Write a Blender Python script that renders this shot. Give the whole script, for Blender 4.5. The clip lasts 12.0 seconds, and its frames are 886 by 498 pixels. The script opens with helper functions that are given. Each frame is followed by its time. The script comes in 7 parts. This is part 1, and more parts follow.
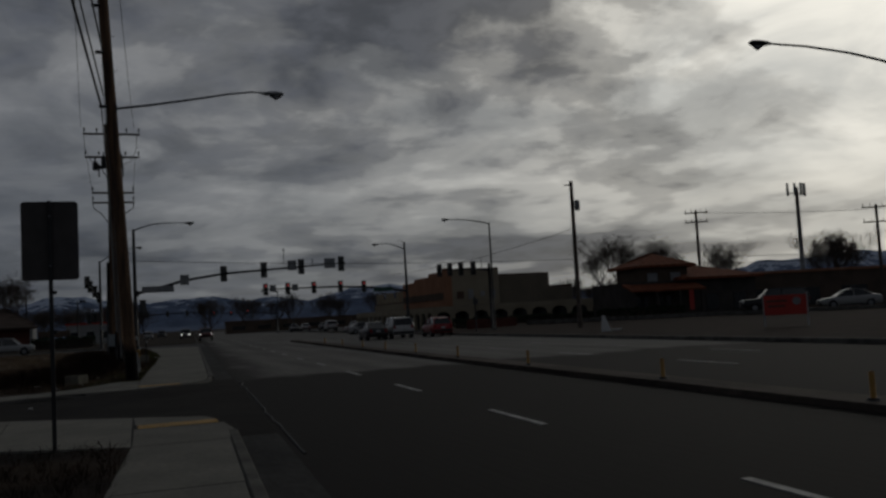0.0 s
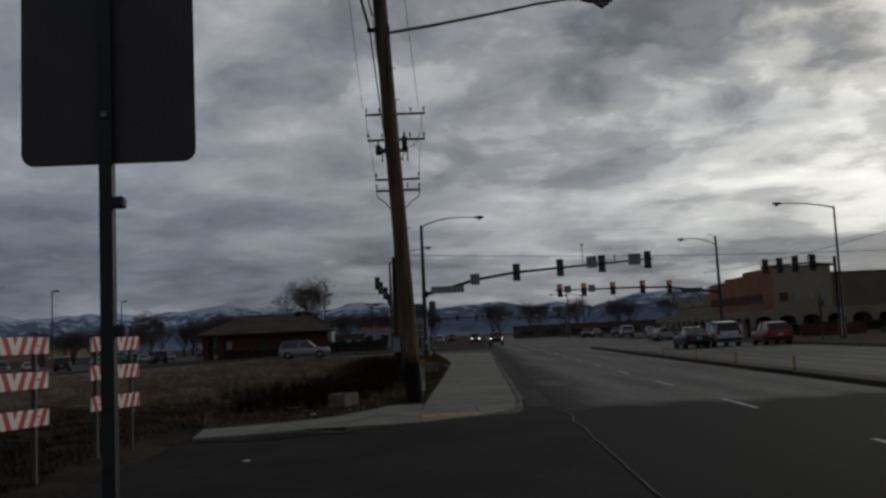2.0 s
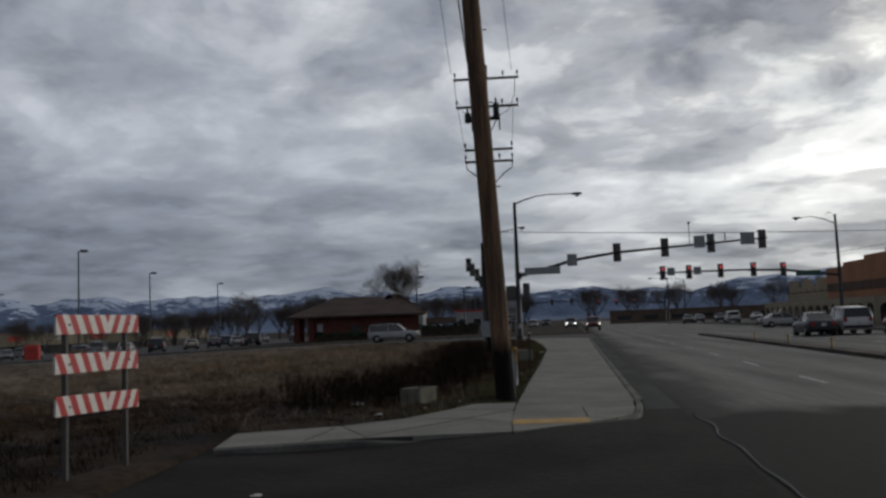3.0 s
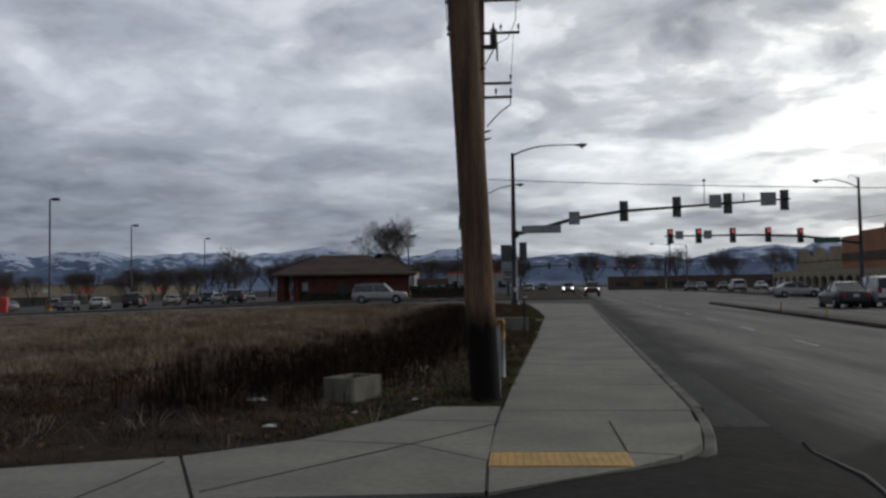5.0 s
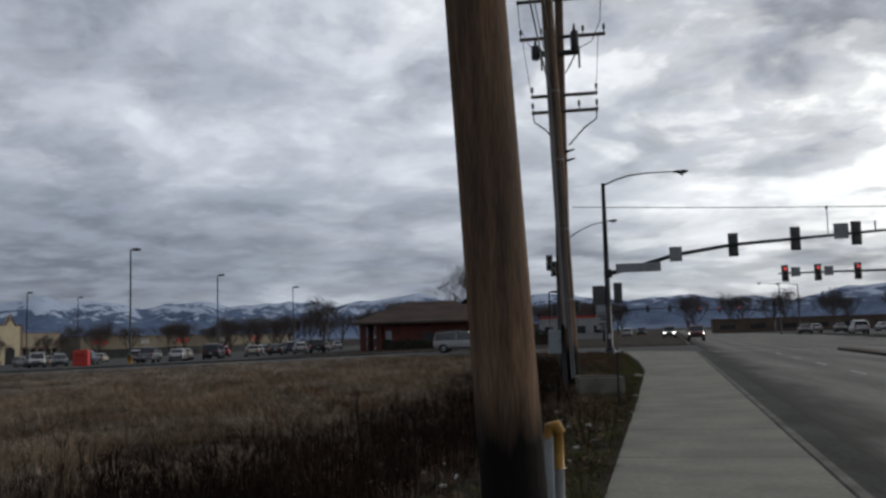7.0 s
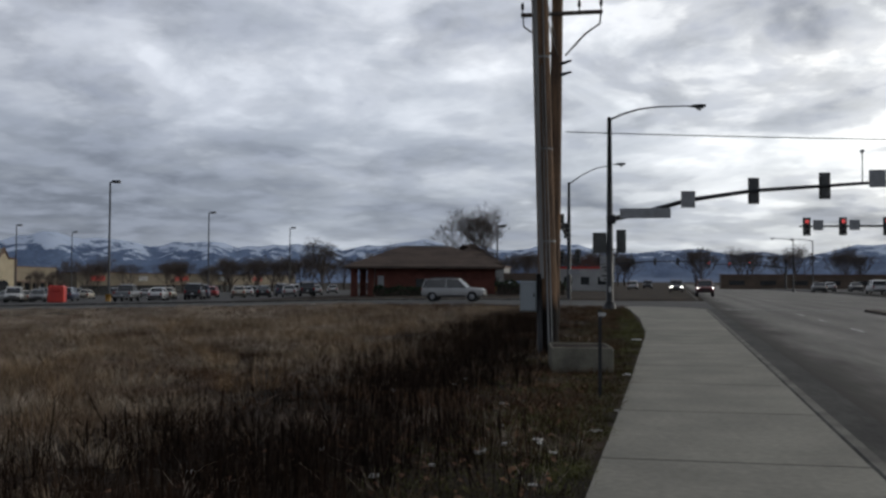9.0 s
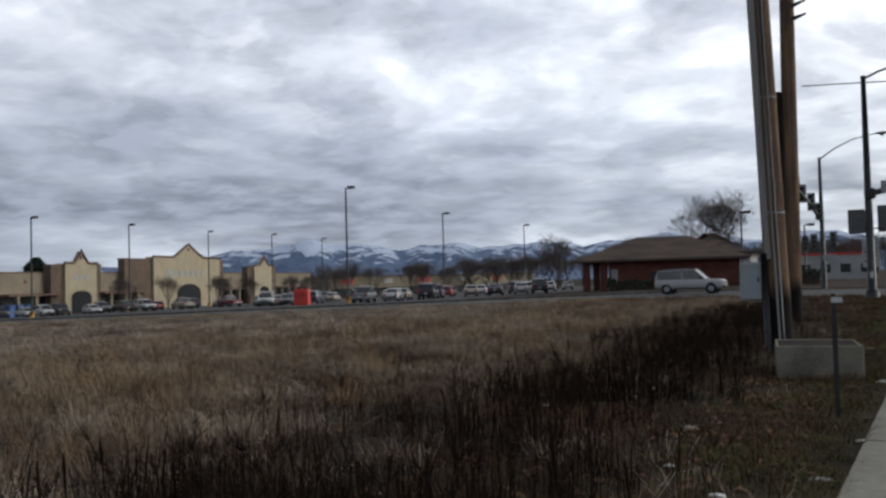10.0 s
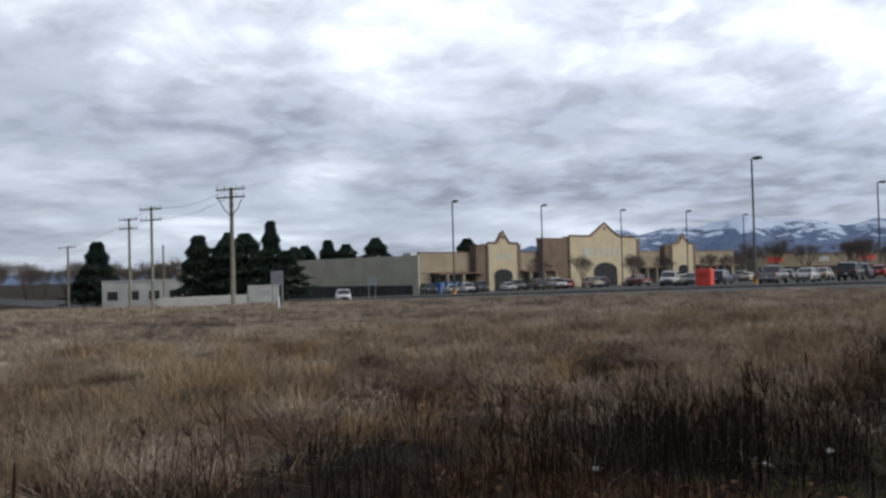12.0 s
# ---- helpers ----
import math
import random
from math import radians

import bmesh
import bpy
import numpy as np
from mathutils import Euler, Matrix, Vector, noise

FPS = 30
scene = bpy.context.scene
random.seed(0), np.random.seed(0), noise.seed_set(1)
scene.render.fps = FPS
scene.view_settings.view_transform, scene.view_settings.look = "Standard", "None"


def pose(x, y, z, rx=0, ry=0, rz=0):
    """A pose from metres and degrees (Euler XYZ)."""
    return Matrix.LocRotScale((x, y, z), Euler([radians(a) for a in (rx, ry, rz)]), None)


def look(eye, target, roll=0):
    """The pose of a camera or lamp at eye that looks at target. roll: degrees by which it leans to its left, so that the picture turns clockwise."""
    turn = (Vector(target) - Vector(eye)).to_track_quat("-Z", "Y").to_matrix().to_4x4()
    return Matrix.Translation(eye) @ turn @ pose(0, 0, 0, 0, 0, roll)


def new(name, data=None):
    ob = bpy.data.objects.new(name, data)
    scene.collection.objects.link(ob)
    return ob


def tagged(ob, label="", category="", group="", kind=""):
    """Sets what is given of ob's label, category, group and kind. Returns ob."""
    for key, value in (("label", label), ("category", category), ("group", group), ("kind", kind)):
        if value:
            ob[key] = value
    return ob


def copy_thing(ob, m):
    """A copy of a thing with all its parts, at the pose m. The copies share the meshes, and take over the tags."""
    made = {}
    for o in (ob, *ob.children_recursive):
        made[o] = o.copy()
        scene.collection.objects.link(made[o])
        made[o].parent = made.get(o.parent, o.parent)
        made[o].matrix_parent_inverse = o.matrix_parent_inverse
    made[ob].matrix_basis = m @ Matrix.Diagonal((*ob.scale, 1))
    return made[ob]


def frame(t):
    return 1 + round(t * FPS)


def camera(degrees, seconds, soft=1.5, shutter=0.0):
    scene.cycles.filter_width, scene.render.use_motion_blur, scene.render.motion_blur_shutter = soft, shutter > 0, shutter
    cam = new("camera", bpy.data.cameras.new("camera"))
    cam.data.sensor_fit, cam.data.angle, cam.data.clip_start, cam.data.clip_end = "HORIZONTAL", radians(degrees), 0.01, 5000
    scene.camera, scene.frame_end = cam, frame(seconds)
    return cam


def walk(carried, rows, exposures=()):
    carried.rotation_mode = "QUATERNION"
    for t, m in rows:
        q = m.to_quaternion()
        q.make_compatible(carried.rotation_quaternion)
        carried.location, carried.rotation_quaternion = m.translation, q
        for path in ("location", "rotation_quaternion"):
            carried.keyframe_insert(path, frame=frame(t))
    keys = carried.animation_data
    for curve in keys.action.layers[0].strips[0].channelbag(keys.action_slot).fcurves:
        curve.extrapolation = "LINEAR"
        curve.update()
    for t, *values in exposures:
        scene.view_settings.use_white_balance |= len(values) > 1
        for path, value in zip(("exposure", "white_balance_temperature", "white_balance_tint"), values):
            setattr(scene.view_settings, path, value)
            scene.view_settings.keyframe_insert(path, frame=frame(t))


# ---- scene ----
cam = camera(52.2, 12.0, soft=2.7)
PATH = [
    (0, (-1.133, -10.736, 1.551), (-0.451, -8.862, 1.698), -3.2),
    (0.5, (-1.02, -8.496, 1.527), (-0.483, -6.581, 1.735), -4.1),
    (1, (-0.858, -6.14, 1.524), (-0.436, -4.196, 1.73), -4.0),
    (1.5, (-0.704, -3.454, 1.468), (-0.439, -1.482, 1.673), -3.4),
    (2, (-0.708, -0.807, 1.545), (-0.631, 1.182, 1.736), -2.7),
    (2.5, (-0.663, 1.439, 1.514), (-0.749, 3.428, 1.7), -2.3),
    (3, (-0.637, 3.24, 1.516), (-0.768, 5.229, 1.681), -2.2),
    (3.2, (-0.641, 3.892, 1.513), (-0.762, 5.883, 1.664), -2.0),
    (4.8, (-0.522, 8.923, 1.394), (-0.631, 10.918, 1.498), -1.1),
    (5, (-0.472, 9.625, 1.426), (-0.6, 11.619, 1.508), -0.8),
    (5.5, (-0.358, 11.308, 1.391), (-0.572, 13.296, 1.321), -0.7),
    (6, (-0.256, 12.95, 1.463), (-0.56, 14.922, 1.595), -1.0),
    (6.5, (-0.274, 14.432, 1.479), (-0.625, 16.397, 1.605), -2.2),
    (7, (-0.205, 15.82, 1.536), (-0.537, 17.784, 1.723), -1.6),
    (7.2, (-0.147, 16.402, 1.541), (-0.424, 18.371, 1.762), 0.5),
    (8.8, (0.172, 21.352, 1.557), (-0.045, 23.34, 1.607), 0.7),
    (9, (0.209, 21.988, 1.547), (-0.145, 23.955, 1.617), 0.2),
    (9.5, (0.237, 23.666, 1.511), (-0.408, 25.559, 1.557), -0.6),
    (10, (0.479, 25.032, 1.386), (-0.377, 26.838, 1.456), -1.6),
    (10.5, (0.512, 26.456, 1.396), (-0.475, 28.194, 1.341), -1.3),
    (11, (0.717, 27.641, 1.417), (-0.481, 29.243, 1.426), -1.5),
    (11.5, (1.064, 28.68, 1.42), (-0.337, 30.107, 1.473), -1.6),
    (12, (1.597, 29.605, 1.417), (0.016, 30.828, 1.465), -1.6),
]
EXPOSURES = [(0, -2.2), (0.5, -1.98), (1, -1.68), (1.5, -1.42), (2, -1.1), (3, -0.45), (5, -0.12), (7, 0.0), (9, 0.1), (9.5, 0.3), (10, 0.55), (10.5, 0.7), (11, 0.95), (11.5, 0.85), (12, 0.9)]
walk(cam, [(t, look(eye, target, roll)) for t, eye, target, roll in PATH], EXPOSURES)

# ---- light and sky ----
SUN_AZ, SUN_EL = radians(48), radians(22)
world = bpy.data.worlds.new("world")
scene.world = world
world.use_nodes = True
wn, wl = world.node_tree.nodes, world.node_tree.links
wn.clear()


def wnode(kind, **props):
    n = wn.new(kind)
    for k, v in props.items():
        n.inputs[k].default_value = v
    return n


def wmath(op, a, b=None, c=None):
    n = wn.new("ShaderNodeMath")
    n.operation = op
    for i, v in enumerate((a, b, c)):
        if v is None:
            continue
        if isinstance(v, (int, float)):
            n.inputs[i].default_value = v
        else:
            wl.new(v, n.inputs[i])
    return n.outputs[0]


def wmix(f, a, b):
    n = wn.new("ShaderNodeMix")
    n.data_type = "RGBA"
    for sock, v in ((n.inputs[0], f), (n.inputs[6], a), (n.inputs[7], b)):
        if isinstance(v, (int, float, tuple)):
            sock.default_value = v
        else:
            wl.new(v, sock)
    return n.outputs[2]


def wramp(v, stops):
    n = wn.new("ShaderNodeValToRGB")
    n.color_ramp.interpolation = "EASE"
    while len(n.color_ramp.elements) < len(stops):
        n.color_ramp.elements.new(0.5)
    for e, (p, c) in zip(n.color_ramp.elements, stops):
        e.position, e.color = p, (*c, 1) if isinstance(c, tuple) else (c, c, c, 1)
    wl.new(v, n.inputs[0])
    return n.outputs[0]


coord = wn.new("ShaderNodeTexCoord")
sep = wn.new("ShaderNodeSeparateXYZ")
wl.new(coord.outputs["Generated"], sep.inputs[0])
up = wmath("MAXIMUM", sep.outputs[2], 0.0)
comb = wn.new("ShaderNodeCombineXYZ")
wl.new(wmath("MULTIPLY", sep.outputs[0], 5.7), comb.inputs[0])
wl.new(wmath("MULTIPLY", sep.outputs[1], 5.7), comb.inputs[1])
# the deck closes up towards the skyline
wl.new(wmath("MULTIPLY", wmath("LOGARITHM", wmath("MULTIPLY_ADD", up, 11.5, 1.0), 2.718), 4.2), comb.inputs[2])
azimuth = wmath("MULTIPLY", wmath("ARCTAN2", sep.outputs[0], sep.outputs[1]), 57.2958)
elevation = wmath("MULTIPLY", wmath("ARCSINE", sep.outputs[2]), 57.2958)


def clouds(scale, detail, rough, shift, twist=0.2):
    m = wn.new("ShaderNodeMapping")
    m.inputs["Location"].default_value = shift
    m.inputs["Rotation"].default_value = (radians(4), radians(3), 0)
    wl.new(comb.outputs[0], m.inputs[0])
    n = wnode("ShaderNodeTexNoise", Scale=scale, Detail=detail, Roughness=rough, Distortion=twist)
    wl.new(m.outputs[0], n.inputs["Vector"])
    return n.outputs[0]


def bank(az, el, wide, tall, amount):
    """One soft cloud bank (positive) or thin place (negative) in the deck."""
    a = wmath("POWER", wmath("DIVIDE", wmath("ABSOLUTE", wmath("SUBTRACT", azimuth, az)), wide), 2.0)
    e = wmath("POWER", wmath("DIVIDE", wmath("ABSOLUTE", wmath("SUBTRACT", elevation, el)), tall), 2.0)
    return wmath("MULTIPLY", wmath("EXPONENT", wmath("MULTIPLY", wmath("ADD", a, e), -1.0)), amount)


big = clouds(0.55, 3, 0.5, (3.1, 1.7, 0))
mid = clouds(1.25, 7, 0.52, (0.4, 5.2, 2), 0.3)
fine_ = clouds(3.6, 6, 0.52, (1.4, 2.2, 5))
wisps = clouds(0.9, 7, 0.55, (7.3, 2.9, 1), 0.5)
mass = wmath("ADD", wmath("MULTIPLY", big, 0.36), wmath("ADD", wmath("MULTIPLY", mid, 0.46), wmath("MULTIPLY", fine_, 0.18)))
for lump in ((22, 16.5, 12, 4.2, 0.125), (26, 3.8, 9, 1.1, 0.10), (45, 17, 10, 8, -0.19), (16, 7.5, 20, 2.6, -0.035), (0, 17.5, 10, 3.5, 0.03),
             (-12, 4.6, 20, 1.5, 0.07), (-34, 6.6, 16, 2.4, 0.065), (-66, 3.2, 16, 1.3, -0.09), (-38, 3.6, 12, 0.7, -0.03), (-46, 5.0, 18, 2.2, 0.075),
             (-16, 11, 9, 3.5, -0.05), (-52, 15, 14, 5, -0.025)):
    mass = wmath("ADD", mass, bank(*lump))
sun_dir = (math.sin(SUN_AZ) * math.cos(SUN_EL), math.cos(SUN_AZ) * math.cos(SUN_EL), math.sin(SUN_EL))
dot = wn.new("ShaderNodeVectorMath")
dot.operation = "DOT_PRODUCT"
wl.new(coord.outputs["Generated"], dot.inputs[0])
dot.inputs[1].default_value = sun_dir
toward = wmath("MAXIMUM", dot.outputs["Value"], 0.0)
glow = wmath("ADD", wmath("MULTIPLY", wmath("POWER", toward, 3.6), 0.37), wmath("MULTIPLY", wmath("POWER", toward, 14.0), 1.2))
glow1 = wmath("MINIMUM", glow, 1.0)
# a broken lower deck of blue-grey cloud under a thin bright upper one
thick = wramp(mass, [(0.39, 0.0), (0.47, 0.36), (0.53, 0.70), (0.61, 1.0)])
thick = wmath("MULTIPLY", thick, wmath("MULTIPLY_ADD", glow1, -0.12, 1.0))
thin_col = wmix(glow1, (0.66, 0.70, 0.775, 1), (3.7, 3.62, 3.3, 1))
thick_col = wmix(glow1, (0.285, 0.312, 0.375, 1), (0.27, 0.275, 0.295, 1))


def dapple(colour, field, low, high):
    n = wn.new("ShaderNodeMix")
    n.data_type, n.blend_type = "RGBA", "MULTIPLY"
    n.inputs[0].default_value = 1.0
    wl.new(colour, n.inputs[6])
    wl.new(wramp(field, [(0.34, low), (0.66, high)]), n.inputs[7])
    return n.outputs[2]


thin_col = dapple(thin_col, wisps, (0.66, 0.68, 0.71), (1.16, 1.15, 1.14))
thick_col = dapple(thick_col, fine_, (0.78, 0.79, 0.80), (1.34, 1.33, 1.32))
cover = wmix(thick, thin_col, thick_col)
# a pale gap under the cloud deck, towards the light
low = wramp(sep.outputs[2], [(0.0, 0.95), (0.10, 0.70), (0.17, 0.25), (0.25, 0.0)])
cover = wmix(wmath("MULTIPLY", low, wmath("MULTIPLY", glow1, wmath("MULTIPLY_ADD", thick, -0.80, 0.95))), cover, (2.7, 2.62, 2.35, 1))
# away from the light and overhead the deck is thicker and dimmer
side = wramp(wmath("MULTIPLY_ADD", dot.outputs["Value"], 0.5, 0.5), [(0.12, 0.66), (0.45, 0.86), (0.75, 1.0)])
deck = wramp(sep.outputs[2], [(0.0, (0.92, 0.95, 0.98)), (0.05, (0.76, 0.79, 0.83)), (0.13, (0.86, 0.88, 0.91)), (0.28, (1.08, 1.08, 1.08)), (0.60, (0.52, 0.53, 0.55))])
deck = wmix(wmath("MINIMUM", wmath("MULTIPLY", glow, 1.2), 1.0), deck, (1, 1, 1, 1))
dim = wn.new("ShaderNodeMix")
dim.data_type, dim.blend_type = "RGBA", "MULTIPLY"
dim.inputs[0].default_value = 1.0
wl.new(cover, dim.inputs[6])
both = wn.new("ShaderNodeMix")
both.data_type, both.blend_type = "RGBA", "MULTIPLY"
both.inputs[0].default_value = 1.0
wl.new(side, both.inputs[6])
wl.new(deck, both.inputs[7])
wl.new(both.outputs[2], dim.inputs[7])
cover = dim.outputs[2]
sky = wn.new("ShaderNodeTexSky")
sky.sky_type = "NISHITA"
sky.sun_disc = False
sky.sun_elevation, sky.sun_rotation = SUN_EL, SUN_AZ
bg_sky = wnode("ShaderNodeBackground", Strength=0.07)
wl.new(sky.outputs[0], bg_sky.inputs[0])
bg_cloud = wnode("ShaderNodeBackground", Strength=1.0)
wl.new(cover, bg_cloud.inputs[0])
mixw = wnode("ShaderNodeMixShader", Fac=0.93)
wl.new(bg_sky.outputs[0], mixw.inputs[1])
wl.new(bg_cloud.outputs[0], mixw.inputs[2])
out = wn.new("ShaderNodeOutputWorld")
wl.new(mixw.outputs[0], out.inputs[0])

sun = new("sun", bpy.data.lights.new("sun", "SUN"))
sun.data.energy, sun.data.angle, sun.data.color = 0.35, radians(14), (1.0, 0.93, 0.82)
sun.matrix_world = look((sun_dir[0] * 50, sun_dir[1] * 50, sun_dir[2] * 50), (0, 0, 0))


# ---- materials ----
def mat(name, base, rough=0.8, second=None, scale=3.0, fine=0.25, bump=0.15, metal=0.0, per_piece=0.0, stretch=(1, 1, 1), spec=0.5, contrast=(0.38, 0.62), islands=0.0):
    """Base colour varied at two scales, with grain relief."""
    m = bpy.data.materials.new(name)
    m.use_nodes = True
    nt = m.node_tree
    b = nt.nodes["Principled BSDF"]
    b.inputs["Roughness"].default_value, b.inputs["Metallic"].default_value = rough, metal
    b.inputs["Specular IOR Level"].default_value = spec if rough < 0.8 else 0.08
    second = second or tuple(c * 0.72 for c in base)
    tc = nt.nodes.new("ShaderNodeTexCoord")
    mp = nt.nodes.new("ShaderNodeMapping")
    mp.inputs["Scale"].default_value = stretch
    nt.links.new(tc.outputs["Object"], mp.inputs[0])
    n1 = nt.nodes.new("ShaderNodeTexNoise")
    n1.inputs["Scale"].default_value, n1.inputs["Detail"].default_value = scale, 5
    n2 = nt.nodes.new("ShaderNodeTexNoise")
    n2.inputs["Scale"].default_value, n2.inputs["Detail"].default_value = scale * 14, 3
    for n in (n1, n2):
        nt.links.new(mp.outputs[0], n.inputs["Vector"])
    ramp = nt.nodes.new("ShaderNodeValToRGB")
    ramp.color_ramp.elements[0].position, ramp.color_ramp.elements[0].color = contrast[0], (*second, 1)
    ramp.color_ramp.elements[1].position, ramp.color_ramp.elements[1].color = contrast[1], (*base, 1)
    nt.links.new(n1.outputs[0], ramp.inputs[0])
    hsv = nt.nodes.new("ShaderNodeHueSaturation")
    rng = nt.nodes.new("ShaderNodeMapRange")
    rng.inputs["From Min"].default_value, rng.inputs["From Max"].default_value = 0.3, 0.7
    rng.inputs["To Min"].default_value, rng.inputs["To Max"].default_value = 1 - fine, 1 + fine
    nt.links.new(n2.outputs[0], rng.inputs[0])
    value = rng.outputs[0]
    for amount, node_kind, sock in ((per_piece, "ShaderNodeObjectInfo", "Random"), (islands, "ShaderNodeNewGeometry", "Random Per Island")):
        if amount:
            oi = nt.nodes.new(node_kind)
            r2 = nt.nodes.new("ShaderNodeMapRange")
            r2.inputs["To Min"].default_value, r2.inputs["To Max"].default_value = 1 - amount, 1 + amount
            nt.links.new(oi.outputs[sock], r2.inputs[0])
            mul = nt.nodes.new("ShaderNodeMath")
            mul.operation = "MULTIPLY"
            nt.links.new(value, mul.inputs[0])
            nt.links.new(r2.outputs[0], mul.inputs[1])
            value = mul.outputs[0]
    nt.links.new(value, hsv.inputs["Value"])
    nt.links.new(ramp.outputs[0], hsv.inputs["Color"])
    nt.links.new(hsv.outputs[0], b.inputs["Base Color"])
    if bump:
        bp = nt.nodes.new("ShaderNodeBump")
        bp.inputs["Strength"].default_value, bp.inputs["Distance"].default_value = bump, 0.02
        nt.links.new(n2.outputs[0], bp.inputs["Height"])
        nt.links.new(bp.outputs[0], b.inputs["Normal"])
    return m


def lamp_mat(name, color, strength):
    m = bpy.data.materials.new(name)
    m.use_nodes = True
    b = m.node_tree.nodes["Principled BSDF"]
    b.inputs["Base Color"].default_value = (*color, 1)
    b.inputs["Emission Color"].default_value = (*color, 1)
    b.inputs["Emission Strength"].default_value = strength
    return m


def stripe_mat():
    """White board sheeting with red slanting bands that meet in the middle."""
    m = bpy.data.materials.new("striped_sheeting")
    m.use_nodes = True
    nt = m.node_tree
    b = nt.nodes["Principled BSDF"]
    b.inputs["Roughness"].default_value = 0.45
    tc = nt.nodes.new("ShaderNodeTexCoord")
    sp = nt.nodes.new("ShaderNodeSeparateXYZ")
    nt.links.new(tc.outputs["Object"], sp.inputs[0])

    def op(kind, a, c):
        n = nt.nodes.new("ShaderNodeMath")
        n.operation = kind
        for i, v in enumerate((a, c)):
            if isinstance(v, (int, float)):
                n.inputs[i].default_value = v
            elif v is not None:
                nt.links.new(v, n.inputs[i])
        return n.outputs[0]
    along = op("ABSOLUTE", op("SUBTRACT", sp.outputs[0], 0.15), None)
    slant = op("SUBTRACT", along, op("MULTIPLY", sp.outputs[2], 0.55))
    band = op("GREATER_THAN", op("FRACT", op("MULTIPLY", slant, 4.2), None), 0.5)
    mx = nt.nodes.new("ShaderNodeMix")
    mx.data_type = "RGBA"
    nt.links.new(band, mx.inputs[0])
    mx.inputs[6].default_value, mx.inputs[7].default_value = (0.72, 0.66, 0.62, 1), (0.45, 0.03, 0.03, 1)
    nz = nt.nodes.new("ShaderNodeTexNoise")
    nz.inputs["Scale"].default_value = 9
    hs = nt.nodes.new("ShaderNodeHueSaturation")
    mr = nt.nodes.new("ShaderNodeMapRange")
    mr.inputs["To Min"].default_value, mr.inputs["To Max"].default_value = 0.7, 1.15
    nt.links.new(nz.outputs[0], mr.inputs[0])
    nt.links.new(mr.outputs[0], hs.inputs["Value"])
    nt.links.new(mx.outputs[2], hs.inputs["Color"])
    nt.links.new(hs.outputs[0], b.inputs["Base Color"])
    return m


def pole_wood_mat():
    """Grey weathered pole timber, brown streaks, tarred butt."""
    m = mat("pole_wood", (0.185, 0.115, 0.070), 0.85, (0.080, 0.057, 0.044), 2.2, 0.3, 0.5, stretch=(3, 3, 0.25))
    nt = m.node_tree
    hs = [n for n in nt.nodes if n.type == "HUE_SAT"][0]
    b = nt.nodes["Principled BSDF"]
    tc = [n for n in nt.nodes if n.type == "TEX_COORD"][0]
    sp = nt.nodes.new("ShaderNodeSeparateXYZ")
    nt.links.new(tc.outputs["Object"], sp.inputs[0])
    nz = nt.nodes.new("ShaderNodeTexNoise")
    nz.inputs["Scale"].default_value = 7
    mp = nt.nodes.new("ShaderNodeMapping")
    mp.inputs["Scale"].default_value = (1, 1, 0.12)
    nt.links.new(tc.outputs["Object"], mp.inputs[0])
    nt.links.new(mp.outputs[0], nz.inputs["Vector"])
    ad = nt.nodes.new("ShaderNodeMath")
    ad.operation = "MULTIPLY_ADD"
    nt.links.new(nz.outputs[0], ad.inputs[0])
    ad.inputs[1].default_value = -0.6
    nt.links.new(sp.outputs[2], ad.inputs[2])
    rp = nt.nodes.new("ShaderNodeMapRange")
    rp.inputs["From Min"].default_value, rp.inputs["From Max"].default_value = 0.55, 0.95
    nt.links.new(ad.outputs[0], rp.inputs[0])
    mx = nt.nodes.new("ShaderNodeMix")
    mx.data_type = "RGBA"
    mx.inputs[6].default_value = (0.008, 0.0065, 0.006, 1)
    nt.links.new(rp.outputs[0], mx.inputs[0])
    nt.links.new(hs.outputs[0], mx.inputs[7])
    nt.links.new(mx.outputs[2], b.inputs["Base Color"])
    return m


M_SOIL = mat("soil", (0.040, 0.028, 0.019), 0.95, (0.012, 0.009, 0.007), 0.5, 0.35, 0.6)
M_DARK_ASPHALT = mat("dark_asphalt", (0.023, 0.0205, 0.0185), 0.9, (0.013, 0.012, 0.0112), 0.6, 0.22, 0.45)
M_LOT = mat("lot_asphalt", (0.085, 0.083, 0.083), 0.9, (0.062, 0.061, 0.061), 0.12, 0.15, 0.2)
M_CONCRETE = mat("walk_concrete", (0.218, 0.210, 0.182), 0.85, (0.172, 0.166, 0.145), 0.9, 0.12, 0.25, per_piece=0.07)
M_KERB = mat("kerb_concrete", (0.15, 0.145, 0.13), 0.85, (0.085, 0.082, 0.075), 1.4, 0.15, 0.3)
M_GUTTER = mat("gutter_concrete", (0.055, 0.054, 0.052), 0.85, (0.03, 0.03, 0.03), 1.0, 0.2, 0.3, stretch=(1, 0.3, 1))
M_MEDIAN = mat("median_concrete", (0.105, 0.088, 0.074), 0.9, (0.055, 0.046, 0.040), 0.8, 0.2, 0.3, stretch=(1, 0.3, 1))
M_YELLOW_PAD = mat("tactile_yellow", (0.46, 0.26, 0.04), 0.6, (0.33, 0.18, 0.028), 3.0, 0.15, 0.2)
M_WHITE_PAINT = mat("road_paint", (0.42, 0.42, 0.40), 0.7, (0.24, 0.24, 0.23), 2.5, 0.3, 0.2)
M_YELLOW_PAINT = mat("yellow_paint", (0.48, 0.30, 0.05), 0.7, (0.30, 0.19, 0.05), 2.5, 0.3, 0.2)


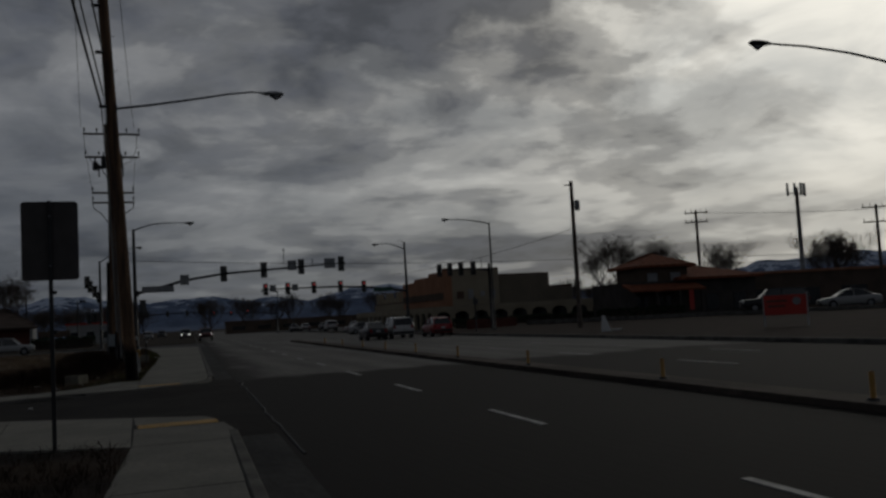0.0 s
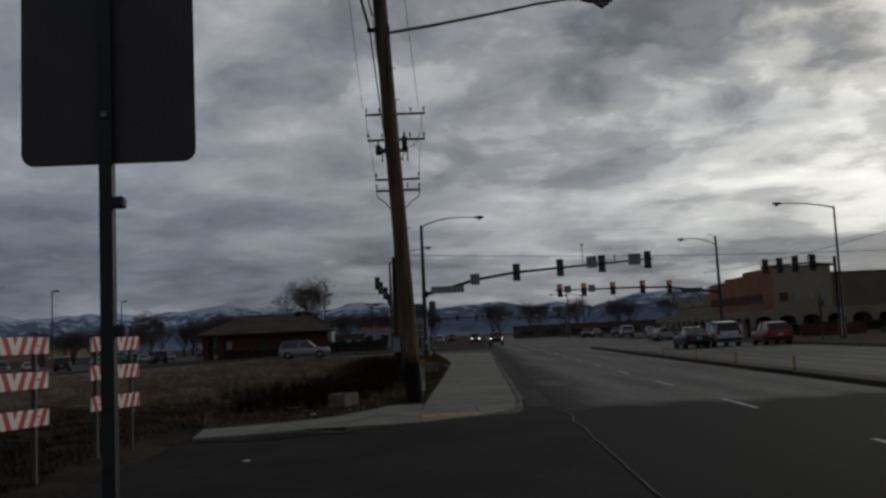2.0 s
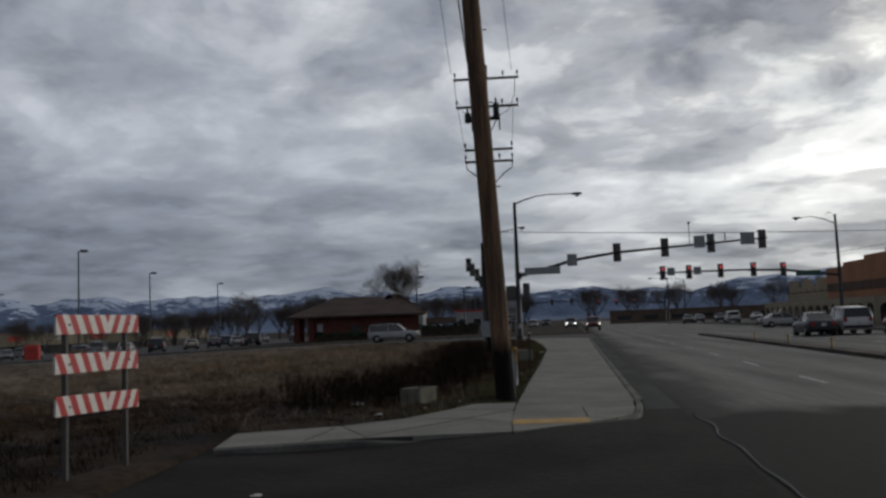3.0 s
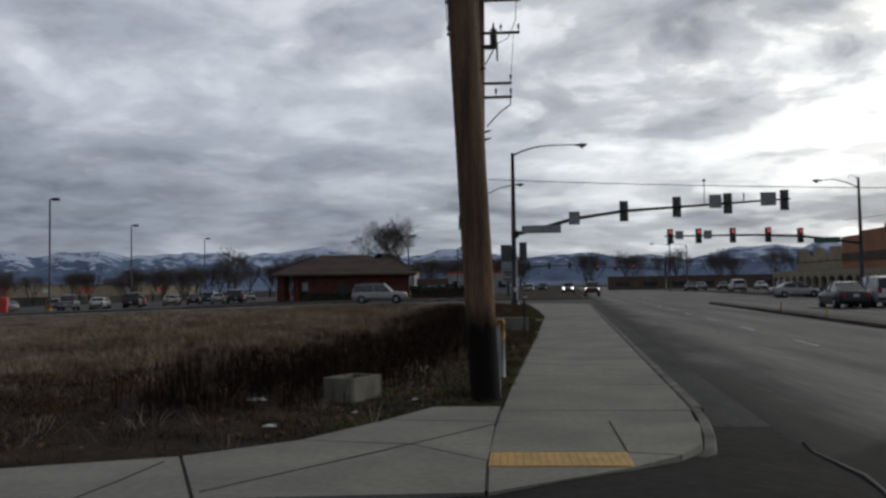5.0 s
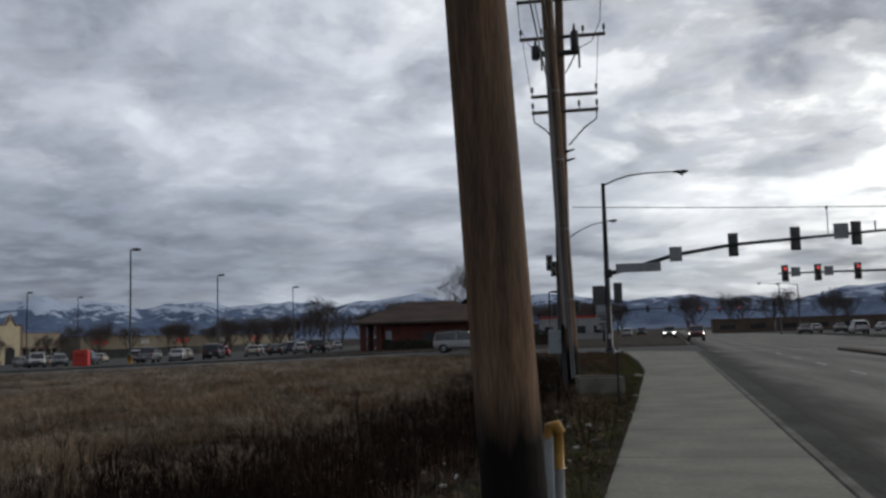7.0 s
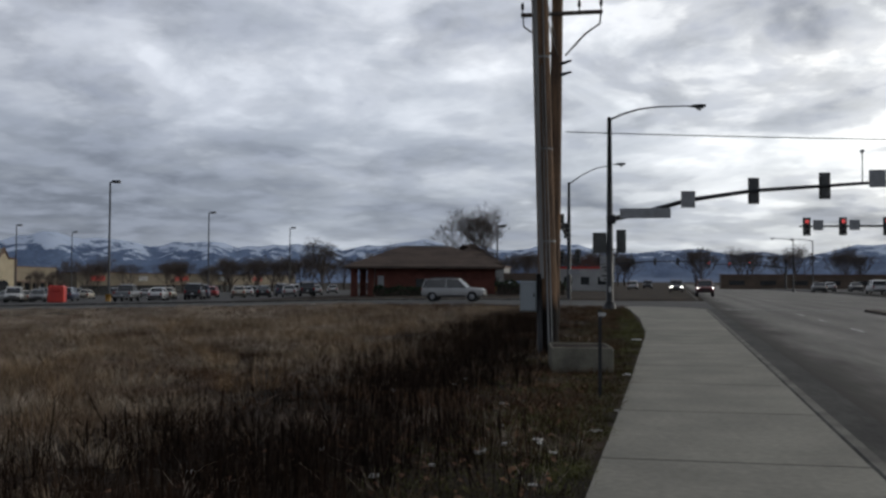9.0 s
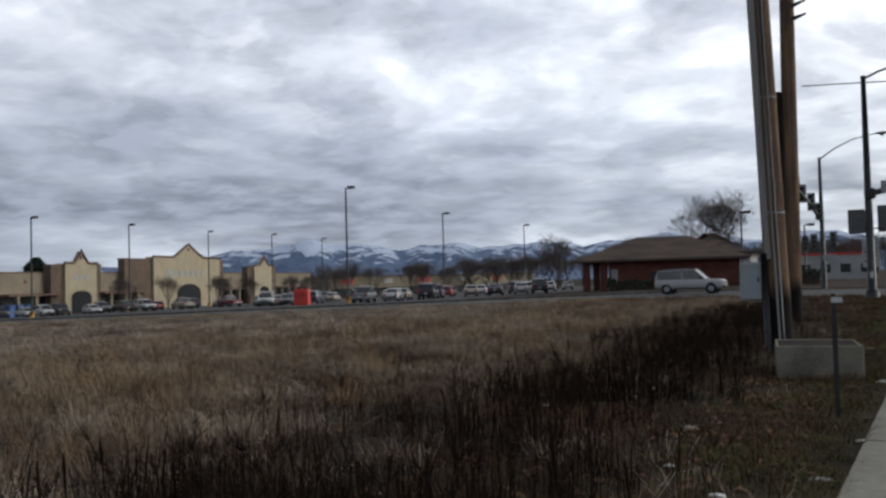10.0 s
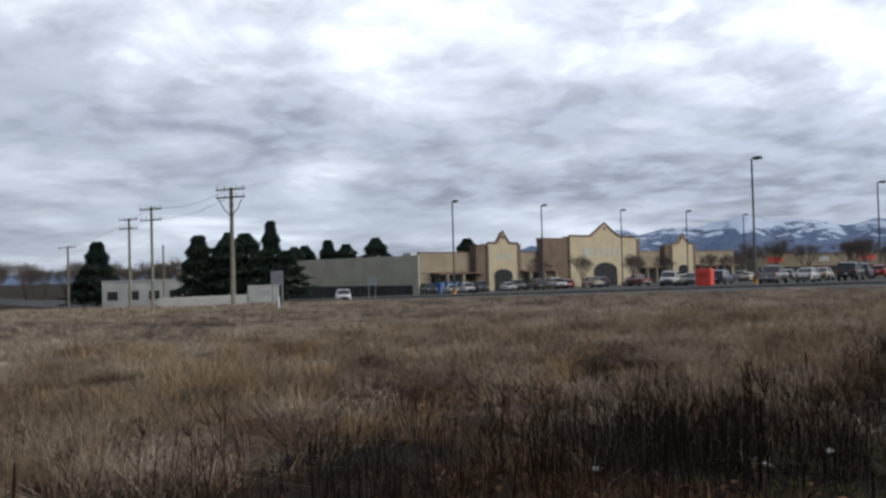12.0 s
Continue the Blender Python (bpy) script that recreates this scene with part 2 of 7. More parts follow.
def road_mat():
    """Pale worn asphalt with wheel tracks; newer dark asphalt to the south and damp dirt along the gutter."""
    m = mat("main_road_asphalt", (0.200, 0.192, 0.178), 0.85, (0.145, 0.139, 0.128), 0.5, 0.16, 0.35, stretch=(1.3, 0.10, 1))
    nt = m.node_tree
    hs = [n for n in nt.nodes if n.type == "HUE_SAT"][0]
    b = nt.nodes["Principled BSDF"]
    tc = [n for n in nt.nodes if n.type == "TEX_COORD"][0]
    sp = nt.nodes.new("ShaderNodeSeparateXYZ")
    nt.links.new(tc.outputs["Object"], sp.inputs[0])

    def op(kind, a, c, d=None):
        n = nt.nodes.new("ShaderNodeMath")
        n.operation = kind
        for i_, v_ in enumerate((a, c, d)):
            if isinstance(v_, (int, float)):
                n.inputs[i_].default_value = v_
            elif v_ is not None:
                nt.links.new(v_, n.inputs[i_])
        return n.outputs[0]

    def noise_(scale, stretch):
        mp_ = nt.nodes.new("ShaderNodeMapping")
        mp_.inputs["Scale"].default_value = stretch
        nt.links.new(tc.outputs["Object"], mp_.inputs[0])
        n = nt.nodes.new("ShaderNodeTexNoise")
        n.inputs["Scale"].default_value, n.inputs["Detail"].default_value = scale, 4
        nt.links.new(mp_.outputs[0], n.inputs["Vector"])
        return n.outputs[0]

    def step_(v_, lo, hi):
        n = nt.nodes.new("ShaderNodeMapRange")
        n.interpolation_type = "SMOOTHSTEP"
        n.inputs["From Min"].default_value, n.inputs["From Max"].default_value = lo, hi
        n.inputs["To Min"].default_value, n.inputs["To Max"].default_value = 1.0, 0.0
        nt.links.new(v_, n.inputs[0])
        return n.outputs[0]
    across = op("SUBTRACT", sp.outputs[0], op("MULTIPLY", sp.outputs[1], 0.075))
    wob = noise_(0.5, (1.0, 0.35, 1.0))
    edge = step_(op("MULTIPLY_ADD", wob, -2.2, across), 0.0, 1.35)
    south = step_(op("MULTIPLY_ADD", noise_(0.25, (1.5, 0.6, 1)), -5.0, sp.outputs[1]), 15.2, 17.2)
    tracks = op("MULTIPLY", op("MULTIPLY_ADD", op("SINE", op("MULTIPLY", across, 3.6), None), 0.5, 0.5), noise_(0.4, (1, 0.12, 1)))
    dark = op("MINIMUM", op("ADD", op("MAXIMUM", op("MULTIPLY", edge, 0.85), south), op("MULTIPLY", tracks, 0.45)), 1.0)
    mx = nt.nodes.new("ShaderNodeMix")
    mx.data_type = "RGBA"
    nt.links.new(dark, mx.inputs[0])
    nt.links.new(hs.outputs[0], mx.inputs[6])
    mx.inputs[7].default_value = (0.0190, 0.0172, 0.0160, 1)
    nt.links.new(mx.outputs[2], b.inputs["Base Color"])
    return m


M_ROAD = road_mat()
M_POLE = pole_wood_mat()
M_ARM_WOOD = mat("crossarm_wood", (0.11, 0.09, 0.075), 0.9, (0.07, 0.06, 0.05), 3, 0.2, 0.3)
M_WIRE = mat("wire", (0.025, 0.025, 0.027), 0.5, None, 3, 0.1, 0)
M_DARK_STEEL = mat("dark_steel", (0.030, 0.032, 0.034), 0.5, (0.02, 0.02, 0.022), 2, 0.2, 0.05, metal=0.3)
M_GALV = mat("galvanised_steel", (0.24, 0.25, 0.26), 0.5, (0.17, 0.18, 0.19), 3, 0.12, 0.05, metal=0.5)
M_PANEL_GREY = mat("panel_back", (0.29, 0.30, 0.31), 0.6, (0.23, 0.24, 0.245), 3, 0.1, 0.05)
M_SIGN_BACK = mat("sign_back", (0.075, 0.066, 0.062), 0.6, (0.06, 0.053, 0.05), 4, 0.12, 0.06)
M_SIGN_GREEN = mat("sign_green", (0.03, 0.10, 0.07), 0.5, None, 3, 0.1, 0)
M_SIGNAL = mat("signal_housing", (0.075, 0.078, 0.076), 0.55, None, 3, 0.1, 0.03)
M_LENS_OFF = mat("lens_dark", (0.035, 0.03, 0.028), 0.25, None, 3, 0.05, 0)
M_RED_LIT = lamp_mat("red_lit", (1.0, 0.12, 0.12), 0.5)
M_HEADLIGHT = lamp_mat("headlight_lit", (1.0, 0.97, 0.9), 6.0)
M_STRIPES = stripe_mat()
M_BOX_CONCRETE = mat("vault_concrete", (0.20, 0.19, 0.15), 0.9, (0.13, 0.122, 0.098), 2.5, 0.15, 0.3)
M_POST_GREY = mat("guard_grey", (0.235, 0.235, 0.225), 0.75, (0.165, 0.16, 0.15), 1.5, 0.12, 0.1, stretch=(2, 2, 0.2))
M_CABINET = mat("cabinet_grey", (0.26, 0.29, 0.30), 0.5, (0.21, 0.235, 0.245), 3, 0.08, 0.05)
M_POST_YELLOW = mat("post_yellow", (0.40, 0.215, 0.035), 0.6, (0.27, 0.14, 0.02), 3, 0.15, 0.05)
M_POST_WHITE = mat("post_white", (0.48, 0.49, 0.48), 0.55, (0.36, 0.37, 0.37), 3, 0.1, 0.05)
M_STUCCO = mat("tan_stucco", (0.225, 0.192, 0.145), 0.9, (0.187, 0.160, 0.122), 0.4, 0.08, 0.15)
M_STUCCO_LIGHT = mat("cream_stucco", (0.365, 0.315, 0.228), 0.9, (0.315, 0.270, 0.196), 0.5, 0.06, 0.15)
M_STUCCO_BROWN = mat("brown_stucco", (0.135, 0.10, 0.078), 0.9, (0.10, 0.078, 0.06), 0.5, 0.08, 0.15)
M_STORE_SIDE = mat("store_side_block", (0.36, 0.34, 0.28), 0.9, (0.31, 0.295, 0.245), 0.3, 0.06, 0.2)
M_DARK_BASE = mat("dark_wall_foot", (0.06, 0.058, 0.058), 0.9, None, 0.6, 0.1, 0.2)
# dark window glass; in doorways and arcades its colour stands for shade
M_SHADE_GLASS = mat("shop_glass_and_shade", (0.018, 0.020, 0.022), 0.2, None, 0.6, 0.2, 0)
M_TRIM_BROWN = mat("brown_trim", (0.12, 0.065, 0.045), 0.7, None, 1, 0.1, 0.05)
M_BRICK = mat("red_brick", (0.135, 0.052, 0.040), 0.9, (0.095, 0.038, 0.03), 1.2, 0.25, 0.3)
M_SHINGLE = mat("brown_shingle", (0.105, 0.080, 0.066), 0.95, (0.075, 0.058, 0.05), 0.8, 0.25, 0.4, stretch=(0.4, 0.4, 3))
M_ORANGE = mat("orange_stucco", (0.40, 0.205, 0.125), 0.9, (0.33, 0.165, 0.10), 0.5, 0.08, 0.15)
M_RED_TILE = mat("red_roof_tile", (0.24, 0.085, 0.045), 0.85, (0.16, 0.055, 0.032), 0.8, 0.25, 0.4, stretch=(3, 3, 0.4))
M_DARK_WALL = mat("dark_wall", (0.085, 0.075, 0.070), 0.9, (0.06, 0.055, 0.05), 0.6, 0.1, 0.2)
M_WHITE_WALL = mat("white_wall", (0.38, 0.38, 0.37), 0.85, (0.30, 0.30, 0.29), 0.5, 0.08, 0.1)
M_RED_PLASTIC = mat("red_bin", (0.55, 0.045, 0.03), 0.5, (0.45, 0.035, 0.025), 1, 0.08, 0.05)
M_BLUE_PLASTIC = mat("blue_bin", (0.035, 0.10, 0.26), 0.5, None, 1, 0.1, 0.05)
M_RUBBER = mat("tyre_rubber", (0.016, 0.016, 0.017), 0.85, None, 8, 0.15, 0.1)
M_RIM = mat("wheel_rim", (0.34, 0.35, 0.36), 0.35, (0.22, 0.22, 0.23), 6, 0.1, 0, metal=0.7)
M_CARGLASS = mat("car_glass", (0.014, 0.016, 0.018), 0.08, None, 1, 0.1, 0, spec=0.8)
M_TRIM_BLACK = mat("black_trim", (0.018, 0.018, 0.019), 0.6, None, 4, 0.1, 0.03)
M_TAIL = mat("tail_lens", (0.30, 0.012, 0.012), 0.25, None, 4, 0.1, 0)
M_HEAD_OFF = mat("head_lens", (0.55, 0.56, 0.56), 0.15, None, 4, 0.1, 0)
M_BARK = mat("bark", (0.085, 0.068, 0.056), 0.95, (0.055, 0.045, 0.038), 4, 0.25, 0.4)
M_TWIG = mat("twigs", (0.115, 0.095, 0.085), 0.95, (0.08, 0.068, 0.062), 1, 0.2, 0.1, islands=0.3)
M_NEEDLE = mat("needles", (0.021, 0.032, 0.024), 0.9, (0.012, 0.020, 0.016), 0.8, 0.3, 0.2, islands=0.35)
M_HEDGE = mat("hedge_leaves", (0.028, 0.040, 0.022), 0.9, (0.018, 0.026, 0.016), 1.5, 0.3, 0.2, islands=0.35)
M_STRAW = mat("straw_grass", (0.360, 0.303, 0.238), 0.95, (0.135, 0.090, 0.062), 0.7, 0.1, 0, islands=0.38, contrast=(0.38, 0.60))
M_TUFT = mat("tuft_grass", (0.31, 0.240, 0.165), 0.95, (0.14, 0.098, 0.064), 0.45, 0.1, 0, islands=0.4)
M_GOLD = mat("gold_grass", (0.30, 0.205, 0.115), 0.95, (0.19, 0.125, 0.07), 0.6, 0.1, 0, islands=0.35)
M_WEED = mat("dead_weeds", (0.027, 0.016, 0.010), 0.95, (0.011, 0.007, 0.005), 0.5, 0.1, 0, islands=0.4)
M_BROWN_GRASS = mat("brown_grass", (0.115, 0.066, 0.036), 0.95, (0.040, 0.025, 0.016), 0.8, 0.1, 0, islands=0.4)
M_GREEN_GRASS = mat("mossy_grass", (0.098, 0.102, 0.034), 0.95, (0.058, 0.050, 0.022), 0.9, 0.1, 0, islands=0.35)
M_LEAF = mat("fallen_leaf", (0.135, 0.072, 0.042), 0.9, (0.078, 0.044, 0.030), 1.0, 0.1, 0, islands=0.5)
M_LITTER = mat("paper_litter", (0.62, 0.62, 0.60), 0.8, (0.5, 0.5, 0.48), 6, 0.1, 0.1)
M_DIRT_BANK = mat("dirt_bank", (0.034, 0.020, 0.015), 0.95, (0.020, 0.013, 0.010), 0.8, 0.25, 0.4)


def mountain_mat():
    """Far slopes, haze painted in as blue-grey; snow on the higher and smoother ground."""
    m = mat("hazed_slopes", (0.125, 0.170, 0.265), 0.95, (0.082, 0.116, 0.192), 0.006, 0.25, 0)
    nt = m.node_tree
    hs = [n for n in nt.nodes if n.type == "HUE_SAT"][0]
    b = nt.nodes["Principled BSDF"]
    tc = [n for n in nt.nodes if n.type == "TEX_COORD"][0]
    sp = nt.nodes.new("ShaderNodeSeparateXYZ")
    nt.links.new(tc.outputs["Object"], sp.inputs[0])
    nz = nt.nodes.new("ShaderNodeTexNoise")
    nz.inputs["Scale"].default_value, nz.inputs["Detail"].default_value = 0.016, 9
    nt.links.new(tc.outputs["Object"], nz.inputs["Vector"])
    ad = nt.nodes.new("ShaderNodeMath")
    ad.operation = "MULTIPLY_ADD"
    nt.links.new(nz.outputs[0], ad.inputs[0])
    nz.inputs["Roughness"].default_value = 0.65
    ad.inputs[1].default_value = 420
    nt.links.new(sp.outputs[2], ad.inputs[2])
    rp = nt.nodes.new("ShaderNodeMapRange")
    rp.inputs["From Min"].default_value, rp.inputs["From Max"].default_value = 318, 352
    nt.links.new(ad.outputs[0], rp.inputs[0])
    mx = nt.nodes.new("ShaderNodeMix")
    mx.data_type = "RGBA"
    nt.links.new(rp.outputs[0], mx.inputs[0])
    nt.links.new(hs.outputs[0], mx.inputs[6])
    # the snow colour carries the same bluish haze
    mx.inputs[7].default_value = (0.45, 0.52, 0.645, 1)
    nt.links.new(mx.outputs[2], b.inputs["Base Color"])
    return m


M_MOUNTAIN = mountain_mat()


# ---- building helpers ----
def thing(name, label, category, loc=(0, 0, 0), group="", rz=0.0, kind=""):
    ob = new(name)
    ob.empty_display_size = 0.2
    ob.matrix_basis = pose(*loc, 0, 0, rz)
    return tagged(ob, label, category, group, kind)


def part(name, bm, material, parent=None, label=""):
    me = bpy.data.meshes.new(name)
    bm.to_mesh(me)
    bm.free()
    me.materials.append(material)
    ob = new(name, me)
    ob.parent = parent
    return tagged(ob, label)


def raw(name, verts, faces, material, parent=None, label=""):
    me = bpy.data.meshes.new(name)
    me.from_pydata(verts, [], faces)
    me.materials.append(material)
    ob = new(name, me)
    ob.parent = parent
    return tagged(ob, label)


def box(bm, cx, cy, cz, sx, sy, sz, rz=0.0, bevel=0.0):
    r = bmesh.ops.create_cube(bm, size=1, matrix=Matrix.LocRotScale((cx, cy, cz), Euler((0, 0, radians(rz))), (sx, sy, sz)))
    if bevel:
        edges = list({e for v in r["verts"] for e in v.link_edges})
        bmesh.ops.bevel(bm, geom=edges, offset=bevel, segments=1, affect="EDGES")
    return bm


def box_bm(*a, **k):
    return box(bmesh.new(), *a, **k)


def tube(bm, pts, radii, seg=8, cap=True):
    """A round bar through pts, with a radius at each."""
    pts = [Vector(p) for p in pts]
    if isinstance(radii, (int, float)):
        radii = [radii] * len(pts)
    rings = []
    for i, p in enumerate(pts):
        d = (pts[min(i + 1, len(pts) - 1)] - pts[max(i - 1, 0)]).normalized()
        side = d.cross(Vector((0, 0, 1)) if abs(d.z) < 0.9 else Vector((0, 1, 0))).normalized()
        other = d.cross(side)
        rings.append([bm.verts.new(p + (side * math.cos(a) + other * math.sin(a)) * radii[i]) for a in [2 * math.pi * k / seg for k in range(seg)]])
    for a, b in zip(rings, rings[1:]):
        for k in range(seg):
            f = bm.faces.new((a[k], a[(k + 1) % seg], b[(k + 1) % seg], b[k]))
            f.smooth = True
    if cap:
        bm.faces.new(rings[0])
        bm.faces.new(rings[-1][::-1])
    return bm


def tube_bm(*a, **k):
    return tube(bmesh.new(), *a, **k)


def prism(bm, poly, z0, z1):
    """A slab on a plan outline; z1 may be a function of x and y."""
    top = z1 if callable(z1) else (lambda x, y: z1)
    bot = z0 if callable(z0) else (lambda x, y: z0)
    a = [bm.verts.new((x, y, bot(x, y))) for x, y in poly]
    b = [bm.verts.new((x, y, top(x, y))) for x, y in poly]
    n = len(poly)
    bm.faces.new(b)
    bm.faces.new(a[::-1])
    for i in range(n):
        bm.faces.new((a[i], a[(i + 1) % n], b[(i + 1) % n], b[i]))
    bmesh.ops.recalc_face_normals(bm, faces=bm.faces[:])
    return bm


def prism_bm(poly, z0, z1):
    return prism(bmesh.new(), poly, z0, z1)


def sag(a, b, drop, n=14):
    a, b = Vector(a), Vector(b)
    return [a.lerp(b, i / n) - Vector((0, 0, 4 * drop * (i / n) * (1 - i / n))) for i in range(n + 1)]


def slope_z(x):
    return -0.024 * min(max(0.0, -x - 15), 160)


SK = 0.075  # the road runs this much east for each metre north


def line_x(off, y):
    return off + SK * y


def interp(y, pts):
    if y <= pts[0][0]:
        return pts[0][1]
    for (a, va), (b, vb) in zip(pts, pts[1:]):
        if y <= b:
            return va + (vb - va) * (y - a) / (b - a)
    return pts[-1][1]


WALK_L = [(-60, -6.0), (-1.3, -1.3), (2.5, -1.0), (20.4, -0.5), (35.3, 0.5), (49.3, 1.35), (60, 1.6), (74, 1.5)]


def walk_left(y):
    return interp(y, WALK_L)


def flare_hi(x):
    return interp(x, [(-4.8, 16.7), (-3.3, 17.3), (-2.4, 18.1), (-1.7, 19.4), (-1.3, 20.4), (9, 20.4)])


def flare_lo(x):
    return interp(x, [(-5.3, 5.0), (-2.8, 3.5), (-1.0, 2.5), (9, 2.5)])


def paved(x, y):
    """True under the walks, the side street and the main road (edges drawn in a little)."""
    if 79.9 < y < 101.2:
        return True
    if y > 101.2:
        return line_x(0.6, y) < x < line_x(20.6, y)
    if x > line_x(20.9, y):
        return False
    if flare_lo(x) + 0.3 < y < flare_hi(x) - 0.3 and x > -4.6:
        return True
    if 2.5 < y < 20.4 and x < walk_left(y):
        return False
    return x > walk_left(y) + 0.3


def ground_z(x, y):
    z = slope_z(x)
    if paved(x, y):
        return z - 0.4
    d = max(0.0, walk_left(y) - x) if y < 79 else 3.0
    n = noise.noise((x * 0.25, y * 0.25, 3.0)) * 0.12 + noise.noise((x * 0.9, y * 0.9, 7.0)) * 0.06
    n += 0.10 * max(0.0, noise.noise((x * 1.3, y * 1.3, 17.0)) + 0.1) * min(1.0, max(0.0, d - 2.5) / 3.0)
    return z - 0.02 + min(1.0, d / 3.0) * (n if -120 < x < 15 and -30 < y < 79 else 0.0)


# ---- ground, roads and walks ----
xs = np.concatenate([np.linspace(-4600, -400, 10), np.linspace(-350, -62, 26), np.linspace(-60, -10, 90), np.arange(-9.5, 3, 0.25), np.linspace(3.5, 60, 48), np.linspace(70, 400, 20), np.linspace(600, 4600, 8)])
ys = np.concatenate([np.linspace(-4600, -100, 8), np.linspace(-60, -16, 14), np.arange(-15, 24, 0.3), np.arange(24.5, 79, 0.6), np.linspace(79.4, 102, 26), np.linspace(104, 300, 40), np.linspace(340, 4600, 12)])
gv = [(float(x), float(y), ground_z(float(x), float(y))) for y in ys for x in xs]
nx = len(xs)
gf = [(j * nx + i, j * nx + i + 1, (j + 1) * nx + i + 1, (j + 1) * nx + i) for j in range(len(ys) - 1) for i in range(nx - 1)]
ground = raw("ground", gv, gf, M_SOIL)
for p in ground.data.polygons:
    p.use_smooth = True
tagged(ground, "bare brown soil and dry field running to the skyline", "ground", kind="structure")


def strip(name, off0, off1, y0, y1, z, material, label, category="road", step=6.0):
    n = max(1, int((y1 - y0) / step))
    v, f = [], []
    for i in range(n + 1):
        y = y0 + (y1 - y0) * i / n
        v += [(line_x(off0, y), y, z), (line_x(off1, y), y, z)]
        if i:
            f.append((2 * i - 2, 2 * i - 1, 2 * i + 1, 2 * i))
    ob = raw(name, v, f, material)
    return tagged(ob, label, category, kind="structure")


strip("road", 0.9, 20.8, -70, 700, -0.12, M_ROAD, "worn grey asphalt of the wide main road, darker by the side street")
strip("gutter", 0.30, 0.9, -70, 3.5, -0.112, M_GUTTER, "stained concrete gutter pan along the kerb", "gutter")
strip("gutter", 0.30, 0.9, 19.5, 79.6, -0.112, M_GUTTER, "stained concrete gutter pan along the kerb", "gutter")


def cross_street(name, x0, x1):
    n = 40
    v, f = [], []
    for i in range(n + 1):
        for y in (79.6, 101.4):
            end0 = x0 if x0 < -50 else line_x(20.8, y)
            end1 = x1 if x1 > 50 else line_x(0.9, y)
            x = end0 + (end1 - end0) * i / n
            v.append((x, y, slope_z(x) - 0.12))
        if i:
            f.append((2 * i - 2, 2 * i, 2 * i + 1, 2 * i - 1))
    ob = raw(name, v, f, M_LOT)
    return tagged(ob, "grey asphalt of the crossing street", "road", kind="structure")


cross_street("road_west", -420, 0)
cross_street("road_east", 0, 420)


def band(name, x0, x1, y0, y1, lift, thick, material, label, category, n=24):
    """A long slab from west to east that follows the fall of the land."""
    bm = bmesh.new()
    rows_ = []
    for i in range(n + 1):
        x = x0 + (x1 - x0) * i / n
        z = slope_z(x) + lift
        rows_.append([bm.verts.new(p) for p in ((x, y0, z - thick), (x, y0, z), (x, y1, z), (x, y1, z - thick))])
    for a, b in zip(rows_, rows_[1:]):
        for k in range(3):
            bm.faces.new((a[k], b[k], b[k + 1], a[k + 1]))
    bm.faces.new(rows_[0])
    bm.faces.new(rows_[-1][::-1])
    bmesh.ops.recalc_face_normals(bm, faces=bm.faces[:])
    return tagged(part(name, bm, material), label, category, kind="structure")


band("kerb_south", -400, -3, 79.3, 79.6, 0.03, 0.5, M_KERB, "pale kerb along the field side of the street", "kerb")
band("kerb_north", -400, -3, 101.4, 101.7, 0.03, 0.5, M_KERB, "pale kerb between the street and the car park", "kerb")
band("kerb_east_south", 27.5, 300, 79.3, 79.6, 0.03, 0.5, M_KERB, "pale kerb of the crossing street", "kerb")
band("kerb_east_north", 29, 300, 101.4, 101.7, 0.03, 0.5, M_KERB, "pale kerb of the crossing street", "kerb")
band("parking_lot", -230, -36, 103.5, 330, 0.03, 0.3, M_LOT, "grey asphalt car park in front of the shops", "car park")
band("parking_lot_east", 34, 150, 104, 300, 0.03, 0.3, M_LOT, "grey asphalt car park beyond the crossing", "car park")


def road_kerb(name, off0, off1, y0, y1, top, label):
    bm = bmesh.new()
    n = max(2, int((y1 - y0) / 3))
    pts = [(line_x(off0, y0 + (y1 - y0) * i / n), y0 + (y1 - y0) * i / n) for i in range(n + 1)]
    pts += [(line_x(off1, y0 + (y1 - y0) * i / n), y0 + (y1 - y0) * i / n) for i in range(n, -1, -1)]
    prism(bm, pts, -0.4, top)
    bmesh.ops.bevel(bm, geom=[e for e in bm.edges if all(v.co.z > top - 0.01 for v in e.verts)], offset=0.02, segments=1, affect="EDGES")
    return tagged(part(name, bm, M_KERB), label, "kerb", kind="structure")


road_kerb("kerb_west", 0.15, 0.30, -70, 3.6, 0.004, "weathered concrete kerb beside the walk")
road_kerb("kerb_west_far", 0.15, 0.30, 20.2, 75, 0.004, "weathered concrete kerb beside the walk")
road_kerb("kerb_far", 20.8, 21.05, -70, 79.3, 0.05, "pale concrete kerb on the far side of the main road")
road_kerb("kerb_far_north", 20.8, 21.05, 101.7, 420, 0.05, "pale concrete kerb on the far side of the main road")
road_kerb("kerb_west_north", 0.15, 0.3, 101.7, 420, 0.03, "pale concrete kerb beyond the crossing")
tagged(strip("far_verge", 21.05, 22.8, -70, 79.3, 0.03, M_DIRT_BANK, "brown dirt strip behind the far kerb", "pavement"), kind="structure")

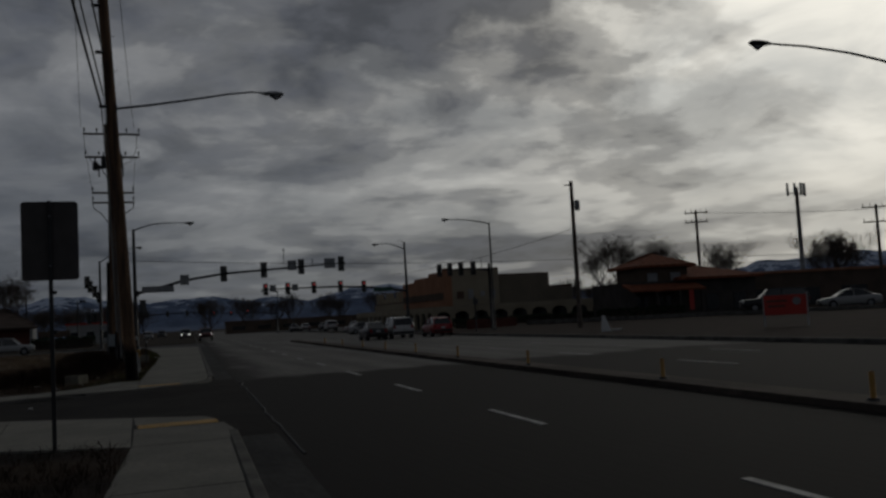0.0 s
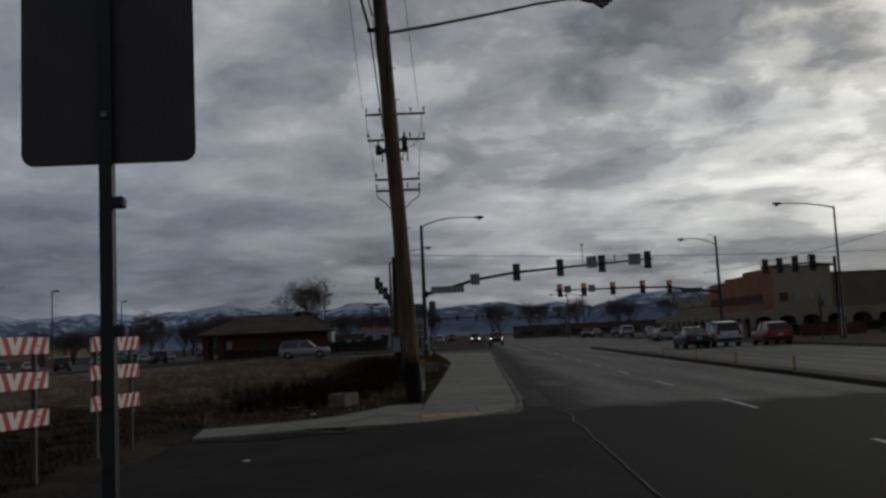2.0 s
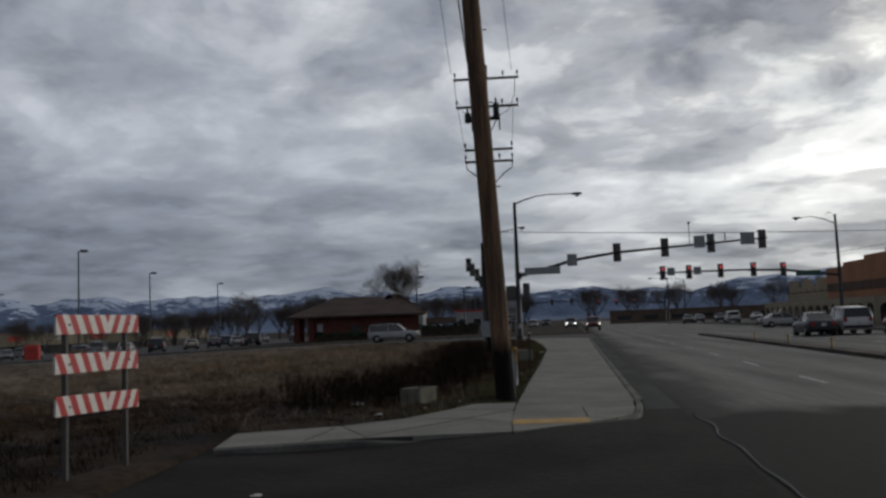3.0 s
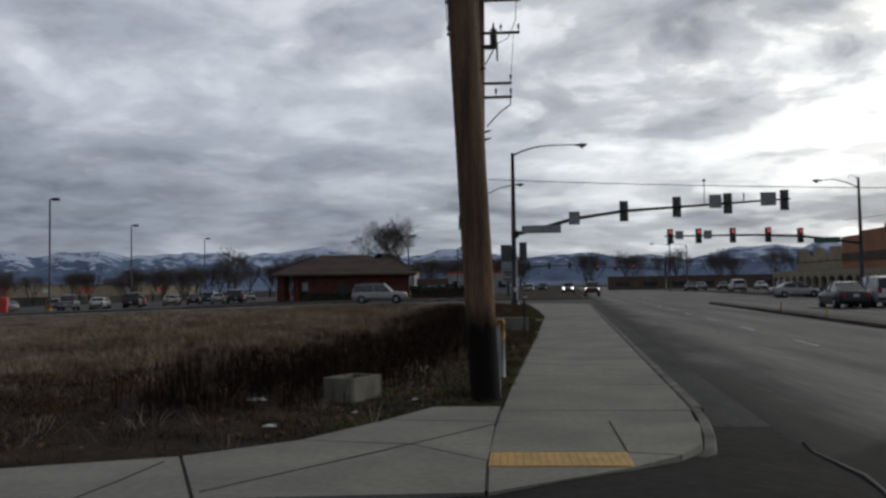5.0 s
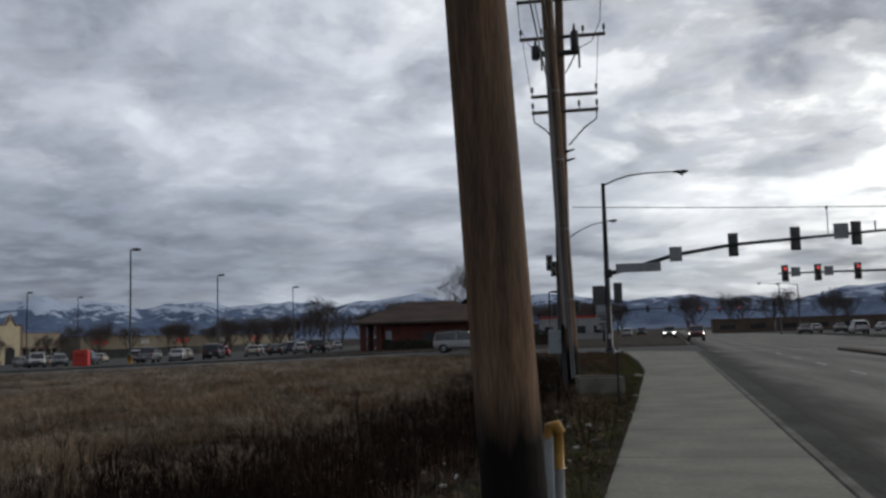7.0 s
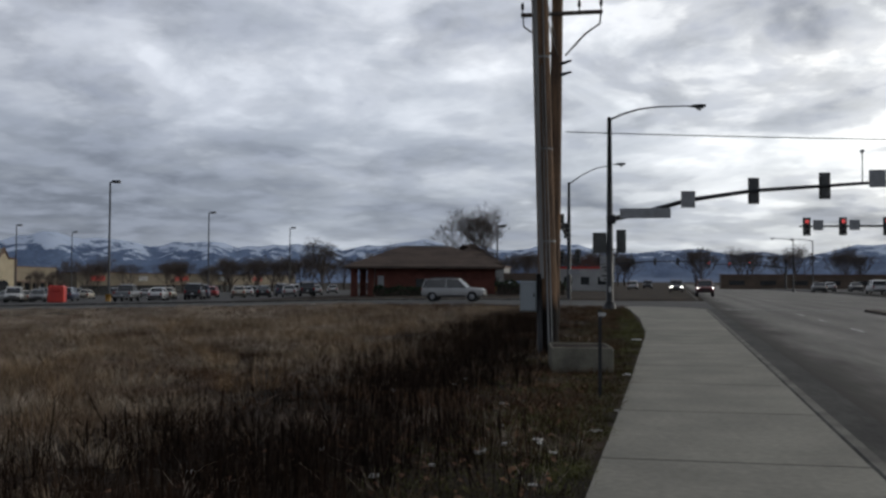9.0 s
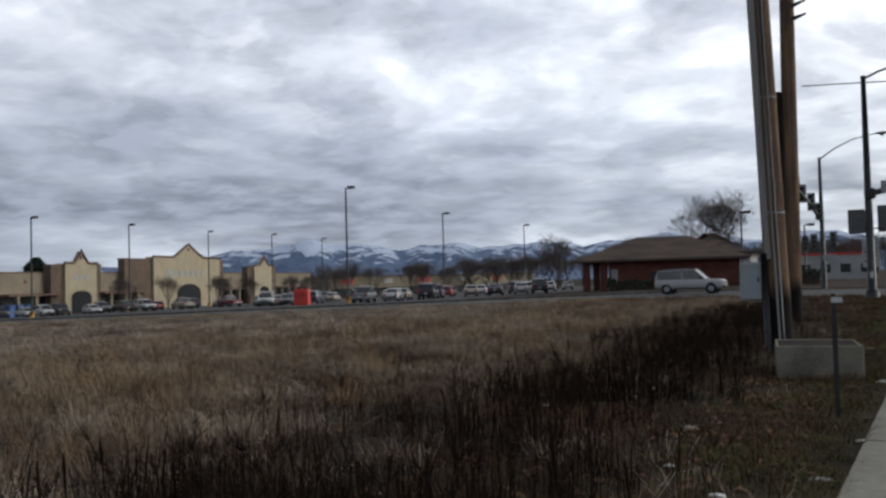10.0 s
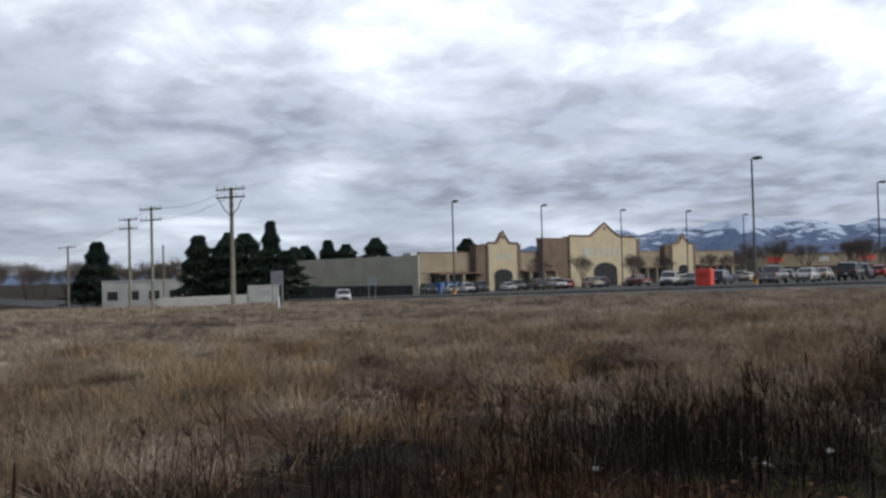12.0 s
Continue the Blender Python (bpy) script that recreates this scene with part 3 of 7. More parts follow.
# raised median with its end at the crossing
med = []
for i in range(25):
    y = -70 + 146 * i / 24
    med.append((line_x(8.75, y), y))
med += [(line_x(9.0, 76.6), 76.6), (line_x(9.35, 76.6), 76.6)]
for i in range(24, -1, -1):
    y = -70 + 146 * i / 24
    med.append((line_x(9.55, y), y))
bm = prism_bm(med, -0.4, 0.0)
tagged(part("median", bm, M_MEDIAN), "narrow raised concrete median with dark weathered faces", "median", kind="structure")
strip("median_foot_strip", 8.60, 8.745, -70, 76, -0.113, M_DARK_ASPHALT, "dark strip of dirt along the foot of the median", "road marking")
strip("yellow_line", 9.75, 9.87, -70, 76, -0.112, M_YELLOW_PAINT, "worn yellow edge line by the median", "road marking")

# side street: rises to meet the ramps, falls away to the west
v, f = [], []
for j in range(15):
    y = 3.6 + (20.0 - 3.6) * j / 14
    for i in range(13):
        x = -4.75 + (line_x(0.9, y) + 4.75) * i / 12
        ramp_near = min(1.0, 1.7 * max(0.0, 1 - min(abs(y - 16.4), abs(y - 6.2)) / 2.6) * max(0.0, 1 - abs(x + 0.1) / 2.6)) * min(1.0, (line_x(0.9, y) - x) / 0.8)
        v.append((x, y, -0.116 + 0.096 * ramp_near + 0.05 * max(0.0, (-x - 3.2) / 1.6)))
f = [(j * 13 + i, j * 13 + i + 1, (j + 1) * 13 + i + 1, (j + 1) * 13 + i) for j in range(14) for i in range(12)]
side_street = raw("side_street", v, f, M_DARK_ASPHALT)
for p in side_street.data.polygons:
    p.use_smooth = True
tagged(side_street, "short stub of dark asphalt side street", "road", kind="structure")

# lane dashes
for y in (-13.6, -6.1, 1.4, 8.9, 16.5, 24, 31.5, 39, 46.5, 54, 61.5, 69):
    bm = prism_bm([(line_x(4.55, y), y), (line_x(4.66, y), y), (line_x(4.66, y + 2.5), y + 2.5), (line_x(4.55, y + 2.5), y + 2.5)], -0.122, -0.108)
    tagged(part("lane_dash", bm, M_WHITE_PAINT), "worn white lane dash painted on the asphalt", "road marking", "lane dashes", "structure")
for off, y0 in ((13.3, 0), (17.0, 4)):
    for k in range(9):
        y = y0 + k * 9
        bm = prism_bm([(line_x(off, y), y), (line_x(off + 0.11, y), y), (line_x(off + 0.11, y + 3), y + 3), (line_x(off, y + 3), y + 3)], -0.122, -0.108)
        tagged(part("lane_dash", bm, M_WHITE_PAINT), "worn white lane dash painted on the asphalt", "road marking", "lane dashes", "structure")
for y in (77.6, 103.6):
    bm = prism_bm([(line_x(1.4, y), y), (line_x(20.2, y), y), (line_x(20.2, y), y + 0.35), (line_x(1.4, y), y + 0.35)], -0.122, -0.107)
    tagged(part("stop_line", bm, M_WHITE_PAINT), "worn white stop line across the lanes", "road marking", kind="structure")
# tar-sealed crack running along the road
pts = [(line_x(1.02, y) + 0.10 * noise.noise((y * 0.8, 2, 1)), y, -0.113) for y in np.arange(1.0, 19.0, 0.5)]
bm = tube_bm(pts, [0.016 + 0.010 * noise.noise((i * 0.7, 5, 2)) for i in range(len(pts))], 5)
tagged(part("crack_sealant", bm, M_TRIM_BLACK), "black tar seal on a crack along the gutter edge", "road marking", kind="structure")

# ---- utility poles ----
def insulator(parent, x, y, z, h=0.22):
    bm = tube_bm([(x, y, z), (x, y, z + h * 0.35), (x, y, z + h * 0.4), (x, y, z + h * 0.6), (x, y, z + h * 0.65), (x, y, z + h)], [0.02, 0.02, 0.055, 0.045, 0.06, 0.03], 6)
    return part("insulator", bm, M_DARK_STEEL, parent)


def pole_shaft(parent, base_r, top_r, height, lean=(0, 0), foot=0.0):
    n = 9
    pts = [(foot + lean[0] * i / n, lean[1] * i / n, height * i / n - 0.1) for i in range(n + 1)]
    rad = [base_r + (top_r - base_r) * i / n for i in range(n + 1)]
    return part("shaft", tube_bm(pts, rad, 18), M_POLE, parent)


def cobra_head(parent, tip, direction, material=M_DARK_STEEL, size=1.0):
    """A flat street-lamp head with its lens below."""
    d = Vector(direction).normalized()
    tip = Vector(tip)
    bm = tube_bm([tip - d * 0.30 * size, tip - d * 0.1 * size, tip + d * 0.2 * size, tip + d * 0.42 * size, tip + d * 0.5 * size], [0.05 * size, 0.12 * size, 0.16 * size, 0.13 * size, 0.05 * size], 10)
    for v in bm.verts:
        v.co.z = tip.z + (v.co.z - tip.z) * 0.6
    head = part("lamp_head", bm, material, parent)
    bm = tube_bm([tip + d * 0.02 + Vector((0, 0, -0.07 * size)), tip + d * 0.22 + Vector((0, 0, -0.13 * size)), tip + d * 0.4 + Vector((0, 0, -0.07 * size))], [0.04 * size, 0.10 * size, 0.03 * size], 8)
    part("lens", bm, M_PANEL_GREY, head, "clear drop lens")
    return head


# the leaning pole by the ramp, with the street-lamp arm
pole_a = thing("utility_pole", "leaning weathered wooden utility pole with a tarred black butt", "utility pole", (-0.69, 21.1, 0))
LEAN_A = (-0.74, 0.0)
pole_shaft(pole_a, 0.192, 0.165, 16.0, LEAN_A)


def on_a(z, dx=0.0, dy=0.0):
    return (LEAN_A[0] * z / 16 + dx, dy, z)


arm_pts = [on_a(9.1, 0.1), on_a(9.25, 1.2), on_a(9.5, 2.7), on_a(9.72, 3.9), on_a(9.82, 4.7), on_a(9.80, 5.3)]
part("lamp_arm", tube_bm(arm_pts, [0.045, 0.042, 0.038, 0.034, 0.032, 0.03], 8), M_GALV, pole_a, "grey tubular lamp arm")
cobra_head(pole_a, on_a(9.78, 5.35), (1, 0, -0.04), M_PANEL_GREY)
part("arm_bracket", box_bm(*on_a(9.1, 0.08), 0.2, 0.22, 0.35, bevel=0.02), M_DARK_STEEL, pole_a)
for z in (9.15, 11.0, 12.6):
    part("bracket", box_bm(*on_a(z, -0.22, -0.1), 0.32, 0.08, 0.1, bevel=0.01), M_DARK_STEEL, pole_a)
part("crossarm", box_bm(*on_a(13.6), 1.6, 0.1, 0.12, bevel=0.01), M_ARM_WOOD, pole_a)
for dx in (-0.7, 0.7):
    insulator(pole_a, *on_a(13.66, dx))
part("riser", tube_bm([on_a(z, 0.17 - z * 0.003, -0.06) for z in (3.2, 6, 9, 12)], 0.011, 6), M_WIRE, pole_a, "black cable stapled up the pole")
for z in (4.2, 5.9, 7.4, 8.2, 10.4, 11.6):
    part("step_bolt", tube_bm([on_a(z, 0.10), on_a(z, 0.26)], 0.012, 5), M_DARK_STEEL, pole_a)

# grey cable guard and yellow marker beside it
guard = thing("cable_marker", "grey and yellow plastic cable marker post in the grass", "marker post", (-0.50, 21.30, 0))
part("guard", box_bm(-0.03, 0, 0.44, 0.06, 0.05, 0.96, bevel=0.008), M_POST_WHITE, guard, "grey-white plastic channel")
part("cap", tube_bm([(-0.03, 0, 0.90), (-0.02, 0, 0.97), (0.02, 0, 0.98), (0.045, 0, 0.93)], 0.035, 7), M_POST_YELLOW, guard, "cracked yellow cap")
part("sleeve", tube_bm([(0.03, 0.02, 0.72), (0.03, 0.02, 0.96)], 0.03, 8), M_POST_YELLOW, guard, "rusty yellow sleeve")
part("lower_sleeve", tube_bm([(0.03, 0.02, 0.25), (0.03, 0.02, 0.72)], 0.028, 8), M_POST_WHITE, guard, "white lower sleeve")

# the pole with the meter cabinet
LEAN_B = -0.36
pole_b = thing("utility_pole", "brown wooden utility pole with grey cabinet and conduits", "utility pole", (-0.98, 41.6, 0))
pole_shaft(pole_b, 0.205, 0.165, 13.2, (LEAN_B, 0))


def on_b(z, dx=0.0, dy=0.0):
    return (LEAN_B * z / 13.2 + dx, dy, z)


part("cable_guard", tube_bm([on_b(z, -0.10, -0.15) for z in (1.6, 4.0, 7.0, 10.2)], 0.055, 10), M_POST_GREY, pole_b, "grey weathered cable guard up the pole")
for dx, top, r in ((0.0, 6.2, 0.020), (0.07, 12.0, 0.014)):
    part("conduit", tube_bm([on_b(0.2, dx, -0.205), on_b(top * 0.5, dx, -0.20), on_b(top, dx + 0.01, -0.18)], r, 7), M_POST_GREY, pole_b, "grey steel conduit")
part("butt_pipe", tube_bm([on_b(0.0, -0.19, -0.17), on_b(1.7, -0.17, -0.16)], 0.06, 8), M_DARK_STEEL, pole_b, "dark pipe at the foot")
for z in (2.4, 4.4, 6.4, 8.4):
    part("strap", tube_bm([on_b(z - 0.025), on_b(z + 0.025)], 0.206 - 0.003 * z, 18), M_POST_GREY, pole_b, "steel strap")
cab = part("cabinet", box_bm(-0.45, -0.05, 1.22, 0.36, 0.28, 0.66, bevel=0.02), M_CABINET, pole_b, "grey sheet-metal meter cabinet")
part("cabinet_door", box_bm(-0.45, -0.20, 1.22, 0.32, 0.02, 0.60, bevel=0.006), M_CABINET, cab)
part("latch", box_bm(-0.32, -0.22, 1.25, 0.03, 0.03, 0.08), M_DARK_STEEL, cab)
part("cabinet_bracket", box_bm(-0.22, -0.02, 1.4, 0.16, 0.08, 0.08), M_GALV, cab)

# the taller pole with arms and transformers
pole_c = thing("utility_pole", "tall wooden utility pole with five crossarms and transformers", "utility pole", (-1.1, 50.4, 0))
pole_shaft(pole_c, 0.215, 0.155, 15.2, (0.24, 0), -0.33)


def arms(parent, z, half, cx, posts, wood=True):
    part("crossarm", box_bm(cx, -0.16, z, half * 2, 0.10, 0.12, bevel=0.012), M_ARM_WOOD if wood else M_GALV, parent)
    for dx in posts:
        insulator(parent, cx + dx, -0.16, z + 0.06, 0.34)


for z, half, cx, posts in ((14.35, 1.72, -0.02, (-1.65, -0.9, 0.9, 1.65)), (12.85, 1.65, -0.02, (-1.6, -0.8, 0.8, 1.6)), (10.55, 1.27, -0.03, (-1.22, 1.22)), (9.92, 1.27, -0.03, (-1.22, 0.55, 1.22))):
    arms(pole_c, z, half, cx, posts)
for sx in (-1, 1):
    part("brace", tube_bm([(-0.12 + sx * 0.2, -0.1, 8.6), (-0.05 + sx * 0.75, -0.14, 9.25), (-0.03 + sx * 1.18, -0.16, 9.55), (-0.03 + sx * 1.22, -0.16, 9.95)], 0.03, 6), M_WIRE, pole_c, "black cable sweeping to the arm")
    part("jumper", tube_bm([(-0.1 + sx * 1.6, -0.16, 14.3), (-0.1 + sx * 1.55, -0.16, 13.4), (-0.1 + sx * 1.2, -0.16, 12.6), (-0.1 + sx * 0.6, -0.16, 12.3)], 0.018, 5), M_WIRE, pole_c)
    part("drop_wire", tube_bm([(-0.1 + sx * 1.45, -0.16, 12.8), (-0.05 + sx * 1.25, -0.16, 10.7)], 0.012, 4), M_WIRE, pole_c)
part("platform", box_bm(-0.12, -0.2, 12.2, 1.5, 0.28, 0.16, bevel=0.02), M_DARK_STEEL, pole_c, "steel equipment bracket")
for dx, z, r, h in ((-0.55, 12.55, 0.15, 0.7), (0.45, 12.6, 0.16, 0.8), (-1.05, 12.25, 0.17, 0.55)):
    t_ = part("transformer", tube_bm([(dx, -0.3, z - h / 2), (dx, -0.3, z - h / 2 + 0.05), (dx, -0.3, z + h / 2 - 0.06), (dx, -0.3, z + h / 2)], [r * 0.8, r, r, r * 0.7], 12), M_DARK_STEEL, pole_c, "dark grey transformer can")
    part("bushing", tube_bm([(dx, -0.3, z + h / 2), (dx, -0.3, z + h / 2 + 0.12), (dx, -0.3, z + h / 2 + 0.3)], [0.045, 0.06, 0.02], 7), M_DARK_STEEL, t_)
for sx in (-1, 1):
    part("strut", tube_bm([(-0.12 + sx * 0.18, -0.2, 11.4), (-0.12 + sx * 0.6, -0.2, 12.15)], 0.03, 6), M_DARK_STEEL, pole_c)
    part("hanger", tube_bm([(-0.12 + sx * 0.72, -0.25, 11.55), (-0.12 + sx * 0.72, -0.25, 12.4)], 0.04, 6), M_DARK_STEEL, pole_c)
for z in (8.0, 8.35):
    part("cable_clamp", tube_bm([(-0.05, -0.1, z), (0.28, -0.3, z + 0.04)], [0.06, 0.03], 6), M_DARK_STEEL, pole_c)
part("riser_pipe", tube_bm([(-0.60, -0.12, 0.1), (-0.48, -0.12, 6.1)], 0.075, 8), M_DARK_STEEL, pole_c, "dark riser pipe beside the pole")

# concrete vault rings in the weeds
def vault(loc, sx, sy, h, rz, label, fill):
    t = thing("concrete_vault", label, "concrete box", loc, "vaults", rz)
    w = 0.04
    for name, a in (("side", (0, -sy / 2 + w / 2, h / 2, sx, w, h)), ("side", (0, sy / 2 - w / 2, h / 2, sx, w, h)), ("end", (-sx / 2 + w / 2, 0, h / 2, w, sy - 2 * w, h)), ("end", (sx / 2 - w / 2, 0, h / 2, w, sy - 2 * w, h))):
        part(name, box_bm(*a, bevel=0.012), M_BOX_CONCRETE, t)
    part("fill", box_bm(0, 0, h * fill / 2, sx - 2 * w, sy - 2 * w, h * fill), M_SOIL, t, "soil lying inside")
    return t


vault((-2.42, 21.32, -0.05), 0.46, 0.66, 0.33, -27, "pale open concrete vault box among leaves", 0.25)
vault((-0.25, 38.3, -0.03), 1.05, 1.3, 0.44, 6, "larger grey concrete vault box at the foot of a pole", 0.97)

# thin steel stake
stake = thing("steel_stake", "thin dark steel stake standing in the grass", "stake", (0.13, 34.4, -0.02))
bm = box_bm(0, 0, 0.58, 0.045, 0.012, 1.2)
box(bm, 0, 0.015, 0.58, 0.012, 0.03, 1.2)
part("stake_bar", bm, M_DARK_STEEL, stake)
part("tag", box_bm(0.03, -0.012, 1.12, 0.10, 0.006, 0.05, rz=10), M_POST_WHITE, stake, "white tag")

# overhead wires
def wire(name, a, b, drop, r=0.014):
    tagged(part(name, tube_bm(sag(a, b, drop), r, 5), M_WIRE), "black overhead cable strung between poles", "cable", "overhead cables")


for dx, dz, r in ((-0.30, 9.15, 0.035), (-0.2, 9.5, 0.022), (-0.12, 11.0, 0.028), (-0.1, 12.6, 0.02)):
    x0 = -0.70 + LEAN_A[0] * dz / 16 + dx
    wire("overhead_cable", (x0, 21.0, dz), (x0 - 1.9, -26, dz + 0.5), 0.5, r)
    wire("overhead_cable", (x0, 21.2, dz), (-1.25, 50.2, dz - 0.6), 0.4, r * 0.6)
for sx in (-1, 1):
    wire("overhead_cable", (-1.35 + sx * 1.6, 50.2, 14.7), (-1.5 + sx * 0.7, 21.1, 13.9), 0.35, 0.012)
    wire("overhead_cable", (-1.5 + sx * 0.7, 21.1, 13.9), (-3.6 + sx * 0.7, -26, 14.3), 0.5, 0.012)
wire("overhead_cable", (-1.0, 50.3, 6.2), (31.6, 50, 5.25), 0.25, 0.016)
back_pole = thing("utility_pole", "wooden utility pole farther back along the walk", "utility pole", (-3.0, -26, 0))
pole_shaft(back_pole, 0.19, 0.13, 15.5)
part("crossarm", box_bm(0, 0, 14.2, 1.7, 0.1, 0.12, bevel=0.01), M_ARM_WOOD, back_pole)


# ---- street lamps and signals ----
def street_lamp(loc, height, reach, label, rise=0.35, base_r=0.11, kind_name="street_lamp", head=1.0):
    """A tapered steel pole with one curved arm towards reach = (dx, dy)."""
    t = thing(kind_name, label, "street lamp", loc, "street lamps")
    part("pole", tube_bm([(0, 0, 0), (0, 0, height * 0.5), (0, 0, height)], [base_r, base_r * 0.8, base_r * 0.6], 10), M_DARK_STEEL, t)
    part("base", tube_bm([(0, 0, -0.05), (0, 0, 0.12), (0, 0, 0.2)], [base_r * 2.2, base_r * 2.0, base_r * 1.2], 10), M_DARK_STEEL, t)
    dx, dy = reach
    pts = [(dx * s, dy * s, height - 0.1 + rise * (1 - (1 - s) ** 2.2)) for s in (0, 0.15, 0.3, 0.45, 0.6, 0.8, 1.0)]
    part("arm", tube_bm(pts, [0.06, 0.055, 0.05, 0.045, 0.04, 0.036, 0.032], 7), M_DARK_STEEL, t)
    cobra_head(t, pts[-1], (dx, dy, 0), M_DARK_STEEL, head)
    return t


def signal_head(parent, x, y, z, facing=-1, lit="", scale=1.0, name="signal_head"):
    """Three lenses on a backplate. facing -1: lenses towards the south."""
    s = scale
    body = part(name, box_bm(x, y, z, 0.34 * s, 0.22 * s, 1.06 * s, bevel=0.03 * s), M_SIGNAL, parent)
    part("backplate", box_bm(x, y - facing * 0.02 * s, z, 0.52 * s, 0.02, 1.26 * s), M_SIGNAL, body)
    for k, dz in enumerate((0.35, 0, -0.35)):
        yy = y + facing * 0.12 * s
        on = lit == "red" and k == 0
        part("lens", tube_bm([(x, yy, z + dz * s), (x, yy + facing * 0.02, z + dz * s)], 0.13 * s, 12), M_RED_LIT if on else M_LENS_OFF, body, "lit red lens" if on else "")
        bm = bmesh.new()
        seg = 10
        rows_ = []
        for yy2 in (yy, yy + facing * 0.2 * s):
            rows_.append([bm.verts.new((x + 0.15 * s * math.cos(a), yy2, z + dz * s + 0.15 * s * math.sin(a))) for a in [radians(-30 + 240 * i / seg) for i in range(seg + 1)]])
        for i in range(seg):
            bm.faces.new((rows_[0][i], rows_[0][i + 1], rows_[1][i + 1], rows_[1][i]))
        bmesh.ops.solidify(bm, geom=bm.faces[:], thickness=0.01)
        part("visor", bm, M_SIGNAL, body)
    return body


def plate(parent, name, x, y, z, w, h, material, label=""):
    return part(name, box_bm(x, y, z, w, 0.02, h, bevel=0.006), material, parent, label)


# near mast, seen from behind its own signals
mast = thing("signal_mast", "dark steel signal mast with a long curved arm of signals", "traffic signal", (0.43, 72.5, 0))
part("pole", tube_bm([(0, 0, 0), (0, 0, 5.5), (0, 0, 10.6)], [0.20, 0.16, 0.11], 12), M_DARK_STEEL, mast)
part("base", tube_bm([(0, 0, -0.05), (0, 0, 0.25), (0, 0, 0.4)], [0.36, 0.32, 0.21], 12), M_DARK_STEEL, mast)
arm_line = [(0.1, -0.1, 4.95), (1.8, -0.1, 5.3), (4.17, -0.1, 5.95), (7.6, -0.1, 6.42), (11.2, -0.1, 6.62), (14.7, -0.1, 6.82), (18.8, -0.1, 7.05)]
part("mast_arm", tube_bm(arm_line, [0.15, 0.14, 0.125, 0.11, 0.095, 0.08, 0.06], 10), M_DARK_STEEL, mast)
part("arm_collar", box_bm(0.08, -0.05, 4.95, 0.5, 0.5, 0.5, bevel=0.06), M_DARK_STEEL, mast)
lum = [(0, 0, 10.45), (0.7, 0, 10.75), (1.6, 0, 11.0), (2.6, 0, 11.1), (4.4, 0, 11.1)]
part("lamp_arm", tube_bm(lum, [0.06, 0.055, 0.05, 0.042, 0.035], 8), M_DARK_STEEL, mast)
cobra_head(mast, (4.6, 0, 11.08), (1, 0, 0), M_DARK_STEEL, 1.15)
for x, z in ((7.6, 6.42), (11.2, 6.64), (14.65, 6.82), (18.45, 6.98)):
    signal_head(mast, x, 0.06, z, 1, scale=1.12)
for x, z, w, h, lab in ((4.17, 5.98, 0.75, 0.9, "grey back of a small sign"), (13.75, 6.95, 0.85, 0.92, "grey back of a lane sign"), (17.3, 7.05, 1.05, 0.92, "grey back of a lane sign")):
    plate(mast, "sign_plate", x, -0.24, z, w, h, M_PANEL_GREY, lab)
plate(mast, "street_name_sign", 1.9, -0.27, 5.25, 2.7, 0.55, M_PANEL_GREY, "grey back of a long street name sign")
part("antenna", tube_bm([(13.05, -0.1, 6.75), (13.05, -0.1, 8.35)], 0.03, 6), M_GALV, mast)
part("camera_pod", box_bm(13.05, -0.1, 8.42, 0.16, 0.3, 0.16, bevel=0.03), M_GALV, mast)
part("sensor", tube_bm([(15.7, -0.1, 6.9), (15.7, -0.1, 7.5)], 0.05, 6), M_GALV, mast)
signal_head(mast, 0.62, 0.1, 3.75, 1, scale=1.0)
box_panel = part("side_signal_back", box_bm(-0.55, 0.0, 3.65, 0.75, 0.25, 1.15, bevel=0.04), M_SIGNAL, mast, "dark back of a side signal")
part("side_bracket", box_bm(0.05, 0, 3.3, 1.1, 0.06, 0.06), M_DARK_STEEL, mast)
part("push_button", box_bm(0.0, -0.22, 1.1, 0.14, 0.1, 0.3, bevel=0.02), M_POST_WHITE, mast)

# far mast, red towards the viewer
mast2 = thing("signal_mast", "far signal mast whose arm carries five lit red signals", "traffic signal", (31.4, 92, 0))
part("pole", tube_bm([(0, 0, 0), (0, 0, 5.5), (-0.05, 0, 10.6)], [0.20, 0.16, 0.10], 12), M_DARK_STEEL, mast2)
part("base", tube_bm([(0, 0, -0.05), (0, 0, 0.25), (0, 0, 0.4)], [0.36, 0.32, 0.21], 12), M_DARK_STEEL, mast2)
part("mast_arm", tube_bm([(-0.1, -0.1, 4.75), (-2.5, -0.1, 5.1), (-5.3, -0.1, 5.45), (-9, -0.1, 5.6), (-13, -0.1, 5.62), (-17.2, -0.1, 5.62)], [0.14, 0.13, 0.115, 0.1, 0.08, 0.06], 9), M_DARK_STEEL, mast2)
for x, z in ((-16.7, 5.6), (-14.2, 5.6), (-11.2, 5.6), (-8.1, 5.6), (-5.3, 5.5)):
    signal_head(mast2, x, -0.25, z, -1, "red", 1.05)
for x in (-15.9, -13.4):
    plate(mast2, "sign_plate", x, -0.24, 5.7, 0.72, 0.75, M_PANEL_GREY, "pale lane sign")
plate(mast2, "street_name_sign", -3.0, -0.27, 5.05, 2.3, 0.5, M_SIGN_GREEN, "green street name sign")
part("lamp_arm", tube_bm([(-0.05, 0, 9.7), (-1.2, 0, 10.2), (-2.2, 0, 10.45), (-3.3, 0, 10.4)], [0.055, 0.05, 0.04, 0.035], 7), M_DARK_STEEL, mast2)
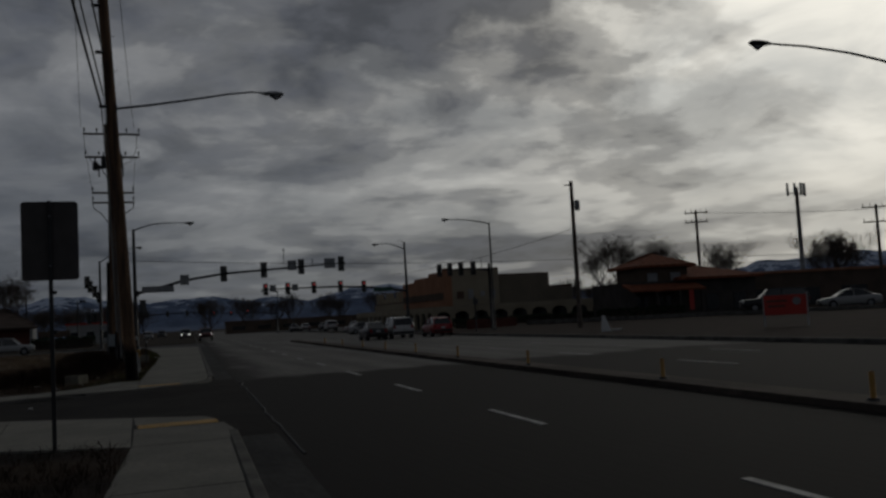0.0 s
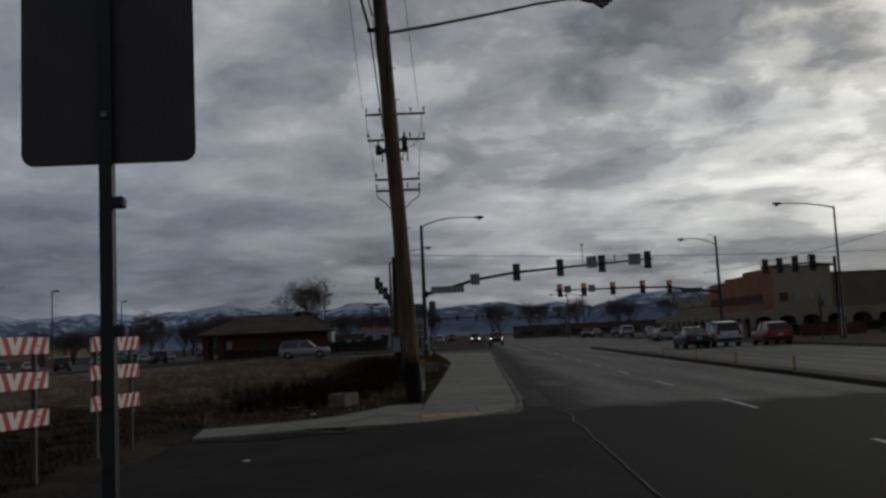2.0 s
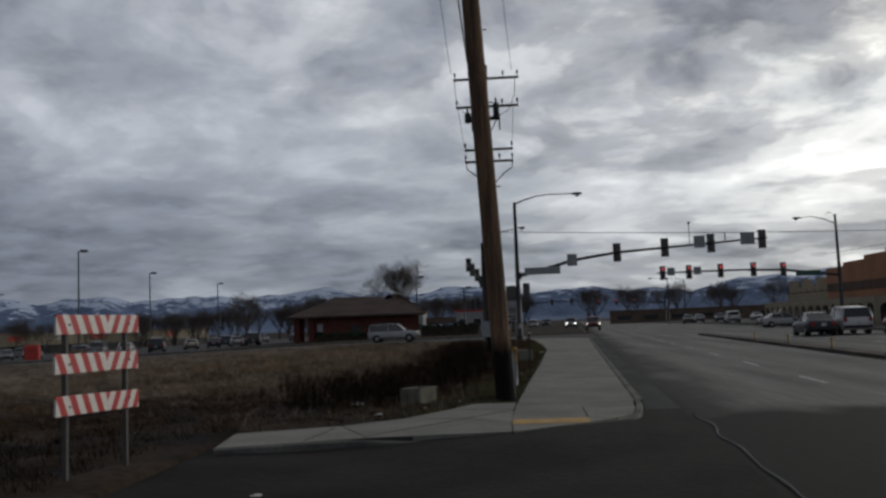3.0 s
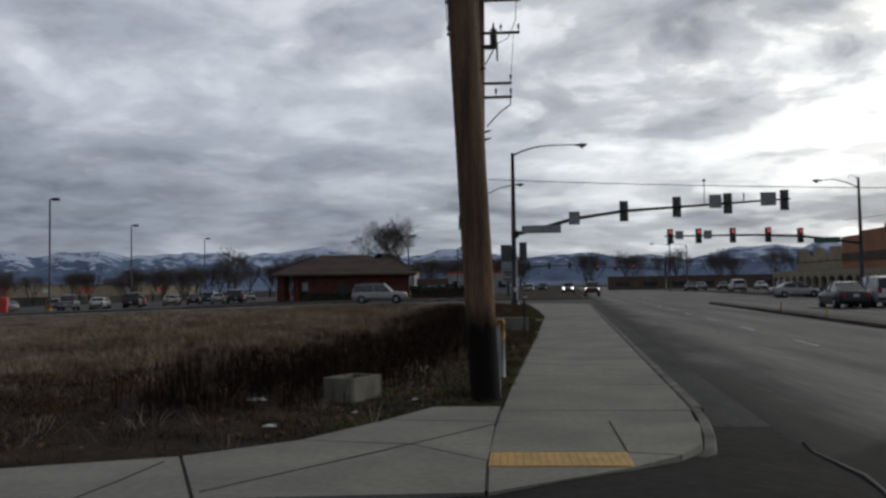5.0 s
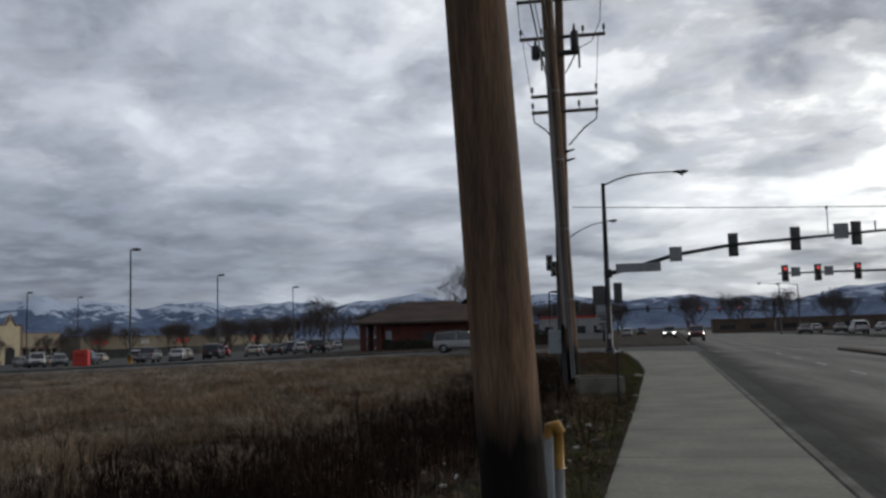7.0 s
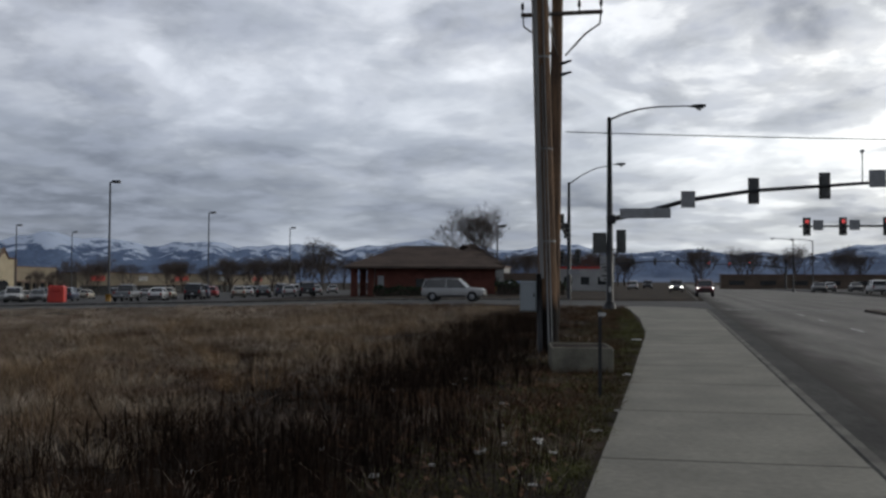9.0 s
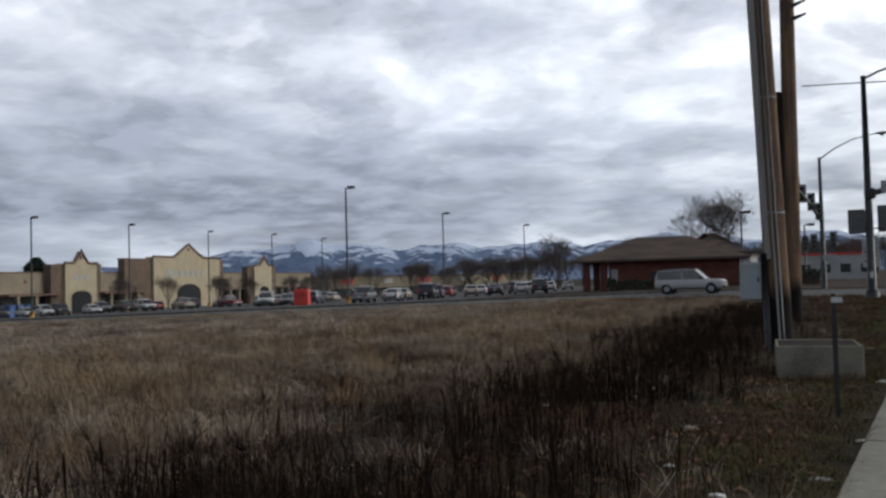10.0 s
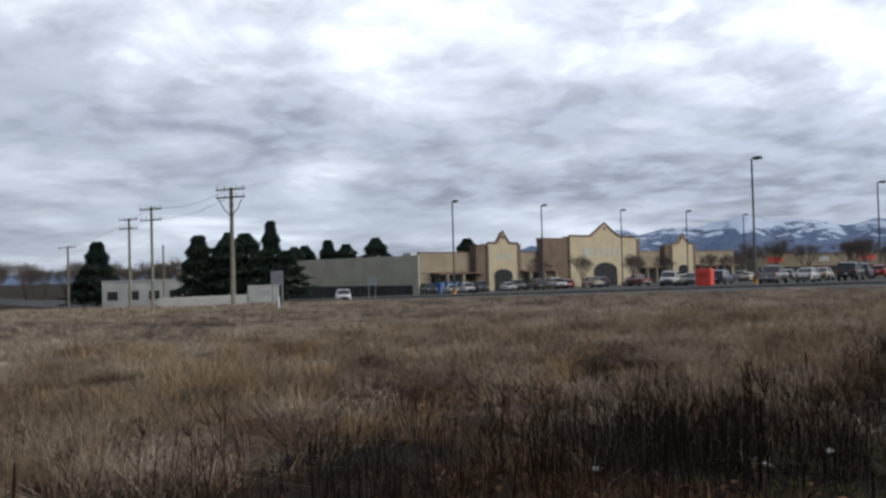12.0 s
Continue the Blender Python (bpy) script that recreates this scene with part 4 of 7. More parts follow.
cobra_head(mast2, (-3.5, 0, 10.38), (-1, 0, 0), M_DARK_STEEL, 1.1)
part("antenna", tube_bm([(-0.05, 0, 10.5), (-0.7, 0, 10.85), (-0.9, 0, 10.6)], 0.03, 6), M_GALV, mast2)

# signals on the east corner, reaching away up the road
mast4 = thing("signal_mast", "signal arm of four dark signals by the far corner", "traffic signal", (30.3, 63.6, 0))
part("pole", tube_bm([(0, 0.3, 0), (0, 0.3, 6.0)], [0.13, 0.11], 9), M_DARK_STEEL, mast4)
part("mast_arm", tube_bm([(0, 0.3, 5.4), (-0.5, 4, 5.8), (-1.1, 11, 6.1)], [0.1, 0.08, 0.06], 8), M_DARK_STEEL, mast4)
for dx, dy, z in ((-0.6, 2.6, 5.75), (-0.8, 5.2, 5.85), (-0.95, 7.8, 5.95), (-1.1, 10.4, 6.05)):
    signal_head(mast4, dx, dy, z, -1, "", 1.0)
ped = thing("signal_post", "short dark pedestrian signal post by the far kerb", "signal post", (27.4, 60.5, 0))
part("pole", tube_bm([(0, 0, 0), (0, 0, 3.0)], 0.07, 8), M_DARK_STEEL, ped)
part("ped_signal", box_bm(0, -0.12, 2.6, 0.4, 0.25, 0.45, bevel=0.04), M_SIGNAL, ped)
# north-west corner mast
mast3 = thing("signal_mast", "corner signal mast with clustered signals and a street lamp", "traffic signal", (-2.8, 98, 0))
part("pole", tube_bm([(0, 0, 0), (0, 0, 5.5), (0, 0, 9.8)], [0.19, 0.15, 0.10], 12), M_DARK_STEEL, mast3)
part("lamp_arm", tube_bm([(0, 0, 9.65), (1.1, 0, 10.4), (2.3, 0, 10.95), (3.9, 0, 11.25)], [0.055, 0.05, 0.042, 0.035], 7), M_DARK_STEEL, mast3)
cobra_head(mast3, (4.1, 0, 11.25), (1, 0, 0.05), M_DARK_STEEL, 1.1)
part("mast_arm", tube_bm([(0, -0.1, 5.0), (-0.6, -4, 6.2), (-1.2, -10, 7.0)], [0.13, 0.11, 0.08], 8), M_DARK_STEEL, mast3)
for k, (dx, dy, z) in enumerate(((-0.1, -1.2, 5.7), (-0.5, -3.2, 6.3), (-0.9, -6.0, 6.7), (-1.1, -9.0, 7.0))):
    signal_head(mast3, dx, dy, z, -1, "", 1.0)
for dx, z in ((-1.2, 3.4), (0.75, 3.6), (-0.6, 3.5)):
    signal_head(mast3, dx, -0.15, z, -1, "", 0.95)
plate(mast3, "street_name_sign", 0.4, -0.3, 2.3, 0.9, 0.45, M_PANEL_GREY)

street_lamp((30.3, 63.3, 0), 9.6, (-4.0, 0), "dark steel street lamp with a curved arm over the road", 0.45)
street_lamp((25.9, 11.2, 0), 8.05, (-8.0, 0.4), "dark steel street lamp reaching over the far lanes", 1.45)
for x, y in ((29.9, 175), (33.5, 178)):
    street_lamp((x, y, 0), 8.3, (-3.0, 0), "distant street lamp beyond the crossing", 0.35, 0.12)
# signals at the next crossing up the road
far_mast = thing("signal_mast", "distant signal mast over the road at the next crossing", "traffic signal", (-1.0, 190, 0))
part("pole", tube_bm([(0, 0, 0), (0, 0, 6)], [0.2, 0.14], 9), M_DARK_STEEL, far_mast)
part("mast_arm", tube_bm([(0, 0, 4.4), (4, 0, 4.9), (10, 0, 5.2), (21, 0, 5.2)], [0.14, 0.12, 0.1, 0.07], 8), M_DARK_STEEL, far_mast)
for x in (6, 10, 14, 19):
    signal_head(far_mast, x, -0.1, 5.15, -1, "", 1.0)
far_mast2 = thing("signal_mast", "distant signal mast with red lights at the next crossing", "traffic signal", (36, 214, 0))
part("pole", tube_bm([(0, 0, 0), (0, 0, 6)], [0.2, 0.14], 9), M_DARK_STEEL, far_mast2)
part("mast_arm", tube_bm([(0, 0, 4.4), (-5, 0, 4.9), (-16, 0, 5.2)], [0.14, 0.11, 0.07], 8), M_DARK_STEEL, far_mast2)
for x in (-7, -11, -15):
    signal_head(far_mast2, x, -0.1, 5.0, -1, "red", 1.0)


pylon = thing("pylon_sign", "white and grey pylon sign beyond the crossing", "sign", (0.4, 130, 0), "", 3)
part("post", box_bm(0, 0, 1.2, 0.3, 0.3, 2.4), M_DARK_STEEL, pylon)
for z, h_, m_ in ((4.05, 1.0, M_PANEL_GREY), (3.0, 0.95, M_WHITE_WALL), (2.0, 0.9, M_WHITE_WALL)):
    panel_ = part("sign_panel", box_bm(0, -0.1, z, 1.7, 0.3, h_, bevel=0.03), m_, pylon)
    for k in range(2):
        part("text_bar", box_bm(-0.1 + 0.15 * k, -0.27, z + 0.18 - 0.36 * k, 1.1 - 0.3 * k, 0.02, 0.18), M_TRIM_BLACK if m_ is M_WHITE_WALL else M_WHITE_WALL, panel_)

# car-park lamps
def lot_lamp(x, y, top, label, double=False):
    z0 = slope_z(x)
    t = thing("parking_lamp", label, "lamp post", (x, y, z0), "car-park lamps")
    h = top - z0
    part("footing", tube_bm([(0, 0, 0), (0, 0, 0.85)], 0.32, 12), M_POST_YELLOW, t, "yellow-painted concrete footing")
    part("pole", tube_bm([(0, 0, 0.8), (0, 0, h - 0.1)], [0.13, 0.09], 8), M_DARK_STEEL, t)
    part("arm", box_bm(0.35, 0, h - 0.15, 0.8, 0.08, 0.08), M_DARK_STEEL, t)
    part("lamp_head", box_bm(0.75 if not double else 0.45, 0, h - 0.12, 0.9 if not double else 1.25, 0.55, 0.32, bevel=0.05), M_DARK_STEEL, t, "square box lamp head")
    return t


for x, y, top, double in ((-55.4, 116.5, 12.8, True), (-63.3, 159.8, 12.6, True), (-64.3, 201, 12.5, True), (-125.4, 219, 13.0, True), (-113, 180.8, 12.2, True), (-119.1, 168, 12.6, True), (-109.4, 136.8, 12.1, True), (-105.7, 114.6, 11.95, True), (-14.5, 146, 9.2, False), (-7.0, 146, 7.2, False)):
    lot_lamp(x, y, top, "dark car-park lamp post with a box head on a yellow footing")


# ---- vehicles ----
def loft(bm, sections, closed=True):
    rings = [[bm.verts.new(p) for p in s] for s in sections]
    for a, b in zip(rings, rings[1:]):
        n = len(a)
        for k in range(n):
            bm.faces.new((a[k], a[(k + 1) % n], b[(k + 1) % n], b[k]))
    bm.faces.new(rings[0][::-1])
    bm.faces.new(rings[-1])
    bmesh.ops.recalc_face_normals(bm, faces=bm.faces[:])
    return bm


def body_section(x, hw, zb, zt):
    r = min(0.12, (zt - zb) * 0.3)
    return [(x, -hw * 0.9, zb), (x, hw * 0.9, zb), (x, hw, zb + r), (x, hw, zt - r), (x, hw * 0.88, zt), (x, -hw * 0.88, zt), (x, -hw, zt - r), (x, -hw, zb + r)]


CAR = {
    # body stations (x, half width, bottom, top); cabin stations (x, half base, base, half top, top); axles; wheel radius
    "sedan": (((-2.35, 0.70, 0.38, 0.86), (-2.2, 0.84, 0.25, 0.98), (-1.2, 0.89, 0.22, 0.98), (0.9, 0.89, 0.22, 0.94), (1.9, 0.84, 0.24, 0.82), (2.3, 0.68, 0.32, 0.70)),
              ((-1.75, 0.76, 0.95, 0.70, 0.97), (-1.0, 0.80, 0.95, 0.60, 1.40), (-0.2, 0.82, 0.95, 0.63, 1.46), (0.35, 0.82, 0.94, 0.61, 1.41), (1.15, 0.78, 0.92, 0.70, 0.95)), (-1.38, 1.38), 0.32),
    "suv": (((-2.55, 0.86, 0.45, 1.05), (-2.45, 0.95, 0.38, 1.12), (-1.2, 0.98, 0.36, 1.12), (1.0, 0.98, 0.36, 1.12), (2.3, 0.92, 0.38, 1.06), (2.55, 0.80, 0.45, 0.92)),
            ((-2.45, 0.88, 1.10, 0.80, 1.14), (-2.25, 0.90, 1.10, 0.76, 1.78), (-0.5, 0.90, 1.10, 0.77, 1.86), (0.45, 0.90, 1.10, 0.75, 1.82), (1.2, 0.86, 1.10, 0.78, 1.13)), (-1.62, 1.62), 0.38),
    "hatch": (((-2.0, 0.78, 0.40, 0.98), (-1.9, 0.86, 0.30, 1.02), (-1.0, 0.89, 0.26, 1.02), (0.8, 0.89, 0.26, 1.00), (1.7, 0.84, 0.28, 0.90), (2.05, 0.70, 0.35, 0.74)),
              ((-1.95, 0.78, 1.0, 0.72, 1.02), (-1.6, 0.80, 1.0, 0.64, 1.48), (-0.4, 0.82, 1.0, 0.66, 1.56), (0.3, 0.82, 1.0, 0.64, 1.50), (1.15, 0.78, 0.98, 0.72, 1.0)), (-1.25, 1.25), 0.31),
    "minivan": (((-2.45, 0.84, 0.40, 1.05), (-2.35, 0.94, 0.30, 1.10), (-1.2, 0.97, 0.28, 1.10), (1.0, 0.97, 0.28, 1.08), (2.1, 0.90, 0.30, 0.96), (2.45, 0.74, 0.38, 0.80)),
                ((-2.4, 0.88, 1.08, 0.80, 1.1), (-2.2, 0.90, 1.08, 0.74, 1.66), (-0.5, 0.90, 1.08, 0.75, 1.75), (0.5, 0.90, 1.08, 0.72, 1.68), (1.5, 0.84, 1.05, 0.76, 1.07)), (-1.5, 1.5), 0.33),
    "pickup": (((-2.75, 0.90, 0.50, 1.08), (-2.65, 0.96, 0.45, 1.12), (-1.0, 0.97, 0.42, 1.12), (1.0, 0.97, 0.42, 1.14), (2.5, 0.94, 0.44, 1.10), (2.78, 0.84, 0.52, 0.95)),
               ((-0.75, 0.88, 1.10, 0.82, 1.14), (-0.6, 0.90, 1.10, 0.74, 1.78), (0.0, 0.90, 1.10, 0.75, 1.84), (0.6, 0.90, 1.10, 0.74, 1.80), (1.3, 0.86, 1.12, 0.80, 1.15)), (-1.75, 1.75), 0.40),
}


def vehicle(kind, paint, label, category, lit=False, canopy=False, rack=False):
    """One parked or waiting vehicle with its body, glass, roof, wheels and lights; it heads along +x."""
    body_st, cab_st, axles, wr = CAR[kind]
    t = thing(category.replace(" ", "_"), label, category, (0, 0, 0), "vehicles")
    bm = loft(bmesh.new(), [body_section(*s) for s in body_st])
    bmesh.ops.bevel(bm, geom=bm.edges[:], offset=0.03, segments=1, affect="EDGES")
    for f_ in bm.faces:
        f_.smooth = True
    body = part("body", bm, paint, t)
    bm = loft(bmesh.new(), [[(x, -hb, zb), (x, hb, zb), (x, ht, zt), (x, -ht, zt)] for x, hb, zb, ht, zt in cab_st])
    part("window_glass", bm, M_CARGLASS, t, "dark window glass")
    # roof panel and pillars stand a little proud of the glass
    roof = [s for s in cab_st if s[4] > s[2] + 0.3]
    bm = loft(bmesh.new(), [[(x, -ht - 0.02, zt - 0.07), (x, ht + 0.02, zt - 0.07), (x, ht * 0.96, zt + 0.03), (x, -ht * 0.96, zt + 0.03)] for x, hb, zb, ht, zt in roof])
    part("roof", bm, paint, t)
    for sgn in (-1, 1):
        for a, b in ((cab_st[0], cab_st[1]), (cab_st[-1], cab_st[-2])):
            part("pillar", tube_bm([(a[0], sgn * (a[1] + 0.005), a[2]), (b[0], sgn * (b[3] + 0.01), b[4])], 0.045, 5), paint, t)
        m_ = cab_st[2]
        part("pillar", tube_bm([(m_[0], sgn * (m_[1] + 0.005), m_[2]), (m_[0], sgn * (m_[3] + 0.01), m_[4])], 0.04, 5), paint, t)
        part("mirror", box_bm(cab_st[-2][0] + 0.45, sgn * (cab_st[2][1] + 0.13), cab_st[2][2] + 0.12, 0.12, 0.2, 0.14, bevel=0.03), M_TRIM_BLACK, t)
        part("sill", box_bm(0, sgn * (body_st[2][1] - 0.02), body_st[2][2] + 0.06, abs(axles[0]) * 1.35, 0.05, 0.12), M_TRIM_BLACK, t)
        for ax in axles:
            y = sgn * (body_st[2][1] - 0.10)
            tyre = part("tyre", tube_bm([(ax, y - 0.11, wr), (ax, y - 0.09, wr), (ax, y + 0.09, wr), (ax, y + 0.11, wr)], [wr * 0.9, wr, wr, wr * 0.9], 18), M_RUBBER, t)
            part("rim", tube_bm([(ax, y + sgn * 0.105, wr), (ax, y + sgn * 0.125, wr)], [wr * 0.62, wr * 0.5], 12), M_RIM, tyre)
            part("wheel_arch", tube_bm([(ax, y - sgn * 0.15, wr + 0.02), (ax, y + sgn * 0.085, wr + 0.02)], wr * 1.14, 16), M_TRIM_BLACK, t)
        fx, rx = body_st[-2][0] + 0.16, body_st[0][0] - 0.0
        part("headlight", box_bm(fx, sgn * body_st[-2][1] * 0.74, body_st[-1][3] - 0.05, 0.2, 0.34, 0.16, bevel=0.03), M_HEADLIGHT if lit else M_HEAD_OFF, t, "lit headlight" if lit else "")
        part("tail_light", box_bm(rx + 0.03, sgn * body_st[0][1] * 0.88, body_st[0][3] - 0.1, 0.12, 0.2, 0.26, bevel=0.02), M_TAIL, t)
    part("front_bumper", box_bm(body_st[-1][0] - 0.05, 0, body_st[-1][2] + 0.08, 0.22, body_st[-1][1] * 2.1, 0.2, bevel=0.05), M_TRIM_BLACK, t)
    part("rear_bumper", box_bm(body_st[0][0], 0, body_st[0][2] + 0.1, 0.16, body_st[0][1] * 2.05, 0.18, bevel=0.05), M_TRIM_BLACK if kind != "pickup" else M_RIM, t)
    part("grille", box_bm(body_st[-1][0] - 0.01, 0, body_st[-1][3] - 0.12, 0.06, body_st[-1][1] * 1.1, 0.16), M_TRIM_BLACK, t)
    part("number_plate", box_bm(body_st[0][0] - 0.05, 0, 0.72, 0.02, 0.32, 0.16), M_POST_WHITE, t, "plain pale plate")
    if kind == "pickup" and not canopy:
        part("bed_liner", box_bm(-1.72, 0, 1.115, 1.8, 1.6, 0.02), M_TRIM_BLACK, t, "dark open load bed")
    if canopy:
        bm = loft(bmesh.new(), [[(x, -hb, 1.1), (x, hb, 1.1), (x, ht, zt), (x, -ht, zt)] for x, hb, ht, zt in ((-2.7, 0.92, 0.84, 1.78), (-1.6, 0.92, 0.84, 1.95), (-0.7, 0.92, 0.84, 1.95))])
        part("canopy", bm, paint, t)
        for sgn in (-1, 1):
            part("canopy_window", box_bm(-1.7, sgn * 0.905, 1.55, 1.3, 0.03, 0.36), M_CARGLASS, t)
    if rack:
        for sgn in (-1, 1):
            part("roof_rail", tube_bm([(-1.9, sgn * 0.62, 1.86), (-1.7, sgn * 0.62, 1.93), (0.1, sgn * 0.62, 1.93), (0.3, sgn * 0.62, 1.86)], 0.025, 5), M_TRIM_BLACK, t)
    return t


def paint(name, c, rough=0.3):
    return mat(name, c, rough, tuple(v * 0.9 for v in c), 1.2, 0.04, 0, metal=0.15)


P_SILVER, P_WHITE, P_RED = paint("silver_paint", (0.36, 0.36, 0.35)), paint("white_paint", (0.50, 0.50, 0.49)), paint("red_paint", (0.32, 0.02, 0.025))
P_DARK, P_BLUE, P_GREY = paint("black_paint", (0.018, 0.019, 0.022)), paint("navy_paint", (0.025, 0.035, 0.07)), paint("grey_paint", (0.16, 0.165, 0.17))
P_MAROON, P_TAN = paint("maroon_paint", (0.14, 0.025, 0.025)), paint("tan_paint", (0.36, 0.32, 0.25))


def park(proto, x, y, heading, z=None):
    ob = copy_thing(proto, pose(x, y, (slope_z(x) + 0.03 if z is None else z), 0, 0, heading))
    words = proto["label"]
    for cut in (" waiting", " turning", " parked", " with a canopy"):
        words = words.split(cut)[0]
    return tagged(ob, words + (" driving on the street asphalt" if z is not None and z < 0 else " parked in a row of cars on asphalt"))


suv_silver = vehicle("suv", P_SILVER, "silver estate-bodied four-wheel drive waiting on the crossing street", "suv", rack=True)
suv_silver.matrix_basis = pose(-12.0, 95.0, slope_z(-12) - 0.12, 0, 0, 0)
pickup_white = vehicle("pickup", P_WHITE, "white pickup truck with a canopy parked in the car park", "pickup", canopy=True)
pickup_white.matrix_basis = pose(-104.8, 135.3, slope_z(-104.8) + 0.03, 0, 0, -25)
hatch_red = vehicle("hatch", P_RED, "red hatchback waiting at the lights in the far lanes", "car")
hatch_red.matrix_basis = pose(24.2, 61.5, -0.12, 0, 0, 86)
van_white = vehicle("minivan", P_WHITE, "white minivan waiting at the lights in the far lanes", "minivan")
van_white.matrix_basis = pose(21.3, 63.5, -0.12, 0, 0, 86)
sedan_dark = vehicle("sedan", P_DARK, "black car waiting at the lights in the far lanes", "car")
sedan_dark.matrix_basis = pose(18.9, 62.5, -0.12, 0, 0, 86)
pickup_red = vehicle("pickup", P_MAROON, "dark red pickup coming down the road with headlights lit", "pickup", lit=True)
pickup_red.matrix_basis = pose(11.2, 128, -0.12, 0, 0, -94)
suv_lit = vehicle("suv", P_GREY, "grey four-wheel drive coming down the road with headlights lit", "suv", lit=True)
suv_lit.matrix_basis = pose(10.5, 160, -0.12, 0, 0, -94)
sedan_silver = vehicle("sedan", P_SILVER, "silver saloon turning across the far side of the crossing", "car")
sedan_silver.matrix_basis = pose(27.5, 98, -0.12, 0, 0, 4)
sedan_white = vehicle("sedan", P_WHITE, "white saloon parked in the car park", "car")
sedan_white.matrix_basis = pose(-115.3, 121.5, slope_z(-115.3) + 0.03, 0, 0, -20)
suv_dark = vehicle("suv", P_DARK, "dark four-wheel drive parked in the car park", "suv")
suv_dark.matrix_basis = pose(-111.5, 124.5, slope_z(-111.5) + 0.03, 0, 0, -25)
pickup_tan = vehicle("pickup", P_TAN, "tan pickup truck parked in the car park", "pickup")
pickup_tan.matrix_basis = pose(-100.3, 139, slope_z(-100.3) + 0.03, 0, 0, 155)
pickup_maroon = vehicle("pickup", P_MAROON, "red pickup truck parked in the car park", "pickup")
pickup_maroon.matrix_basis = pose(-94.6, 143.6, slope_z(-94.6) + 0.03, 0, 0, 158)
hatch_grey = vehicle("hatch", P_GREY, "grey hatchback parked in the car park", "car")
hatch_grey.matrix_basis = pose(-69.3, 123.9, slope_z(-69.3) + 0.03, 0, 0, -60)
minivan_blue = vehicle("minivan", P_BLUE, "navy minivan parked in the car park", "minivan")
minivan_blue.matrix_basis = pose(-66.5, 126, slope_z(-66.5) + 0.03, 0, 0, 110)
sedan_tan = vehicle("sedan", P_TAN, "tan saloon parked in the car park", "car")
sedan_tan.matrix_basis = pose(-53, 126, slope_z(-53) + 0.03, 0, 0, 108)
park(sedan_white, -108.7, 128.2, -25)
park(suv_dark, -106.5, 132.2, 155)
park(pickup_white, -71.0, 121.6, -58)
pickup_grey = vehicle("pickup", P_GREY, "grey pickup truck parked beside a lamp footing", "pickup")
pickup_grey.matrix_basis = pose(-52, 114.5, slope_z(-52) + 0.03, 0, 0, 108)
# further parked cars
for p_, x, y, a in ((suv_dark, -117.5, 118.5, -22), (minivan_blue, -103, 143.5, 155), (sedan_tan, -98, 146, 155), (hatch_grey, -92, 149.5, -25), (sedan_white, -88.5, 148, 155), (pickup_grey, -112.5, 133.5, -25), (sedan_silver, -84.5, 139, 150), (hatch_grey, -79.5, 134, -30), (sedan_tan, -75.5, 130, 150)):
    park(p_, x, y, a)
park(van_white, -113.2, 123.0, -22)
park(hatch_red, -104.0, 136.6, 155)
park(sedan_white, -49.3, 116.6, 108)
park(suv_dark, -46.3, 119.5, 108)
for k, (p_, x, y) in enumerate(((hatch_grey, -58.5, 124), (minivan_blue, -49.5, 128), (sedan_tan, -45.5, 130), (sedan_dark, -42.5, 131), (sedan_silver, -39.5, 132), (suv_lit, -60, 140), (hatch_red, -55, 143), (sedan_white, -50.5, 145), (minivan_blue, -46, 147), (sedan_silver, -41.5, 149), (suv_dark, -37.8, 134), (hatch_grey, -72, 150), (sedan_tan, -80, 152), (suv_dark, -86, 150), (sedan_silver, -77, 165), (pickup_grey, -90, 165), (sedan_dark, -66, 168), (hatch_grey, -60, 172), (van_white, -54, 175), (sedan_silver, -48, 178), (suv_dark, -42, 180))):
    if p_ is not suv_lit:
        park(p_, x, y, 108 + (k % 3) * 3)
park(sedan_white, -88.5, 84.5, -30, slope_z(-88.5) - 0.12)
for k, (p_, x, y) in enumerate(((sedan_silver, 35.5, 176), (sedan_dark, 38.5, 172), (van_white, 33, 141), (sedan_silver, 45, 172), (minivan_blue, 49, 170), (sedan_white, 53, 165), (suv_dark, 57, 160), (sedan_dark, 30, 158), (hatch_grey, 42, 150), (sedan_tan, 48, 146))):
    park(p_, x, y, 84 + (k % 2) * 180, 0.06)
park(van_white, 5.5, 205, 86, -0.12)
park(suv_dark, 9.5, 230, -94, -0.12)

# ---- buildings ----
def wall_box(parent, name, x0, x1, y0, y1, z0, z1, material, label=""):
    return part(name, box_bm((x0 + x1) / 2, (y0 + y1) / 2, (z0 + z1) / 2, x1 - x0, y1 - y0, z1 - z0), material, parent, label)


# supermarket: local x runs along its front (north), local y points out of the back
store = thing("supermarket", "long tan stucco supermarket with gabled entrances and a grey side wall", "shop building", (-131.5, 127, 0), "", 100)
ZB = -4.2
wall_box(store, "side_wall", -0.3, 0, 0, 43, ZB, 4.35, M_STORE_SIDE, "plain grey-green block side wall")
# lowest strip of the side wall, darker than the rest
wall_box(store, "side_base", -0.42, -0.3, 1.5, 43, ZB, -1.1, M_DARK_BASE, "dark base course of the side wall")
wall_box(store, "rear_wing", 2.0, 30, 43, 52, ZB, 2.0, M_STORE_SIDE)
wall_box(store, "roof", 0, 132, 0.4, 43, 3.9, 4.1, M_WHITE_WALL, "pale flat roof")
wall_box(store, "front_wall", 0, 132, 0, 0.4, ZB, 4.7, M_STUCCO, "tan stucco front with a brown coping")
wall_box(store, "coping", 0, 132, -0.12, 0.5, 4.702, 4.95, M_TRIM_BROWN)
